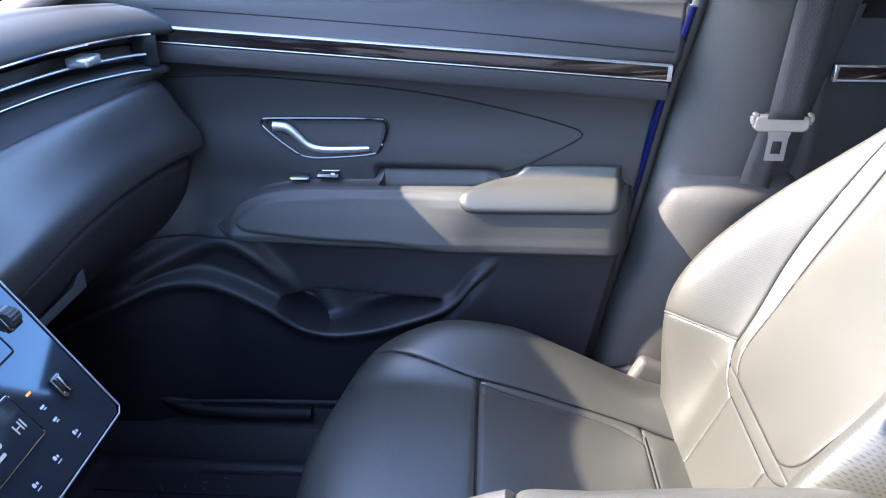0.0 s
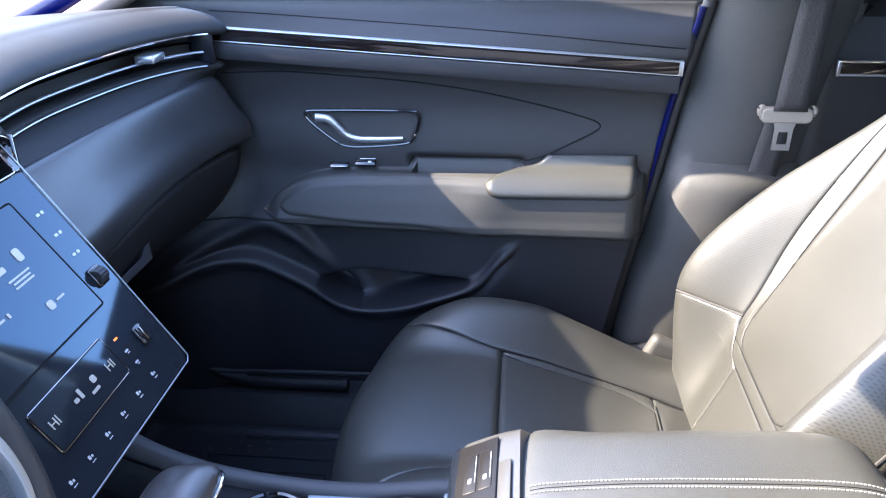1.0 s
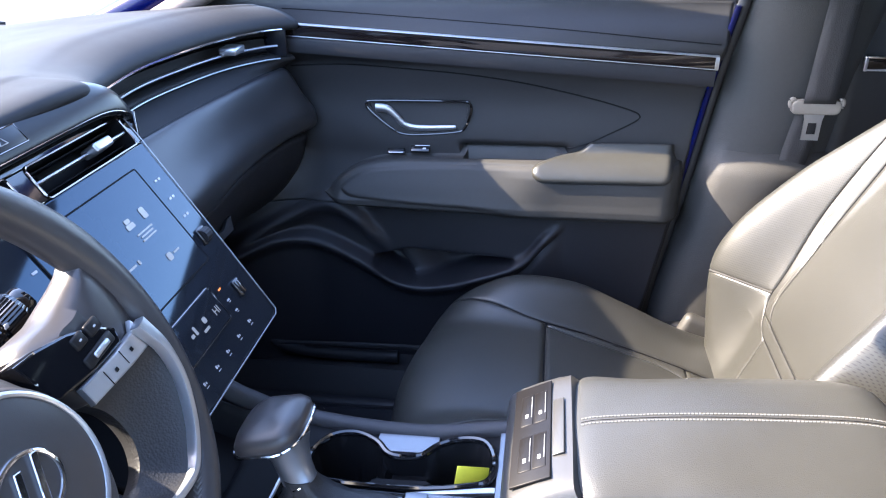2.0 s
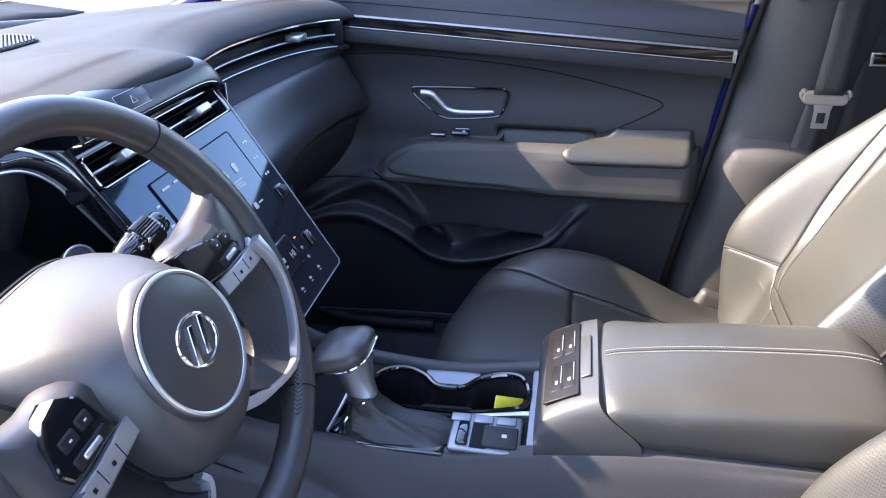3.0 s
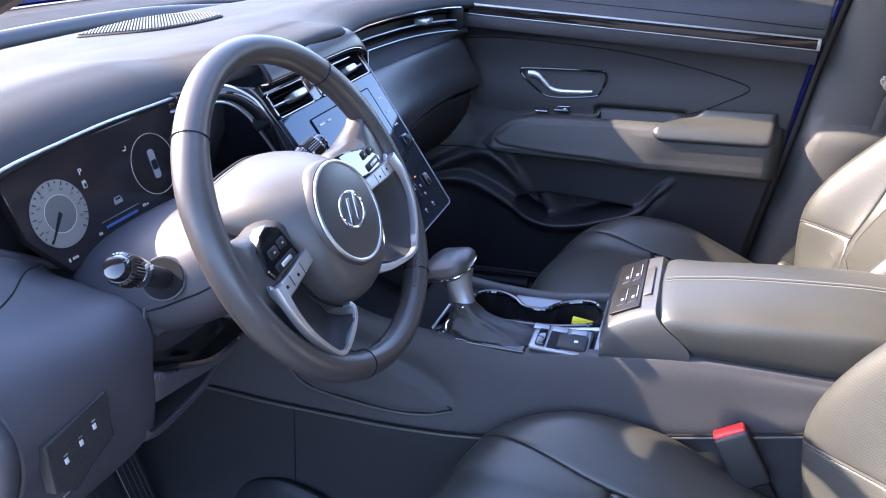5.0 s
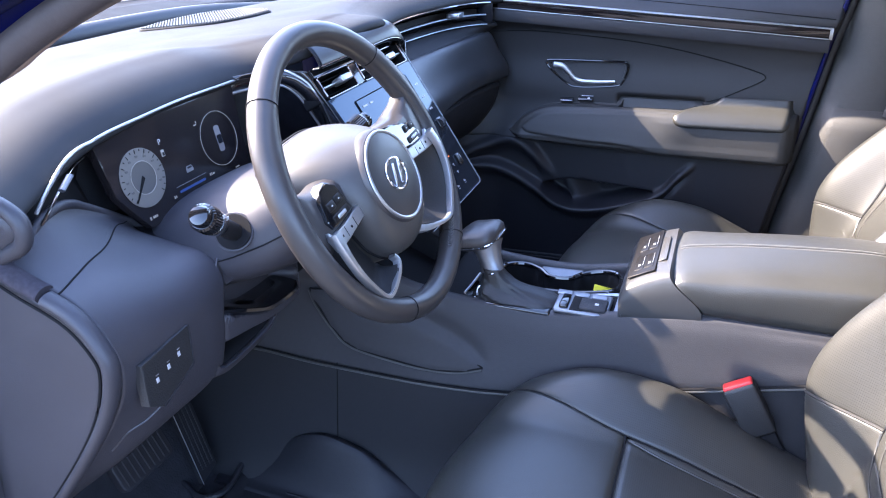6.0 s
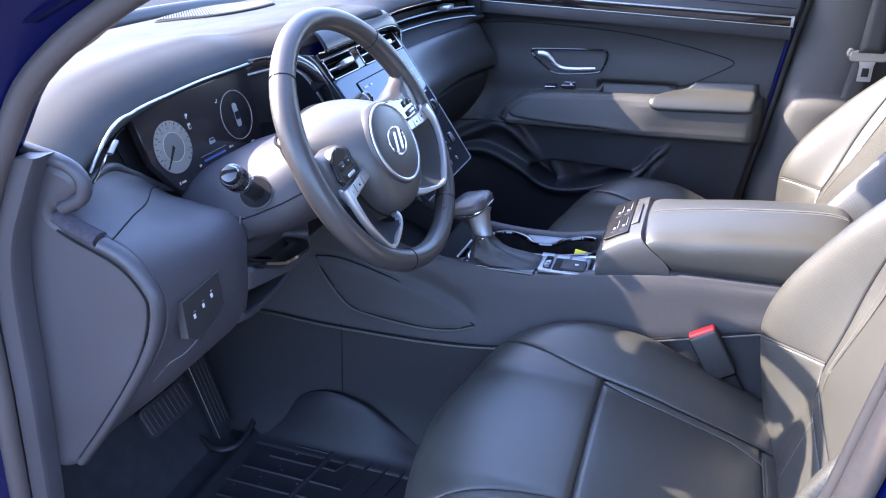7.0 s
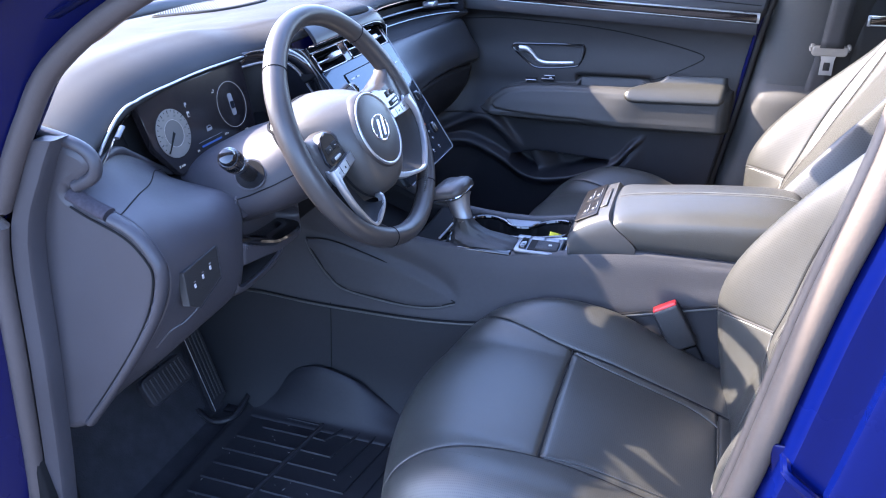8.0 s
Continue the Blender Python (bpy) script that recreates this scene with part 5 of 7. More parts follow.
        rows.append([P(x, y, z - e) for x, z in spl([(-0.500, 1.138), (-0.4895, 1.1400), (-0.4870, 1.1425), (-0.4880, 1.1475), (-0.4930, 1.157), (-0.500, 1.166), (-0.510, 1.172), (-0.53, 1.174)], 26)])
    sheet("vent_hood", rows, STRIPBLACK, stack, "gloss black hood strip over the vents", 0.003, sharp=60)
    tube("hood_edge", [r[8] + Vector((0.001, 0, 0)) for r in rows], 0.0009, DARKCHROME, stack, "thin line along the hood strip", sides=6)
    rows = []
    for a, b in zip(spl([P(x, y + 0.001, z) for x, y, z in ((-0.560, -0.168, 1.139), (-0.537, -0.160, 1.1365), (-0.513, -0.152, 1.122), (-0.501, -0.150, 1.108), (-0.493, -0.142, 1.088), (-0.492, -0.120, 1.050), (-0.490, -0.101, 1.020))], 24), spl(on(MS, [(-0.150, 0.306), (-0.149, 0.298), (-0.1495, 0.250), (-0.146, 0.203), (-0.131, 0.155)], -0.004), 24)):
        rows.append([a, a.lerp(b, 0.5), b])
    sheet("stack_flank", rows, GLOSS, stack, "gloss black flank beside the bright line", 0.002)
    sheet("vent_cheek", [[P(x, 0.157 - 0.02 * (0.52 + x), z) for z in (0.98, 1.06, 1.128)] for x in (-0.56, -0.52, -0.485)], GLOSS, stack, "", 0.006)
    Mz = frame_of(P(-0.4938, -0.046, 1.1592), (0, 1, 0), (-0.60, 0, 0.80))
    hz = rbox("hazard_button", Mz @ Vector((0, 0, -0.0004)), (0.054, 0.019, 0.003), STRIPBLACK, stack, "hazard button", 0.0008, rot=Mz.to_3x3())
    tube("button_gap", on(Mz, rrect(0.0545, 0.0195, 0.001), 0.0008), 0.0006, DARKCHROME, hz, "", sides=5, closed=True)
    tube("hazard_mark", on(Mz, [(-0.005, -0.004), (0.005, -0.004), (0, 0.004)], 0.0014), 0.0008, WHITE, hz, "white triangle", sides=5, closed=True)


build_stack()

# ---- steering wheel and column ----
wheel = thing("steering_wheel", "black leather steering wheel with silver spokes", "steering wheel")
WT = radians(26.5)
wheel.matrix_world = frame_of((-0.320, -0.339, 1.066), (0, 1, 0), (-math.sin(WT), 0, math.cos(WT)))
I4 = Matrix.Identity(4)


def build_wheel():
    n, k = 120, 18
    rings = []
    for i in range(n):
        a = 2 * math.pi * i / n
        R = 0.1745 - 0.004 * smooth(-0.6, -1.0, math.sin(a))
        thick = 1 + 0.18 * sum(math.exp(-((math.degrees(a) - d) / 16) ** 2) for d in (28, 152)) + 0.04
        c, s = math.cos(a), math.sin(a)
        rings.append([Vector(((R + 0.0142 * thick * math.cos(q)) * c, (R + 0.0142 * thick * math.cos(q)) * s, 0.0158 * math.sin(q))) for q in (2 * math.pi * j / k for j in range(k))])
    loft("rim", rings, WHEELSKIN, wheel, "smooth black leather rim", ring_loop=True)
    for d in (46, 137, 246, 308):
        a = radians(d)
        c, s = math.cos(a), math.sin(a)
        R = 0.1745 - 0.004 * smooth(-0.6, -1.0, s)
        thick = 1.04 + 0.18 * sum(math.exp(-((d - e) / 16) ** 2) for e in (28, 152))
        tube("rim_seam", [Vector(((R + 0.0145 * thick * math.cos(q)) * c, (R + 0.0145 * thick * math.cos(q)) * s, 0.0161 * math.sin(q))) for q in (2 * math.pi * j / 24 for j in range(24))], 0.0007, BLACK, wheel, sides=5, closed=True)
    # hidden stitching on the inner side of the rim
    for d0, d1 in ((298, 350),):
        bm = bmesh.new()
        for i in range(34):
            a = radians(d0 + (d1 - d0) * i / 33)
            for sg in (-1, 1):
                rr = 0.1745 - 0.004 * smooth(-0.6, -1.0, math.sin(a)) - 0.0128
                p0 = Vector((rr * math.cos(a), rr * math.sin(a), 0.0094 + 0.0016 * sg))
                m4 = Matrix.Translation(p0) @ Matrix.Rotation(a, 4, "Z") @ Matrix.Rotation(radians(35), 4, "Y") @ Matrix.Rotation(radians(40 * sg), 4, "X") @ Matrix.Diagonal((0.0016, 0.0050, 0.0010, 1))
                bmesh.ops.create_cube(bm, size=1, matrix=m4)
        part("rim_stitching", bm, PALETHREAD, wheel, "grey cross stitching")
    # airbag hub: a rounded body with two wings
    hx, hy = -0.008, -0.012
    out = spl([(-0.086, 0.066), (-0.078, 0.079), (-0.052, 0.086), (-0.018, 0.088), (0.018, 0.088), (0.045, 0.086), (0.062, 0.079), (0.069, 0.066), (0.068, 0.036), (0.067, 0.008), (0.064, -0.028), (0.054, -0.058), (0.035, -0.078), (0, -0.088), (-0.040, -0.082), (-0.064, -0.060), (-0.074, -0.030), (-0.078, 0.006), (-0.083, 0.030), (-0.086, 0.048)], 96, closed=True)
    rings = []
    for f, z in ((0.0, -0.030), (0.0, -0.004), (0.02, 0.004), (0.08, 0.011), (0.20, 0.017), (0.38, 0.022), (0.60, 0.026), (0.82, 0.028), (1.0, 0.0285)):
        ring = []
        for x, y in out:
            t = math.atan2(y, x)
            qx, qy = x * (1 - f) + 0.055 * math.cos(t) * f, y * (1 - f) + 0.055 * math.sin(t) * f
            drop = 7.0 * max(0.0, qy + 0.018) ** 2 + 3.0 * max(0.0, abs(qx) - 0.035) ** 2
            ring.append(Vector((hx + qx, hy + qy, z - (drop * (1 - f) ** 0.6 if z > -0.02 else 0.045))))
        rings.append(ring)
    cover = loft("airbag_cover", rings, COVER, wheel, "domed black airbag cover paled by the sun")
    tube("cover_gap", [v + Vector((0, 0, -0.004)) for v in rings[1]], 0.0022, BLACK, cover, "dark gap round the cover", sides=6, closed=True)
    rings = [[Vector((hx + r * math.cos(t), hy + r * math.sin(t), z)) for t in (2 * math.pi * j / 64 for j in range(64))] for r, z in ((0.060, -0.020), (0.0600, 0.014), (0.0590, 0.027), (0.0565, 0.031), (0.052, 0.0325), (0.03, 0.0345), (0.002, 0.035))]
    cap = loft("hub_cap", rings, WHEELSKIN, wheel, "round black hub pad")
    tube("hub_ring", [Vector((hx + 0.0535 * math.cos(t), hy + 0.0535 * math.sin(t), 0.0318)) for t in (2 * math.pi * j / 64 for j in range(64))], 0.0022, SATIN, wheel, "satin silver hub ring", sides=8, closed=True)
    tube("emblem_ring", [Vector((hx + 0.0225 * math.cos(t), hy + 0.0185 * math.sin(t), 0.0352)) for t in (2 * math.pi * j / 40 for j in range(40))], 0.0016, CHROME, wheel, "plain chrome oval emblem", sides=8, closed=True)
    for dx in (-0.0075, 0.0075):
        slab("emblem_bar", [(hx + dx + x, hy + y, 0.0372) for x, y in ((-0.0100, -0.0120), (-0.0050, -0.0135), (0.0100, 0.0120), (0.0050, 0.0135))], (0, 0, 1), 0.003, CHROME, wheel, "plain chrome bar", 0.0006)
    # side spokes, switch pods, silver bezels
    hx = 0.0
    for s in (-1, 1):
        def m(pts, z=None):
            q = [((hx + s * p[0]), p[1], (p[2] if z is None else z)) for p in pts]
            return q
        fl = (lambda q: q) if s > 0 else (lambda q: q[::-1])
        pts = spl([(0.070, 0.030), (0.112, 0.034), (0.138, 0.040), (0.154, 0.046), (0.164, 0.050), (0.171, 0.036), (0.170, 0.012), (0.162, -0.022), (0.148, -0.034), (0.110, -0.030), (0.080, -0.022)], 48, closed=True)
        cx, cy = 0.125, 0.010
        rings = [m([(cx + (x - cx) * f, cy + (y - cy) * f, z - 0.026 * smooth(0.160, 0.105, cx + (x - cx) * f) * smooth(0.018, 0.050, cy + (y - cy) * f)) for x, y in pts]) for f, z in ((0.94, -0.016), (1.0, -0.010), (1.0, -0.005), (0.97, 0.000), (0.91, 0.004), (0.80, 0.007), (0.5, 0.0085))]
        loft("spoke", [[Vector(v) for v in fl(r)] for r in rings], WHEELSKIN, wheel, "leather-look side spoke")
        pod = fl(m([(0.060, -0.004), (0.100, -0.012), (0.132, -0.014), (0.136, -0.003), (0.122, 0.010), (0.100, 0.021), (0.074, 0.029), (0.054, 0.032)] if s > 0 else [(0.088, -0.010), (0.112, -0.011), (0.136, -0.010), (0.141, 0.000), (0.134, 0.020), (0.124, 0.030), (0.108, 0.034), (0.094, 0.024)], 0.0125))
        pd = slab("switch_pod", pod, (0, 0, 1), 0.016, GLOSS, wheel, "gloss black switch pod", 0.002)
        for bx, by, w, h in ((0.121, 0.010, 0.015, 0.010), (0.104, 0.011, 0.013, 0.010), (0.112, -0.004, 0.034, 0.009)):
            b = rbox("wheel_button", Vector((hx + s * bx, by, 0.0122)), (w, h, 0.004), PLATE, wheel, "", 0.0018, 3)
            rbox("button_mark", Vector((hx + s * bx, by, 0.0144)), (0.0026, 0.0014, 0.0004), WHITE, b, "", 0.0002)
        rbox("wheel_roller", Vector((hx + s * 0.113, -0.004, 0.0142)), (0.018, 0.0045, 0.003), SATIN, wheel, "satin roller switch", 0.0015)
        key = fl(m([(0.078, -0.010), (0.120, -0.014), (0.144, -0.014), (0.150, -0.008), (0.153, -0.016), (0.149, -0.032), (0.124, -0.030), (0.078, -0.025)], 0.0140))
        slab("silver_key", key, (0, 0, 1), 0.005, SATIN, wheel, "satin silver button strip", 0.0015)
        for gx in (0.100, 0.122):
            rbox("key_gap", Vector((hx + s * gx, -0.021, 0.0141)), (0.0007, 0.012, 0.0006), BLACK, wheel, "", 0.0001)
            rbox("button_mark", Vector((hx + s * (gx + 0.010), -0.022, 0.0143)), (0.003, 0.003, 0.0004), BLACK, wheel, "", 0.0001)
        # hollowed lower spoke; beside the hub it leaves a gap to the dashboard on one side
        outer = spl([(0.146, -0.026), (0.151, -0.050), (0.140, -0.085), (0.122, -0.113), (0.104, -0.122), (0.080, -0.117), (0.045, -0.104)], 40) if s > 0 else spl([(0.146, -0.026), (0.149, -0.050), (0.139, -0.083), (0.121, -0.108), (0.106, -0.112), (0.090, -0.108), (0.068, -0.098)], 40)
        inner = spl([(0.092, -0.026), (0.103, -0.044), (0.106, -0.062), (0.102, -0.080), (0.090, -0.094), (0.070, -0.100), (0.045, -0.097)], 40) if s > 0 else spl([(0.064, -0.026), (0.064, -0.040), (0.064, -0.054), (0.064, -0.064), (0.064, -0.072), (0.065, -0.080), (0.066, -0.088)], 40)
        deep = -0.014 if s > 0 else -0.022
        rows = [[Vector(v) for v in m([(o[0], o[1], -0.016), (o[0], o[1], 0.012)] + [(o[0] + (q[0] - o[0]) * f, o[1] + (q[1] - o[1]) * f, 0.011 + (deep - 0.011) * f ** (0.7 if s > 0 else 0.45)) for f in (0.06, 0.2, 0.4, 0.6, 0.8, 1.0)] + [(q[0], q[1], -0.024)])] for o, q in zip(outer, inner)]
        sheet("spoke_web", rows if s > 0 else rows[::-1], BOOT, wheel, "dark hollowed lower spoke", 0.003, sharp=50)
        ends = [(0.102, -0.120, 0.012), (0.080, -0.118, 0.013), (0.056, -0.111, 0.013), (0.033, -0.103, 0.011), (0.010, -0.090, 0.006)] if s > 0 else [(0.106, -0.114, 0.012), (0.090, -0.110, 0.013), (0.072, -0.103, 0.013), (0.062, -0.095, 0.012), (0.063, -0.087, 0.010)]
        bez = spl([(0.148, -0.012, 0.022), (0.151, -0.038, 0.023), (0.146, -0.066, 0.021), (0.133, -0.092, 0.017), (0.119, -0.110, 0.013)] + ends, 50)
        wd = curve1([(0, 0.012), (6, 0.0078), (14, 0.0060), (26, 0.0060), (36, 0.0062), (49, 0.011 if s > 0 else 0.006)])
        rings = []
        for i in range(50):
            p, q0, q1 = Vector(bez[i]), Vector(bez[max(i - 1, 0)]), Vector(bez[min(i + 1, 49)])
            d = q1 - q0
            nn = Vector((-d.y, d.x, 0)).normalized()
            h = wd(i) / 2
            rings.append([p + nn * a * h + Vector((0, 0, z)) for a, z in ((-1, -0.008), (-1, -0.001), (-0.85, 0.0006), (0, 0.0014), (0.85, 0.0006), (1, -0.001), (1, -0.008))])
        loft("spoke_bezel", [[Vector(v) for v in fl(m([tuple(w) for w in r]))] for r in rings], SATIN, wheel, "satin silver spoke bezel")


build_wheel()
for part_ in list(wheel.children):
    if not part_.name.startswith("rim"):
        part_.matrix_local = Matrix.Rotation(radians(5.5), 4, "Z")

column = thing("steering_column", "black plastic steering column with two stalks", "steering column")


def build_column():
    n = Vector((math.cos(WT), 0, math.sin(WT)))
    up = Vector((-math.sin(WT), 0, math.cos(WT)))
    C = Vector((-0.320, -0.339, 1.066))
    rings = []
    for d, w, h, oz in ((0.032, 0.064, 0.050, -0.012), (0.045, 0.078, 0.058, -0.014), (0.07, 0.098, 0.066, -0.014), (0.10, 0.116, 0.072, -0.014), (0.14, 0.127, 0.076, -0.012), (0.20, 0.132, 0.078, -0.006), (0.27, 0.13, 0.072, 0.0)):
        c = C - n * d + up * oz
        ring = []
        for j in range(44):
            a = 2 * math.pi * j / 44
            ca, sa = math.cos(a), math.sin(a)
            ring.append(c + Vector((0, 1, 0)) * w * abs(ca) ** 0.7 * (1 if ca > 0 else -1) + up * h * abs(sa) ** 0.85 * (1 if sa > 0 else -0.66))
        rings.append(ring)
    loft("column_shroud", rings, KNEE, column, "grained plastic column cover")
    tube("shroud_seam", [r[22] + Vector((0, -0.0004, 0)) for r in rings], 0.0010, BLACK, column, sides=6)
    for base, tip in ((Vector((-0.437, -0.461, 1.023)), Vector((-0.416, -0.529, 1.070))), (Vector((-0.445, -0.262, 1.032)), Vector((-0.414, -0.184, 1.071)))):
        d = (tip - base).normalized()
        e = d.orthogonal().normalized()
        st = tube("stalk", [base, base.lerp(tip, 0.5), tip], [0.0105, 0.011, 0.012], PLASTIC, column, "grey control stalk", sides=14)
        rings = []
        for q, r in ((-0.034, 0.0125), (-0.031, 0.0134), (-0.014, 0.0142), (-0.013, 0.0126), (-0.011, 0.0126), (-0.010, 0.0148), (0.008, 0.0145), (0.011, 0.0126)):
            s1 = d.orthogonal().normalized()
            s2 = d.cross(s1)
            rings.append([tip + d * q + (r + (0.0009 if j % 2 and r > 0.0140 else 0)) * (math.cos(j * math.pi / 32) * s1 + math.sin(j * math.pi / 32) * s2) for j in range(64)])
        loft("stalk_end", rings, GLOSS, column, "knurled gloss stalk end", sharp=25)
        tube("stalk_cap", [tip + d * 0.011, tip + d * 0.016, tip + d * 0.0195, tip + d * 0.021], [0.0120, 0.0117, 0.0095, 0.004], GLOSS, column, "bright stalk cap", sides=24)
        tube("stalk_ring", [base + 0.0215 * (math.cos(t) * e + math.sin(t) * d.cross(e)) for t in (2 * math.pi * j / 32 for j in range(32))], 0.0018, KNEE, column, "thin ring round the stalk", sides=6, closed=True)
        tube("stalk_boot", [base - d * 0.014, base + d * 0.003], [0.0205, 0.0205], BLACK, column, "", sides=20)
        for k in (-0.006, 0.004):
            rbox("stalk_mark", tip - d * (0.024 + k) + n * 0.0185, (0.001, 0.004, 0.004), WHITE, column, "", 0.0002)
    Ms = frame_of((-0.494, -0.186, 1.034), (0.42, 0.90, 0), (-0.25, 0.10, 0.96))
    sb = slab("start_button", on(Ms, circle(0.0145, 32), 0.004), Ms.col[2].xyz, 0.012, KNEE, column, "round engine start button", 0.002)
    tube("button_ring", on(Ms, circle(0.0160, 32), 0.003), 0.0016, SATIN, sb, "satin ring", sides=8, closed=True)
    tube("button_mark", on(Ms, circle(0.0060, 20), 0.0043), 0.0006, WHITE, sb, "", sides=5, closed=True)


build_column()


# ---- centre console ----
HOODGREY = mat("satin_grey_plastic", (0.045, 0.044, 0.043), 0.36, var=0.06)
console = thing("centre_console", "black centre console with silver trim and padded armrest", "centre console")


def build_console():
    zt = curve1([(-0.70, 0.86), (-0.55, 0.845), (-0.45, 0.815), (-0.38, 0.785), (-0.30, 0.768), (-0.153, 0.762), (-0.047, 0.778), (0.072, 0.797), (0.2, 0.800), (0.46, 0.800)])
    yd = curve1([(-0.70, 0.135), (-0.45, 0.118), (-0.3, 0.100), (-0.15, 0.094), (0.46, 0.094)])
    ys_ = curve1([(-0.70, 0.175), (-0.5, 0.150), (-0.35, 0.140), (-0.2, 0.128), (0.1, 0.114), (0.46, 0.116)])
    zj = curve1([(-1.05, 0.66), (-0.67, 0.646), (-0.54, 0.628), (-0.40, 0.620), (-0.28, 0.619), (-0.20, 0.625), (-0.07, 0.650), (0.05, 0.680), (0.14, 0.703), (0.233, 0.728), (0.34, 0.755), (0.46, 0.765)])
    upper = curve1([(-0.60, 0.775), (-0.55, 0.764), (-0.478, 0.753), (-0.385, 0.729), (-0.317, 0.703), (-0.273, 0.680), (-0.245, 0.660), (-0.20, 0.63)])
    lower = curve1([(-0.60, 0.80), (-0.538, 0.738), (-0.508, 0.692), (-0.474, 0.664), (-0.39, 0.649), (-0.331, 0.644), (-0.285, 0.647), (-0.245, 0.660)])

    def leaf(x, z):
        """Hollow over the pad's upper edge, fading upwards, and the pad itself a little proud."""
        if not -0.60 < x < -0.235 or z < zj(x) + 0.006:
            return 0.0
        k = smooth(-0.60, -0.54, x) * smooth(-0.235, -0.27, x)
        up, lo_ = upper(x), lower(x)
        return k * (-0.007 * smooth(up - 0.006, up + 0.004, z) * smooth(up + 0.045, up + 0.004, z) + 0.004 * smooth(lo_ - 0.002, lo_ + 0.003, z) * smooth(up + 0.003, up - 0.004, z))
    for s in (-1, 1):
        rows = []
        for x in np.linspace(-0.72, 0.46, 150):
            t, y0, y1 = zt(x), yd(x), ys_(x)
            k = smooth(-0.62, -0.50, x) * smooth(-0.245, -0.33, x)
            pts = [(y0 - 0.016, t - 0.030), (y0 - 0.014, t - 0.006), (y0 - 0.008, t - 0.001), (y0, t - 0.003), (y0 + 0.004, t - 0.010), (y0 + 0.25 * (y1 - y0) + 0.004, t - 0.25 * (t - zj(x))), (y0 + 0.6 * (y1 - y0) + 0.003, t - 0.6 * (t - zj(x))), (y1, zj(x) + 0.012), (y1 + 0.001, zj(x) - 0.002)]
            rows.append([Vector((x, s * (y + leaf(x, z)), z)) for y, z in spl(pts, 60)])
        sheet("console_side", rows, CONSOLESIDE, console, "grained black side panel", 0.004, sharp=60)
        rows = []
        for x in np.linspace(-1.04, 0.46, 70):
            y1 = ys_(x)
            zz = zj(x)
            pts = [(y1 - 0.010, zz + 0.004), (y1 - 0.001, zz - 0.003), (y1 + 0.003, zz - 0.012), (y1 + 0.012, zz - 0.07), (y1 + 0.026, 0.5 * zz + 0.16), (y1 + 0.045, 0.42), (y1 + 0.075, 0.37)]
            rows.append([Vector((x, s * y, z)) for y, z in spl(pts, 24)])
        # lower cover takes the darkened colour that imitates footwell shade
        sheet("console_lower", rows, SHADEDSIDE, console, "lower side cover, footwell shade in its dark colour", 0.004, sharp=60)
        tube("side_joint", [(-0.507, s * (ys_(-0.507) + 0.0025), 0.630), (-0.507, s * (ys_(-0.507) + 0.014), 0.56), (-0.507, s * (ys_(-0.507) + 0.030), 0.47)], 0.001, BLACK, console, sides=6, n=10)
        rec = spl([(-0.552, 0.765), (-0.540, 0.738), (-0.508, 0.693), (-0.474, 0.666), (-0.39, 0.650), (-0.331, 0.645), (-0.285, 0.648), (-0.248, 0.659)], 40)
        def side_y(x, z):
            t, y0, y1 = zt(x), yd(x), ys_(x)
            f = min(max((t - z) / (t - zj(x)), 0), 1)
            return y0 + f * (y1 - y0) + 0.006
        tube("knee_pad_seam", [(x, s * (side_y(x, z) + 0.0005), z) for x, z in rec], 0.0019, BLACK, console, "seam of the knee pad", sides=6)
        tube("knee_pad_lip", [(x - 0.002, s * (side_y(x, z) + 0.0002), z - 0.0036) for x, z in rec], 0.0022, LEATHER, console, "rounded lip under the knee pad", sides=8)
        rec = spl([(-0.552, 0.765), (-0.50, 0.763), (-0.42, 0.738), (-0.34, 0.704), (-0.285, 0.676), (-0.248, 0.659)], 30)
        tube("knee_pad_seam", [(x, s * (side_y(x, z) + 0.0003), z) for x, z in rec], 0.0014, BLACK, console, sides=6)
        low = [(x, zj(x) + 0.001) for x in np.linspace(-1.0, 0.40, 60)]
        tube("cover_joint", [(x, s * (side_y(x, z) + 0.0006), z) for x, z in low], 0.0019, BLACK, console, "joint over the lower cover", sides=6)
        tube("cover_edge", [(x, s * (side_y(x, z) + 0.0012), z - 0.0040) for x, z in low], 0.0024, LEATHER, console, "rounded edge of the lower cover", sides=8)
    # top deck between the rails
    rows = []
    for x in np.linspace(-0.72, -0.02, 150):
        t = zt(x)
        row = []
        for y in np.linspace(-0.084, 0.084, 60):
            z = t - 0.012
            for cx, cy, r in ((-0.228, 0.030, 0.041), (-0.096, 0.030, 0.038)):
                d = math.hypot(x - cx, y - cy)
                z -= 0.075 * smooth(r + 0.002, r - 0.004, d)
            if -0.19 < x < -0.12:
                z -= 0.03 * smooth(0.022, 0.018, abs(y - 0.030)) * smooth(-0.19, -0.18, x) * smooth(-0.12, -0.13, x)
            z -= 0.05 * smooth(-0.34, -0.37, x) * smooth(0.085, 0.075, abs(y))
            row.append(Vector((x, y, z)))
        rows.append(row)
    sheet("deck", rows, BLACK, console, "dark deck with two cup holders", 0.003, sharp=60)
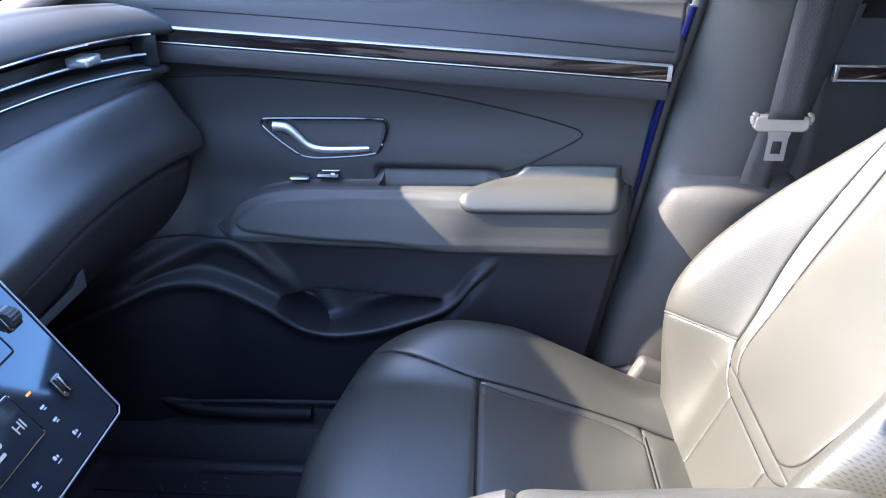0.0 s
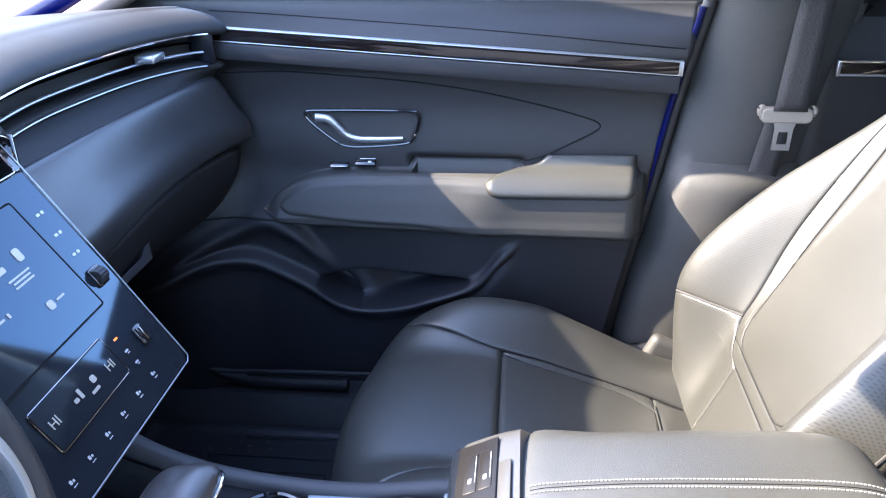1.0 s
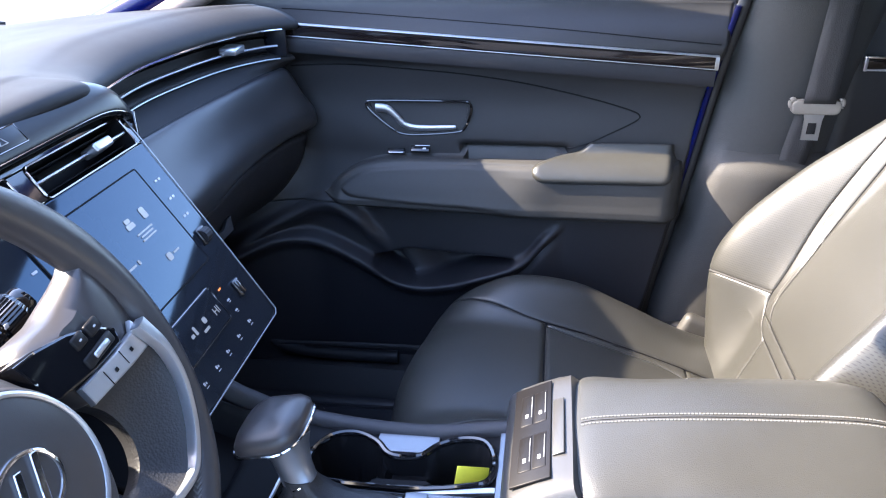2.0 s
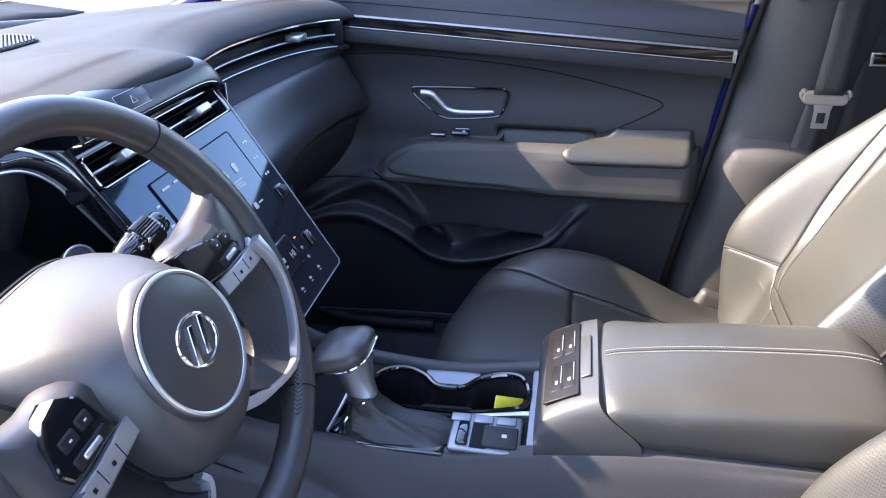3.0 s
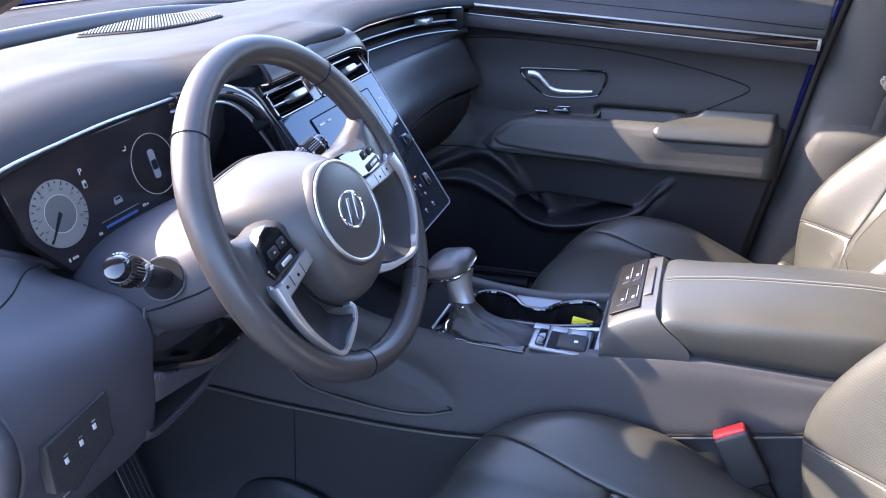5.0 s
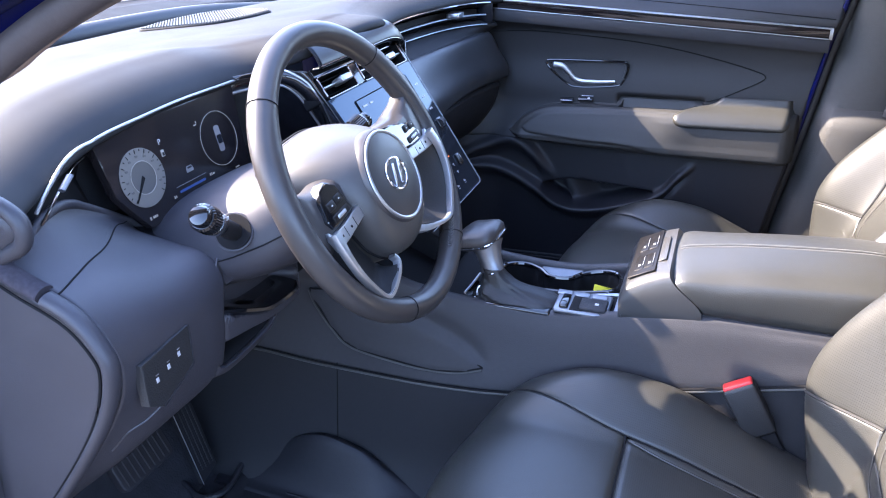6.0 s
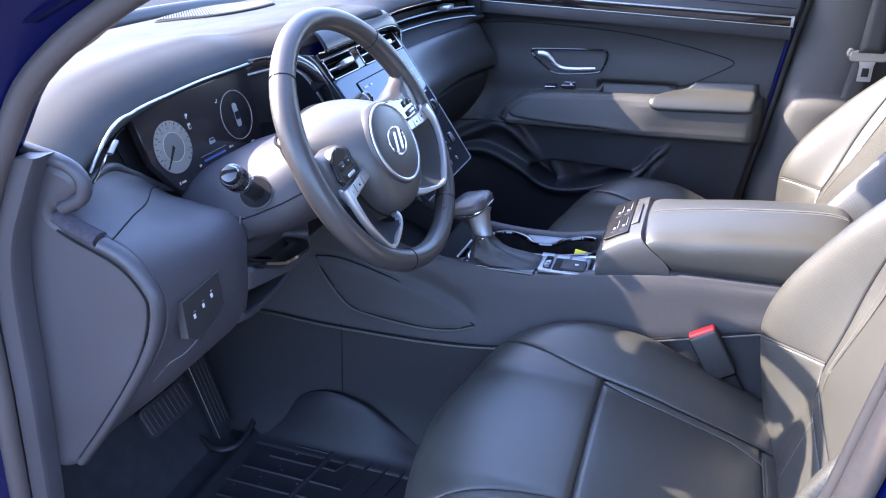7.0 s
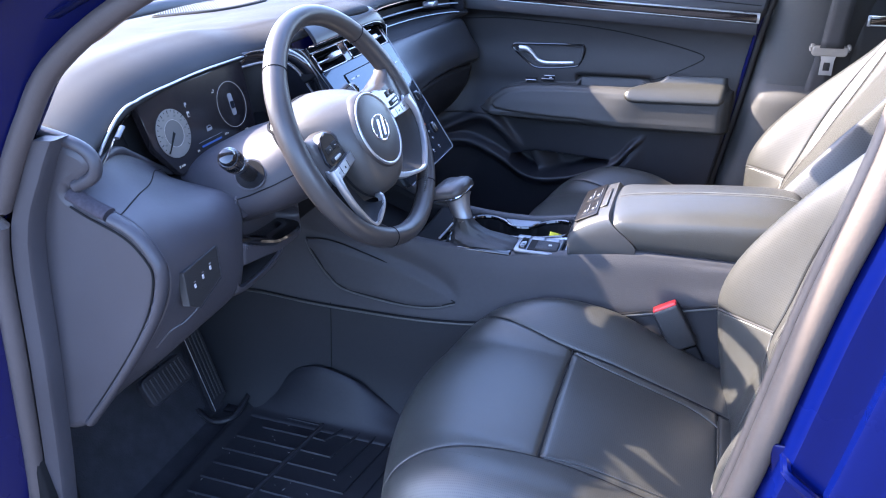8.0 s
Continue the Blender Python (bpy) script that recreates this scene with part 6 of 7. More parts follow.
    # glossy rim round the cup holders
    rim = spl([(-0.272, 0.030), (-0.256, 0.063), (-0.228, 0.074), (-0.200, 0.063), (-0.182, 0.044), (-0.162, 0.040), (-0.142, 0.044), (-0.124, 0.062), (-0.096, 0.071), (-0.068, 0.062), (-0.055, 0.030), (-0.060, 0.0), (-0.085, -0.008), (-0.16, -0.010), (-0.24, -0.010), (-0.266, 0.0)], 70, closed=True)
    tube("cup_holder_rim", [(x, y, zt(x) - 0.006) for x, y in rim], 0.0042, GLOSS, console, "gloss black cup holder rim", sides=8, closed=True)
    # satin trim plate behind and beside them
    def plate(name, pts, m, label, dz=-0.004, depth=0.006):
        slab(name, [(x, y, zt(x) + dz) for x, y in pts], (0, 0, 1), depth, m, console, label, 0.001)
    plate("trim_plate", [(-0.052, -0.086), (-0.018, -0.086), (-0.018, 0.092), (-0.052, 0.092)], TRIMSATIN, "satin silver trim plate", -0.006)
    plate("trim_plate", [(-0.20, 0.062), (-0.185, 0.050), (-0.14, 0.050), (-0.125, 0.066), (-0.125, 0.080), (-0.20, 0.080)], TRIMSATIN, "satin silver trim plate", -0.007)
    plate("trim_plate", [(-0.145, -0.018), (-0.052, -0.018), (-0.052, -0.010), (-0.145, -0.010)], SATIN, "", -0.006)
    # parking brake and drive switches
    zb = 0.770
    rbox("brake_switch_panel", (-0.101, -0.062, zb), (0.086, 0.066, 0.008), TRIMSATIN, console, "satin switch panel", 0.003)
    rbox("brake_switch", (-0.083, -0.072, zb + 0.005), (0.042, 0.036, 0.008), PLASTIC, console, "parking brake switch", 0.002)
    rbox("switch_mark", (-0.078, -0.072, zb + 0.0092), (0.006, 0.006, 0.0005), WHITE, console, "", 0.0002)
    rbox("drive_switch", (-0.128, -0.070, zb + 0.005), (0.014, 0.040, 0.010), GLOSS, console, "drive mode rocker", 0.003)
    rbox("switch_well", (-0.108, -0.070, zb + 0.0042), (0.020, 0.044, 0.002), BLACK, console, "", 0.0005)
    for x in (-0.134, -0.106, -0.078):
        rbox("switch_key", (x, -0.040, zb + 0.0045), (0.024, 0.014, 0.003), TRIMSATIN, console, "", 0.001)
    # gear selector: gate, boot, neck, knob
    rbox("gear_gate", (-0.222, -0.060, 0.760), (0.150, 0.074, 0.010), GLOSS, console, "gloss black gear gate", 0.004)
    rings = []
    for f, w, l, dx in ((0, 0.034, 0.072, 0.006), (0.06, 0.0335, 0.070, 0.006), (0.13, 0.031, 0.065, 0.003), (0.22, 0.0275, 0.053, -0.004), (0.32, 0.0240, 0.042, -0.012), (0.44, 0.0205, 0.032, -0.019), (0.58, 0.0185, 0.0255, -0.024), (0.72, 0.0172, 0.020, -0.029), (0.86, 0.0158, 0.0172, -0.032), (1.0, 0.0150, 0.0155, -0.034)):
        ring = []
        for j in range(60):
            a = 2 * math.pi * j / 60
            ca, sa = math.cos(a), math.sin(a)
            fold = 1 + (0.15 * math.sin(3 * a + 6 * f) + 0.10 * math.sin(7 * a + 11 * f) + 0.04 * math.sin(13 * a - 9 * f)) * (1 - f) * min(1, 5 * f)
            ring.append(Vector((-0.218 + dx + l * fold * abs(ca) ** 0.7 * (1 if ca > 0 else -1), -0.060 + w * fold * abs(sa) ** 0.7 * (1 if sa > 0 else -1), 0.765 + 0.048 * f)))
        rings.append(ring)
    loft("gear_boot", rings, BOOT, console, "creased leather gear boot")
    tube("gear_neck", [(-0.2505, -0.060, 0.804), (-0.252, -0.0595, 0.807), (-0.258, -0.0560, 0.824), (-0.264, -0.051, 0.842), (-0.267, -0.048, 0.852)], [0.0150, 0.0152, 0.0155, 0.0185, 0.0220], TRIMSATIN, console, "satin silver gear neck", sides=24, flat=1.25)
    rings = []
    def kring(z, sx, sy, o):
        return [Vector((-0.281 + o + sx * abs(math.cos(a)) ** 0.6 * (1 if math.cos(a) > 0 else -1), -0.038 + sy * abs(math.sin(a)) ** 0.6 * (1 if math.sin(a) > 0 else -1) + 0.10 * sx * math.cos(a), z + 0.34 * (sx * math.cos(a)))) for a in (2 * math.pi * j / 40 for j in range(40))]
    for z, sx, sy, o in ((0.842, 0.024, 0.030, 0.006), (0.847, 0.033, 0.038, 0.002), (0.853, 0.036, 0.0405, 0.0), (0.860, 0.0355, 0.040, -0.001), (0.867, 0.031, 0.036, -0.003), (0.8715, 0.022, 0.027, -0.004), (0.873, 0.006, 0.008, -0.004)):
        rings.append(kring(z, sx, sy, o))
    loft("gear_knob", rings, WHEELSKIN, console, "smooth black gear knob")
    tube("neck_ring", [Vector((-0.2512, -0.060, 0.806)) + 0.0156 * (math.cos(t) * Vector((0, 1, 0)) + math.sin(t) * Vector((0.85, 0, 0.5))) for t in (2 * math.pi * j / 28 for j in range(28))], 0.0012, CHROME, console, "chrome ring at the neck's foot", sides=6, closed=True)
    tube("knob_ring", kring(0.8505, 0.0372, 0.0418, 0.0), 0.0016, CHROME, console, "chrome knob ring", sides=6, closed=True)
    tube("gate_trim", [(-0.289, -0.094, 0.776), (-0.287, -0.060, 0.776), (-0.286, -0.022, 0.776)], 0.0022, SATIN, console, "bright gear gate edge", sides=6)
    tube("gate_trim", [(-0.268, -0.094, 0.777), (-0.272, -0.080, 0.777), (-0.270, -0.066, 0.777), (-0.262, -0.058, 0.777)], 0.0022, CHROME, console, "bright gear gate arc", sides=6, n=12)
    # armrest box: front switch hood and padded lid
    rows = []
    for xf, xb, h in ((-0.0385, -0.038, 0.796), (-0.043, -0.042, 0.805), (-0.044, -0.040, 0.814), (-0.040, -0.034, 0.824), (-0.030, -0.018, 0.834), (-0.010, 0.014, 0.846), (0.010, 0.048, 0.856), (0.0245, 0.0765, 0.861)):
        ring = []
        for y, f in spl([(-0.092, 0.0), (-0.0965, 0.16), (-0.0975, 0.45), (-0.0955, 0.75), (-0.087, 0.94), (-0.060, 1.0), (0.0, 1.01), (0.060, 1.0), (0.087, 0.94), (0.0975, 0.75), (0.0995, 0.45), (0.0985, 0.16), (0.094, 0.0)], 44):
            z = 0.774 + (h - 0.774) * f
            ring.append(Vector((xf + (xb - xf) * (1 - smooth(0.80, 0.86, z + 0.861 - h)), y, z)))
        rows.append(ring)
    loft("armrest_hood", rows, HOODGREY, console, "satin grey hood with seat switches", closed=True, sharp=60)
    Mh = frame_of((-0.010, 0.0, 0.8465), (0, -1, 0), (0.88, 0, 0.47))
    rbox("seat_switch_plate", Mh @ Vector((0.000, -0.006, 0.0006)), (0.150, 0.044, 0.003), PLATE, console, "black seat heater switch plate", 0.001, rot=Mh.to_3x3())
    for x in (-0.034, 0.034):
        for y in (-0.012, 0.004):
            sw = rbox("seat_switch", Mh @ Vector((x, y, 0.0018)), (0.050, 0.0145, 0.002), PLATE, console, "", 0.0008, rot=Mh.to_3x3())
            rbox("switch_mark", Mh @ Vector((x + 0.010, y, 0.0029)), (0.006, 0.0035, 0.0004), WHITE, sw, "", 0.0002, rot=Mh.to_3x3())
            rbox("switch_line", Mh @ Vector((x - 0.004, y + 0.0055, 0.0029)), (0.034, 0.0006, 0.0004), WHITE, sw, "", 0.0002, rot=Mh.to_3x3())
    rbox("lid_latch", Mh @ Vector((0.004, 0.024, 0.0008)), (0.085, 0.013, 0.002), HOODGREY, console, "satin lid latch", 0.001, rot=Mh.to_3x3())
    lid_z = curve1([(0.027, 0.857), (0.034, 0.861), (0.05, 0.866), (0.13, 0.878), (0.24, 0.887), (0.305, 0.889), (0.335, 0.883), (0.348, 0.872), (0.352, 0.862)])
    rows = []
    for i in range(48):
        u = i / 47
        x = 0.027 + 0.325 * u
        h = lid_z(x)
        k = smooth(0.02, 0.12, x) * 0.45 + 0.55
        skew = 0.052 * (1 - u) ** 1.5
        ring = []
        for y, z in spl([(-0.088, 0.797), (-0.0955, 0.806), (-0.0975, 0.822), (-0.0955, h - 0.030 * k), (-0.086, h - 0.017 * k), (-0.060, h - 0.007 * k), (0.0, h), (0.060, h - 0.007 * k), (0.086, h - 0.017 * k), (0.0975, h - 0.030 * k), (0.0995, 0.822), (0.0975, 0.806), (0.09, 0.797)], 60):
            ring.append(Vector((x + skew * (1 - smooth(0.80, 0.86, z)), y, z)))
        rows.append(ring)
    loft("armrest_lid", rows, LEATHER, console, "padded leather armrest lid with double stitching", closed=True)
    for y in (-0.0045, 0.0045):
        dashes("lid_stitching", [(x, y, lid_z(x) + 0.0004) for x in np.linspace(0.034, 0.335, 30)], STITCH, console, 84, 0.0022, 0.0009, "pale double stitching")
    tube("lid_groove", [(x, 0.0, lid_z(x) - 0.0002) for x in np.linspace(0.034, 0.335, 30)], 0.0006, BLACK, console, sides=6)
    sheet("armrest_box", [[Vector((x, y, z)) for y, z in ((-0.092, 0.70), (-0.090, 0.800), (0.094, 0.800), (0.096, 0.70))] for x in (-0.02, 0.2, 0.42)], PLASTIC, console, "", 0.004)


build_console()

card = thing("parking_card", "small yellow printed card in the cup holder", "card", at=(-0.095, 0.020, 0.70))
rbox("card_sheet", (0.012, 0.004, 0.032), (0.042, 0.0015, 0.050), YELLOW, card, "", 0.0008, rot=Euler((radians(-25), radians(20), radians(25))).to_matrix())


# ---- seats ----
def build_seat(name, y0, recline, label, side, bx):
    seat = thing(name, label, "car seat", at=(0, y0, 0.37), group="front seats")
    zoff = -0.37
    prof = spl([(0.345, 0.560, 0.590), (0.29, 0.572, 0.598), (0.23, 0.593, 0.618), (0.135, 0.622, 0.662), (0.05, 0.645, 0.698), (-0.05, 0.660, 0.708), (-0.12, 0.660, 0.690), (-0.175, 0.642, 0.657), (-0.204, 0.612, 0.617), (-0.218, 0.565, 0.562), (-0.220, 0.48, 0.48)], 101)
    bw = curve1([(-0.26, 0.90), (-0.235, 0.88), (-0.19, 0.80), (-0.12, 0.66), (-0.05, 0.56), (0.0, 0.52), (0.1, 0.50), (0.2, 0.49), (0.35, 0.46)])
    ib = curve1([(-0.05, 0.53), (0.0, 0.50), (0.06, 0.455), (0.15, 0.435), (0.20, 0.42), (0.235, 0.36), (0.26, 0.30)])
    hw = curve1([(-0.26, 0.225), (-0.2, 0.250), (-0.1, 0.262), (0.1, 0.265), (0.35, 0.262)])

    def S(p, w):
        q = prof[int(round(p))]
        x, zc, zb = float(q[0]), float(q[1]), float(q[2])
        a = abs(w)
        B = smooth(0.42, 0.80, a) * (0.45 if side < 0 and w < 0 else 1.0)
        z = zc + (zb - zc) * B + 0.006 * (1 - (w / 0.5) ** 2 if a < 0.5 else 0)
        fall = max(0, (a - 0.80) / 0.20)
        z -= 0.055 * fall ** 2.2
        x -= smooth(0.02, -0.17, x) * ((0.040 if side < 0 else 0.026) - 0.056 * min(1.0, a) ** 2)
        return Vector((x, w * hw(x) + (0.006 * (1 if w > 0 else -1) * fall if a > 0.8 else 0), z + zoff))

    def patch(nm, p0, p1, wa, wb, m, lab, nw=40, drop=0.0018):
        rows = []
        for p in range(p0, p1 + 1):
            x = prof[p][0]
            w0, w1 = wa(x), wb(x)
            row = []
            for j in range(nw):
                w = w0 + (w1 - w0) * j / (nw - 1)
                v = S(p, w)
                d = min(abs(w - w0), abs(w - w1)) * 0.262
                dp = min(p - p0, p1 - p) * 0.0075
                v.z -= drop * ((1 - smooth(0, 0.005, d)) + (1 - smooth(0, 0.006, dp)))
                row.append(v)
            rows.append(row)
        ob = sheet(nm, rows, m, seat, lab, 0.003, sharp=70)
        return ob

    pT = min(range(101), key=lambda i: abs(prof[i][0] - 0.0))
    pE = min(range(101), key=lambda i: abs(prof[i][0] - 0.245))
    patch("cushion_front", pT, 100, lambda x: -bw(x), lambda x: bw(x), LEATHER, "smooth leather cushion front", 70)
    patch("cushion_insert", pE, pT, lambda x: -ib(x), lambda x: ib(x), PERF, "perforated cushion insert", 36)
    for s in (-1, 1):
        patch("cushion_band", pE, pT, lambda x: s * ib(x), lambda x: s * bw(x), LEATHER, "smooth leather band", 8, drop=0.003)
        tube("piping", [S(p, s * ib(prof[p][0])) + Vector((0, 0, 0.0005)) for p in range(pE, pT + 1, 2)], 0.0017, LEATHER, seat, "dark piping round the insert", sides=6)
    tube("piping", [S(pE, w) + Vector((0, 0, 0.0005)) for w in np.linspace(-0.40, 0.40, 20)], 0.0017, LEATHER, seat, "", sides=6)
    patch("cushion_rear", 0, pE, lambda x: -bw(x), lambda x: bw(x), LEATHER, "", 30)
    for s in (-1, 1):
        patch("cushion_bolster", 0, 97, lambda x: s * bw(x), lambda x: s * 1.0, PERF, "raised side bolster", 26)
        # piping round the bolster's outer rim and side skirt
        rim = [S(p, s * 0.985) + Vector((0, s * 0.002, 0.003)) for p in range(2, 97, 2)]
        tube("piping", rim, 0.0020, DTHREAD, seat, sides=6)
        sm = [S(p, s * (bw(prof[p][0]))) + Vector((0, 0, -0.0006)) for p in range(0, 92, 2)]
        tube("cushion_seam", sm, 0.0014, BLACK, seat, "seam beside the cushion insert", sides=6)
        dashes("bolster_stitching", [S(p, s * 0.70) + Vector((0, 0, 0.0012)) for p in range(52, 92, 2)], DTHREAD, seat, 46, 0.0030, 0.0006)
        rows = []
        for p in range(0, 101, 2):
            v = S(p, s * 1.0)
            rows.append([v, v + Vector((0, s * 0.006, -0.02)), Vector((v.x, v.y + s * 0.004, max(0.10, v.z - 0.08))), Vector((v.x, v.y - s * 0.01, 0.08))])
        sheet("cushion_side", rows, LEATHER, seat, "", 0.004)
        rows = [[Vector((x, s * 0.285, z)) for z in (0.04, 0.13 + 0.05 * smooth(-0.1, 0.3, x), 0.17 + 0.05 * smooth(-0.1, 0.3, x))] for x in np.linspace(-0.20, 0.40, 14)]
        sheet("side_cover", rows, PLASTIC, seat, "black plastic seat side cover", 0.012)
        rbox("seat_rail", (0.05, s * 0.20, 0.02), (0.52, 0.04, 0.035), BLACK, seat, "", 0.006)
    tm = [S(pT, w) + Vector((0, 0, -0.0008)) for w in np.linspace(-0.52, 0.52, 40)]
    tube("cushion_seam", tm, 0.0015, BLACK, seat, "", sides=6)
    sheet("seat_pan", [[Vector((x, y, 0.10)) for y in np.linspace(-0.25, 0.25, 4)] for x in (-0.22, 0.40)], BLACK, seat, "", 0.01)
    # backrest
    th = radians(recline)
    U, F = Vector((math.sin(th), 0, math.cos(th))), Vector((-math.cos(th), 0, math.sin(th)))
    base = Vector((bx, 0, 0.555 + zoff))
    hw2 = curve1([(0.0, 0.225), (0.06, 0.24), (0.15, 0.258), (0.27, 0.260), (0.38, 0.240), (0.47, 0.210), (0.55, 0.175), (0.62, 0.145), (0.66, 0.12)])
    cen = curve1([(0.0, 0.005), (0.10, 0.012), (0.20, 0.018), (0.35, 0.006), (0.5, -0.004), (0.6, -0.006), (0.66, -0.02)])
    crs = curve1([(0.0, 0.004), (0.06, 0.030), (0.12, 0.058), (0.19, 0.082), (0.27, 0.085), (0.38, 0.068), (0.47, 0.045), (0.55, 0.025), (0.66, 0.0)])
    bb = curve1([(0.0, 0.40), (0.05, 0.46), (0.12, 0.52), (0.3, 0.56), (0.45, 0.60), (0.58, 0.66), (0.66, 0.7)])

    # half widths of the panel and of the welt round it, their lower corners rounded
    def corner(q, q0, r, half):
        u = r - min(r, max(0.0, q - q0))
        return half - r + math.sqrt(max(0.0, r * r - u * u))

    half = curve1([(0.0, 0.112), (0.20, 0.112), (0.33, 0.126), (0.45, 0.124), (0.58, 0.115), (0.66, 0.10)])

    def pw(q):
        return corner(q, 0.172, 0.045, half(q)) / hw2(q)

    def wo(q):
        return corner(q, 0.150, 0.060, half(q) + 0.020) / hw2(q)

    def T(s_, w):
        a = abs(w)
        B = smooth(0.46, 0.84, a)
        fall = max(0, (a - 0.84) / 0.16)
        dep = cen(s_) + crs(s_) * B - 0.085 * fall ** 1.8
        return base + U * s_ + F * dep + Vector((0, w * hw2(s_), 0))

    N = 88

    def bpatch(nm, a0, a1, wa, wb, m, lab, nw=40, drop=0.0013, nrm=90):
        rows = []
        for i in range(nrm + 1):
            s_ = a0 + (a1 - a0) * i / nrm
            w0, w1 = wa(s_), wb(s_)
            row = []
            for j in range(nw):
                w = w0 + (w1 - w0) * j / (nw - 1)
                v = T(s_, w)
                d = min(abs(w - w0), abs(w - w1)) * 0.25
                ds = min(s_ - a0, a1 - s_)
                v -= F * drop * ((1 - smooth(0, 0.005, d)) + (1 - smooth(0, 0.005, ds)))
                row.append(v)
            rows.append(row)
        return sheet(nm, rows, m, seat, lab, 0.003, sharp=70)

    bpatch("back_panel", 0.172, 0.64, lambda q: -pw(q), lambda q: pw(q), LEATHER, "smooth leather backrest panel", 44, nrm=110)
    def side_patch(nm, low, high, sg, m, lab, nq):
        rows = []
        for i in range(nq + 1):
            row = []
            for j in range(34):
                f = j / 33
                q = low(f) + (high(f) - low(f)) * i / nq
                w0 = wo(q)
                w = w0 + (1 - w0) * f
                dq = min(q - low(f), high(f) - q)
                d = min(w - w0, 1 - w) * 0.25
                row.append(T(q, sg * w) - F * 0.0013 * ((1 - smooth(0, 0.005, d)) + (1 - smooth(0, 0.005, dq))))
            rows.append(row)
        return sheet(nm, rows, m, seat, lab, 0.003, sharp=70)

    cut = lambda f: 0.205 - 0.058 * f
    bpatch("back_foot", 0.0, 0.150, lambda q: -wo(q), lambda q: wo(q), LEATHER, "smooth leather foot of the backrest", 30, nrm=30)
    bpatch("back_welt", 0.150, 0.172, lambda q: -wo(q), lambda q: wo(q), LEATHER, "leather welt under the panel", 40, nrm=8)
    for s in (-1, 1):
        bpatch("back_welt", 0.172, 0.64, lambda q: s * pw(q), lambda q: s * wo(q), LEATHER, "leather welt beside the panel", 10, nrm=110)
        side_patch("back_bolster", cut, lambda f: 0.64, s, PERFUP, "perforated backrest bolster", 100)
        side_patch("back_bolster_foot", lambda f: 0.0, cut, s, LEATHER, "smooth foot of the bolster", 40)
        qs = [0.172 + 0.045 * (i / 12) ** 2 for i in range(13)] + list(np.linspace(0.225, 0.64, 30))
        tube("back_seam", [T(q, s * pw(q)) - F * 0.0006 for q in qs], 0.0017, BLACK, seat, "dark seam round the back panel", sides=6)
        qs = [0.150 + 0.060 * (i / 12) ** 2 for i in range(13)] + list(np.linspace(0.22, 0.64, 30))
        tube("back_seam", [T(q, s * wo(q)) - F * 0.0006 for q in qs], 0.0017, BLACK, seat, "", sides=6)
        tube("back_seam", [T(cut(f), s * (wo(cut(f)) + (1 - wo(cut(f))) * f)) + F * 0.0002 for f in np.linspace(0.0, 0.98, 24)], 0.0026, DTHREAD, seat, "", sides=6)
        dashes("back_stitching", [T(q, s * (pw(q) + 0.028)) + F * 0.0012 for q in np.linspace(0.20, 0.62, 24)], STITCH, seat, 100, 0.0030, 0.0007, "pale stitching")
        tube("piping", [T(q, s * 0.985) + F * 0.004 for q in np.linspace(0.02, 0.64, 40)], 0.0020, DTHREAD, seat, sides=6)
        rows = [[T(q, s * 1.0), T(q, s * 1.0) - F * 0.03 + Vector((0, s * 0.006, 0)), base + U * q - F * 0.11 + Vector((0, s * hw2(q) * 0.97, 0)), base + U * q - F * 0.13 + Vector((0, s * hw2(q) * 0.7, 0))] for q in np.linspace(0, 0.66, 30)]
        sheet("back_side", rows, LEATHER, seat, "", 0.004)
    rows = [[base + U * q - F * (0.13 - 0.09 * smooth(0.6, 0.68, q)) + Vector((0, w * hw2(q) * 0.75, 0)) for w in np.linspace(-1, 1, 8)] for q in np.linspace(0, 0.68, 20)]
    sheet("back_shell", rows, PLASTIC, seat, "black plastic seat back shell", 0.004)
    rows = [[base + U * q + F * d + Vector((0, w * hw2(0.66), 0)) for w in np.linspace(-1, 1, 10)] for q, d in ((0.635, -0.015), (0.66, -0.03), (0.668, -0.07), (0.655, -0.12))]
    sheet("back_top", rows, LEATHER, seat, "", 0.004)
    for q0, f in ((0.172, pw), (0.150, wo)):
        tube("back_seam", [T(q0, w) - F * 0.0006 for w in np.linspace(-f(q0), f(q0), 24)], 0.0017, BLACK, seat, "", sides=6)
    # recline hinge cover on the outer side, anchor trim
    rbox("hinge_cover", (0.33, side * 0.272, 0.185), (0.17, 0.028, 0.075), TRIMGREY, seat, "plastic hinge cover", 0.013, 4, rot=Euler((0, radians(22), 0)).to_matrix())
    return seat


build_seat("driver_seat", -0.364, 17, "black leather driver seat with perforated bolsters", -1, 0.264)
build_seat("passenger_seat", 0.364, 24, "black leather passenger seat in full sun", 1, 0.297)


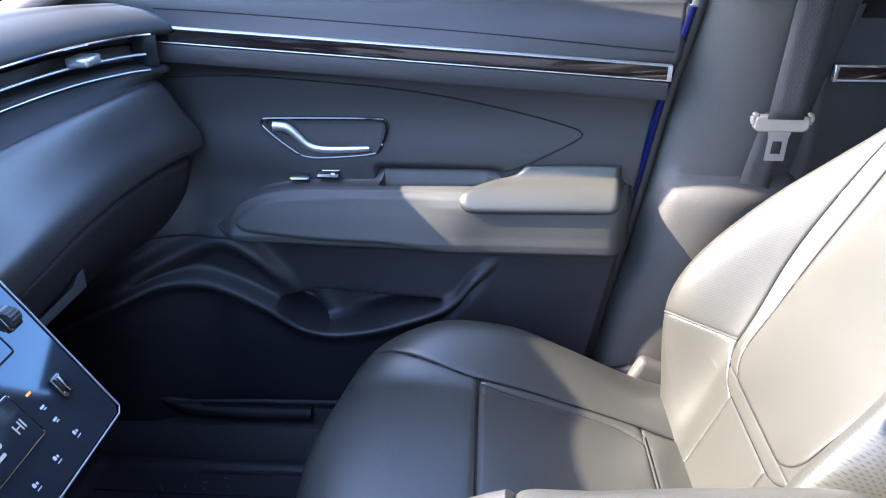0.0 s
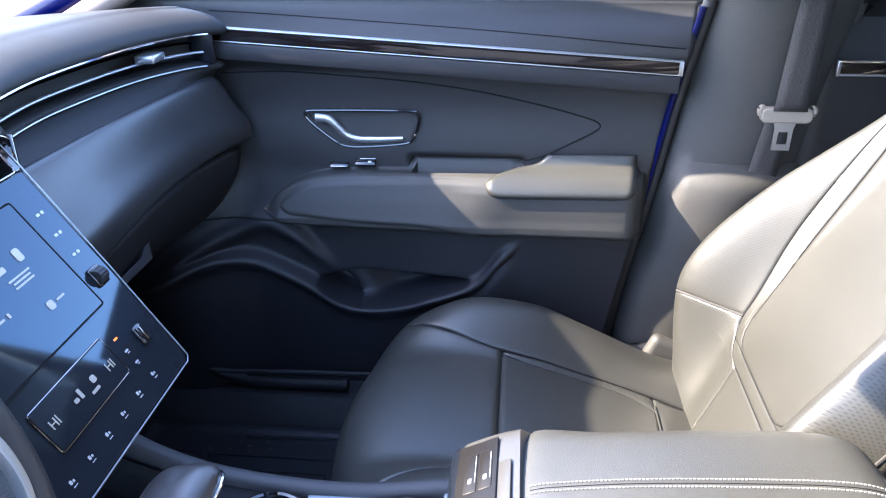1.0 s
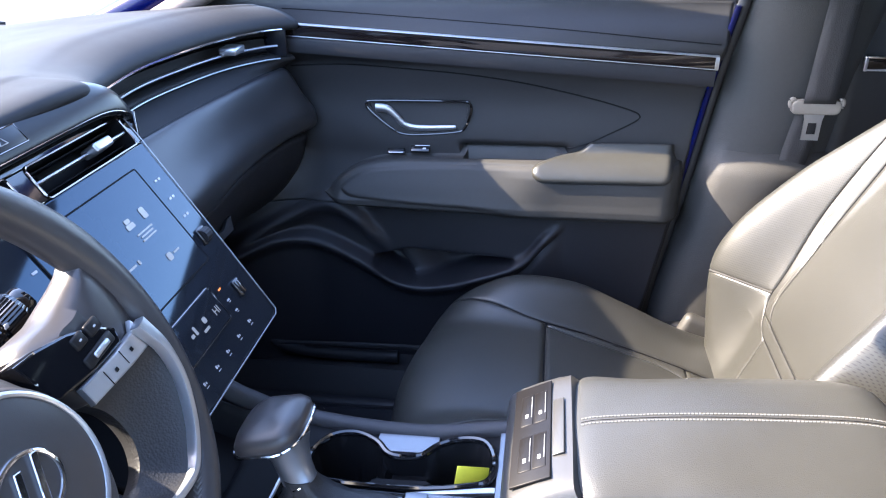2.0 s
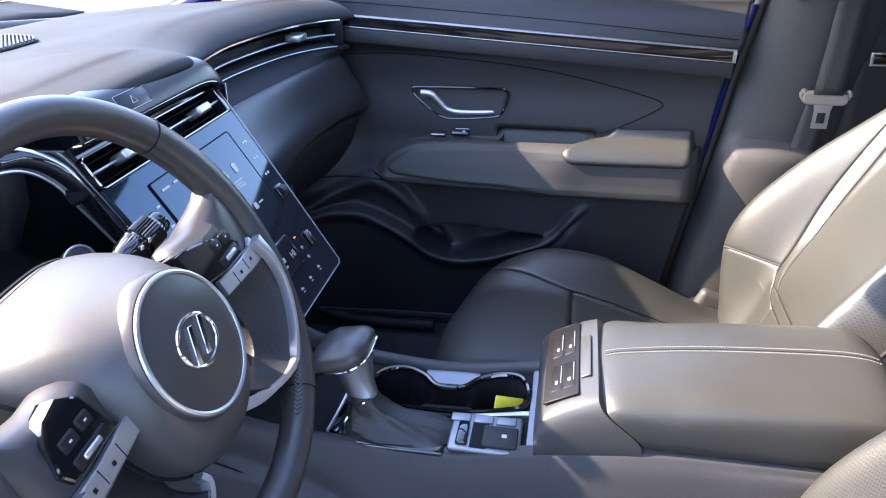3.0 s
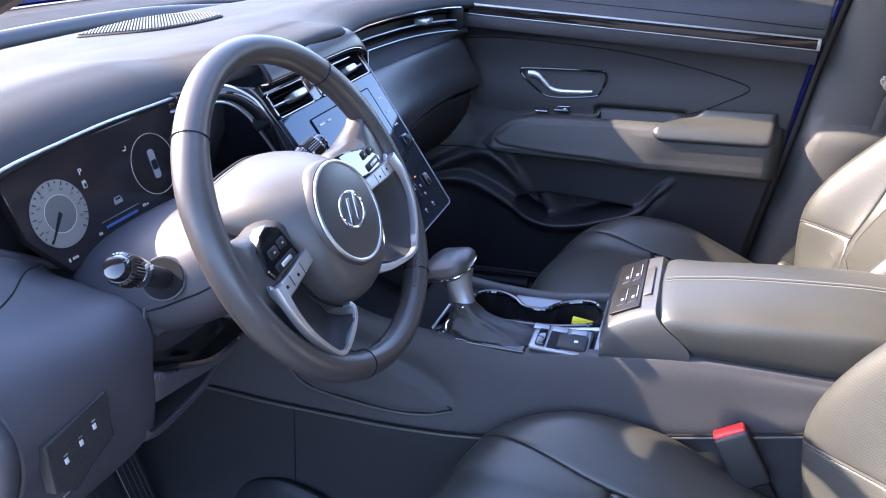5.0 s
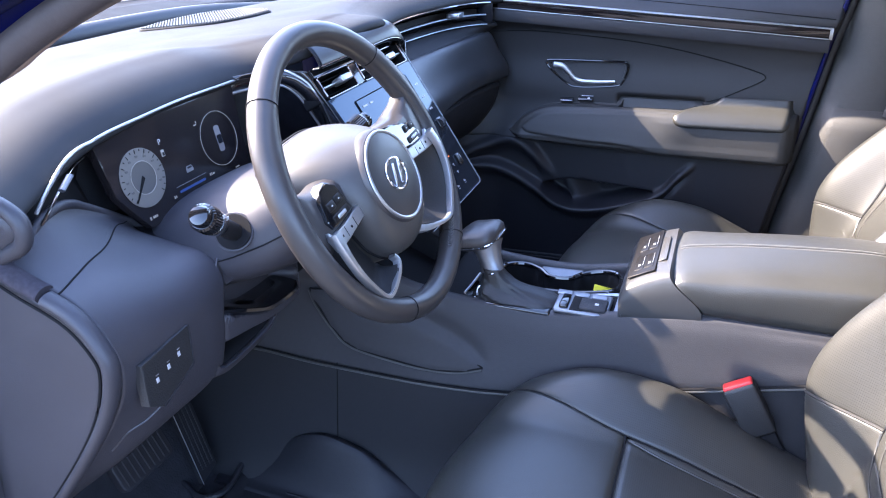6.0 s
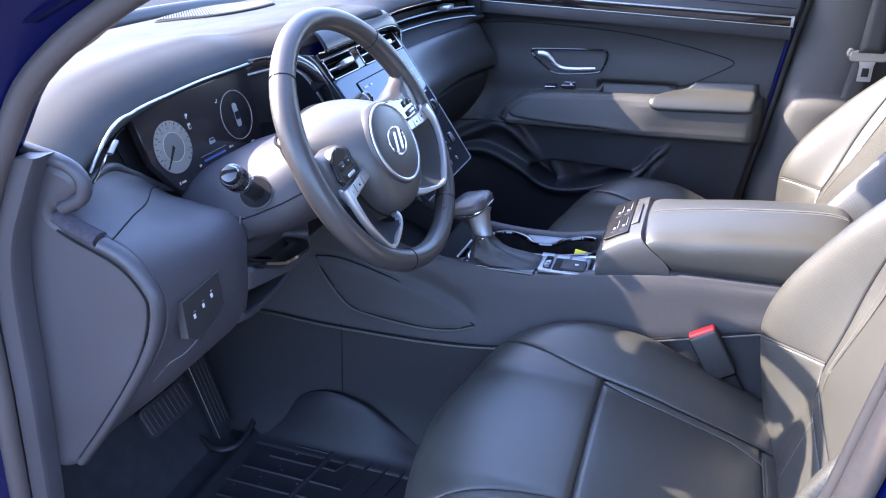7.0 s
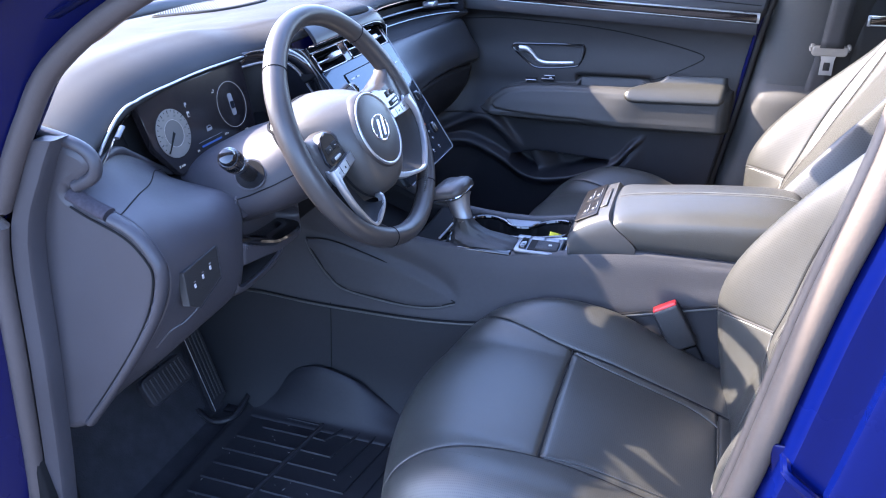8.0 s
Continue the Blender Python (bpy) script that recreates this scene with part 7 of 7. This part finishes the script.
# ---- belts ----
def build_belts():
    belt = thing("seat_belt", "grey-brown seat belt hanging on the middle pillar", "seat belt", at=(0.41, 0.66, 0.9))
    o = Vector((0.41, 0.66, 0.9))

    def web(name, pts, w, parent):
        rows = []
        for p in spl(pts, 30):
            rows.append([p - o + Vector((dx, 0.0, 0.0)) for dx in (-w / 2, -w / 6, w / 6, w / 2)])
        return sheet(name, rows, WEB, parent, "ribbed belt webbing", 0.0016)
    web("webbing", [(0.455, 0.655, 1.50), (0.44, 0.666, 1.25), (0.427, 0.6605, 1.020)], 0.050, belt)
    web("webbing", [(0.425, 0.676, 1.025), (0.408, 0.680, 0.90), (0.385, 0.675, 0.70), (0.37, 0.66, 0.50)], 0.046, belt)
    slab("tongue_grip", [Vector((0.425 + x, 0.662, 1.012 + z)) - o for x, z in rrect(0.078, 0.024, 0.009)], (0, -1, 0), 0.012, BEIGE, belt, "beige plastic tongue grip", 0.003)
    for sg in (-1, 1):
        tube("grip_loop", [Vector((0.425 + sg * x, 0.668, 1.012 + z)) - o for x, z in ((0.035, 0.006), (0.037, 0.012), (0.040, 0.012), (0.0415, 0.006), (0.039, 0.0))], 0.0042, BEIGE, belt, "", sides=8, n=14)
    bm = bmesh.new()
    outer = [(-0.017, -0.008), (0.017, -0.008), (0.014, -0.022), (0.014, -0.056), (-0.014, -0.056), (-0.014, -0.022)]
    inner = [(-0.007, -0.026), (0.007, -0.026), (0.0075, -0.034), (0.0075, -0.046), (-0.0075, -0.046), (-0.0075, -0.034)]
    fr = [[bm.verts.new(Vector((0.424 + x, yy, 1.012 + z)) - o) for x, z in lst] for lst, yy in ((outer, 0.664), (inner, 0.664), (inner, 0.667), (outer, 0.667))]
    for a, b in ((0, 1), (1, 2), (2, 3), (3, 0)):
        for i in range(6):
            bm.faces.new((fr[a][i], fr[a][(i + 1) % 6], fr[b][(i + 1) % 6], fr[b][i]))
    part("tongue", bm, SATIN, belt, "steel latch tongue")
    # driver's buckle
    bk = thing("belt_buckle", "black seat belt buckle with a red release button", "buckle", at=(0.184, -0.140, 0.592))
    R = Euler((radians(-8), radians(-30), radians(6))).to_matrix()
    B = Matrix.Translation((-0.022, 0.006, 0.085)) @ R.to_4x4()
    rbox("buckle_body", B @ Vector((0, 0, 0.006)), (0.046, 0.026, 0.082), BOOT, bk, "", 0.005, 3, rot=R)
    rbox("release_button", B @ Vector((0, 0, 0.047)), (0.042, 0.019, 0.008), REDB, bk, "red release button", 0.003, 3, rot=R)
    rbox("stalk", B @ Vector((0.004, 0.002, -0.085)), (0.030, 0.010, 0.09), BLACK, bk, "", 0.003, rot=R)


build_belts()


# ---- footwells ----
REDMARK = mat("dull_red_print", (0.06, 0.012, 0.014), 0.6)


def build_mat(name, y0, label):
    mt = thing(name, label, "floor mat", at=(-0.45, y0, 0.375))
    rows = []
    for x in np.linspace(-0.24, 0.42, 60):
        row = []
        for y in np.linspace(-0.215, 0.205, 44):
            e = max(abs(y + 0.005) / 0.21, abs((x - 0.09) / 0.33))
            z = 0.006 + 0.014 * smooth(0.92, 1.0, e)
            row.append(Vector((x, y, z)))
        rows.append(row)
    sheet("mat_tray", rows, RUBBER, mt, "black rubber tray mat", 0.003, sharp=60)
    g = 1 if y0 < 0 else -1
    q = lambda x, y, z=0.0085: (x + 0.45, g * (y + 0.385), z)
    tube("mat_ridge", [q(-0.550, -0.52), q(-0.502, -0.223), q(-0.481, -0.190), q(-0.357, -0.180)], 0.0050, RUBBER, mt, "", sides=8)
    for k, y in enumerate((-0.243, -0.283, -0.323, -0.363, -0.403, -0.443, -0.483, -0.52)):
        xr = -0.502 + (y + 0.223) * 0.16
        tube("mat_rib", [q(xr - 0.006, y), q(max(-0.66, xr - 0.08 - 0.03 * k), y)], 0.0032, RUBBER, mt, sides=6)
        if k > 0:
            xc = -0.513 + 0.033 * k
            tube("mat_rib", [q(xr + 0.006, y + 0.002), q(xc, y), q(xc + 0.036, -0.212)], 0.0032, RUBBER, mt, sides=6)
    wing = curve1([(-0.74, 0.008), (-0.706, 0.016), (-0.66, 0.045), (-0.619, 0.073), (-0.575, 0.100), (-0.528, 0.112), (-0.48, 0.104), (-0.446, 0.092), (-0.40, 0.062), (-0.352, 0.034), (-0.30, 0.024), (-0.05, 0.022)])
    rows = []
    for x in np.linspace(-0.735, -0.06, 60):
        h = wing(x)
        rows.append([Vector(q(x, y, z)) for y, z in spl([(-0.260, 0.007), (-0.238, 0.011), (-0.222, 0.014 + 0.25 * h), (-0.206, 0.70 * h + 0.004), (-0.194, h), (-0.186, h + 0.002), (-0.178, h - 0.004)], 16)])
    sheet("mat_wing", rows, RUBBER, mt, "raised side of the mat", 0.003)
    tube("mat_lip", [q(-0.80, -0.34, 0.05), q(-0.772, -0.303, 0.032), q(-0.725, -0.316, 0.026), q(-0.70, -0.309, 0.025), q(-0.685, -0.285, 0.026), q(-0.690, -0.235, 0.030), q(-0.70, -0.205, 0.034)], 0.006, RUBBER, mt, "rolled front lip", sides=8, n=30)
    bm = bmesh.new()
    for k in range(40):
        px, py = random.uniform(-0.68, -0.35), random.uniform(-0.56, -0.22)
        m4 = Matrix.Translation(q(px, py, 0.0085)) @ Matrix.Rotation(random.uniform(0, 3), 4, "Z") @ Matrix.Diagonal((random.uniform(0.001, 0.006), 0.0009, 0.0008, 1))
        bmesh.ops.create_cube(bm, size=1, matrix=m4)
    tagged(part("crumbs", bm, STITCH, mt, "pale specks of dirt"), kind="stuff")
    if y0 > 0:
        for dx, w in ((-0.430, 0.10), (-0.372, 0.012)):
            rbox("mat_mark", (dx + 0.45, 0.594 - y0, 0.009), (w, 0.006, 0.0012), REDMARK if w > 0.05 else STITCH, mt, "", 0.0003)
        tube("mat_ridge", [(-0.49 + 0.45, 0.570 - y0, 0.010), (-0.49 + 0.45, 0.622 - y0, 0.010), (-0.30 + 0.45, 0.630 - y0, 0.010), (-0.30 + 0.45, 0.575 - y0, 0.010)], 0.004, RUBBER, mt, sides=6, closed=True)
    return mt


build_mat("floor_mat", -0.385, "black ribbed rubber mat in the driver footwell")
build_mat("floor_mat", 0.385, "black ribbed rubber mat in the passenger footwell")


def build_pedals():
    acc = thing("accelerator_pedal", "tall black accelerator pedal with ribs", "pedal", at=(-0.75, -0.27, 0.40))
    M = frame_of((0.0, 0.0, 0.105), (0.12, 1, 0), (-0.28, -0.06, 0.95))
    slab("pedal_plate", on(M, [(-0.022, -0.10), (0.020, -0.085), (0.022, 0.10), (-0.024, 0.10)], 0.0), M.col[2].xyz, 0.012, RUBBER, acc, "", 0.003)
    for x in (-0.012, -0.003, 0.006, 0.014):
        tube("pedal_rib", on(M, [(x, -0.075), (x, 0.095)], 0.001), 0.0018, PLASTIC, acc, sides=6)
    tube("pedal_edge", on(M, [(-0.0235, 0.10), (-0.0225, -0.10)], 0.001), 0.0008, SATIN, acc, "", sides=6)
    br = thing("brake_pedal", "black ribbed brake pedal", "pedal", at=(-0.70, -0.43, 0.59))
    Mb = frame_of((0, 0, 0), (0.05, 1, 0), (-0.45, 0, 0.9))
    slab("pedal_pad", on(Mb, rrect(0.105, 0.055, 0.012), 0.0), Mb.col[2].xyz, 0.014, RUBBER, br, "", 0.003)
    for x in np.linspace(-0.042, 0.042, 9):
        tube("pedal_rib", on(Mb, [(x, -0.020), (x, 0.020)], 0.0005), 0.0022, RUBBER, br, sides=6)
    tube("pedal_arm", [(-0.01, 0, 0), (-0.10, 0, 0.10), (-0.12, 0, 0.25)], 0.009, BLACK, br, sides=8)


build_pedals()
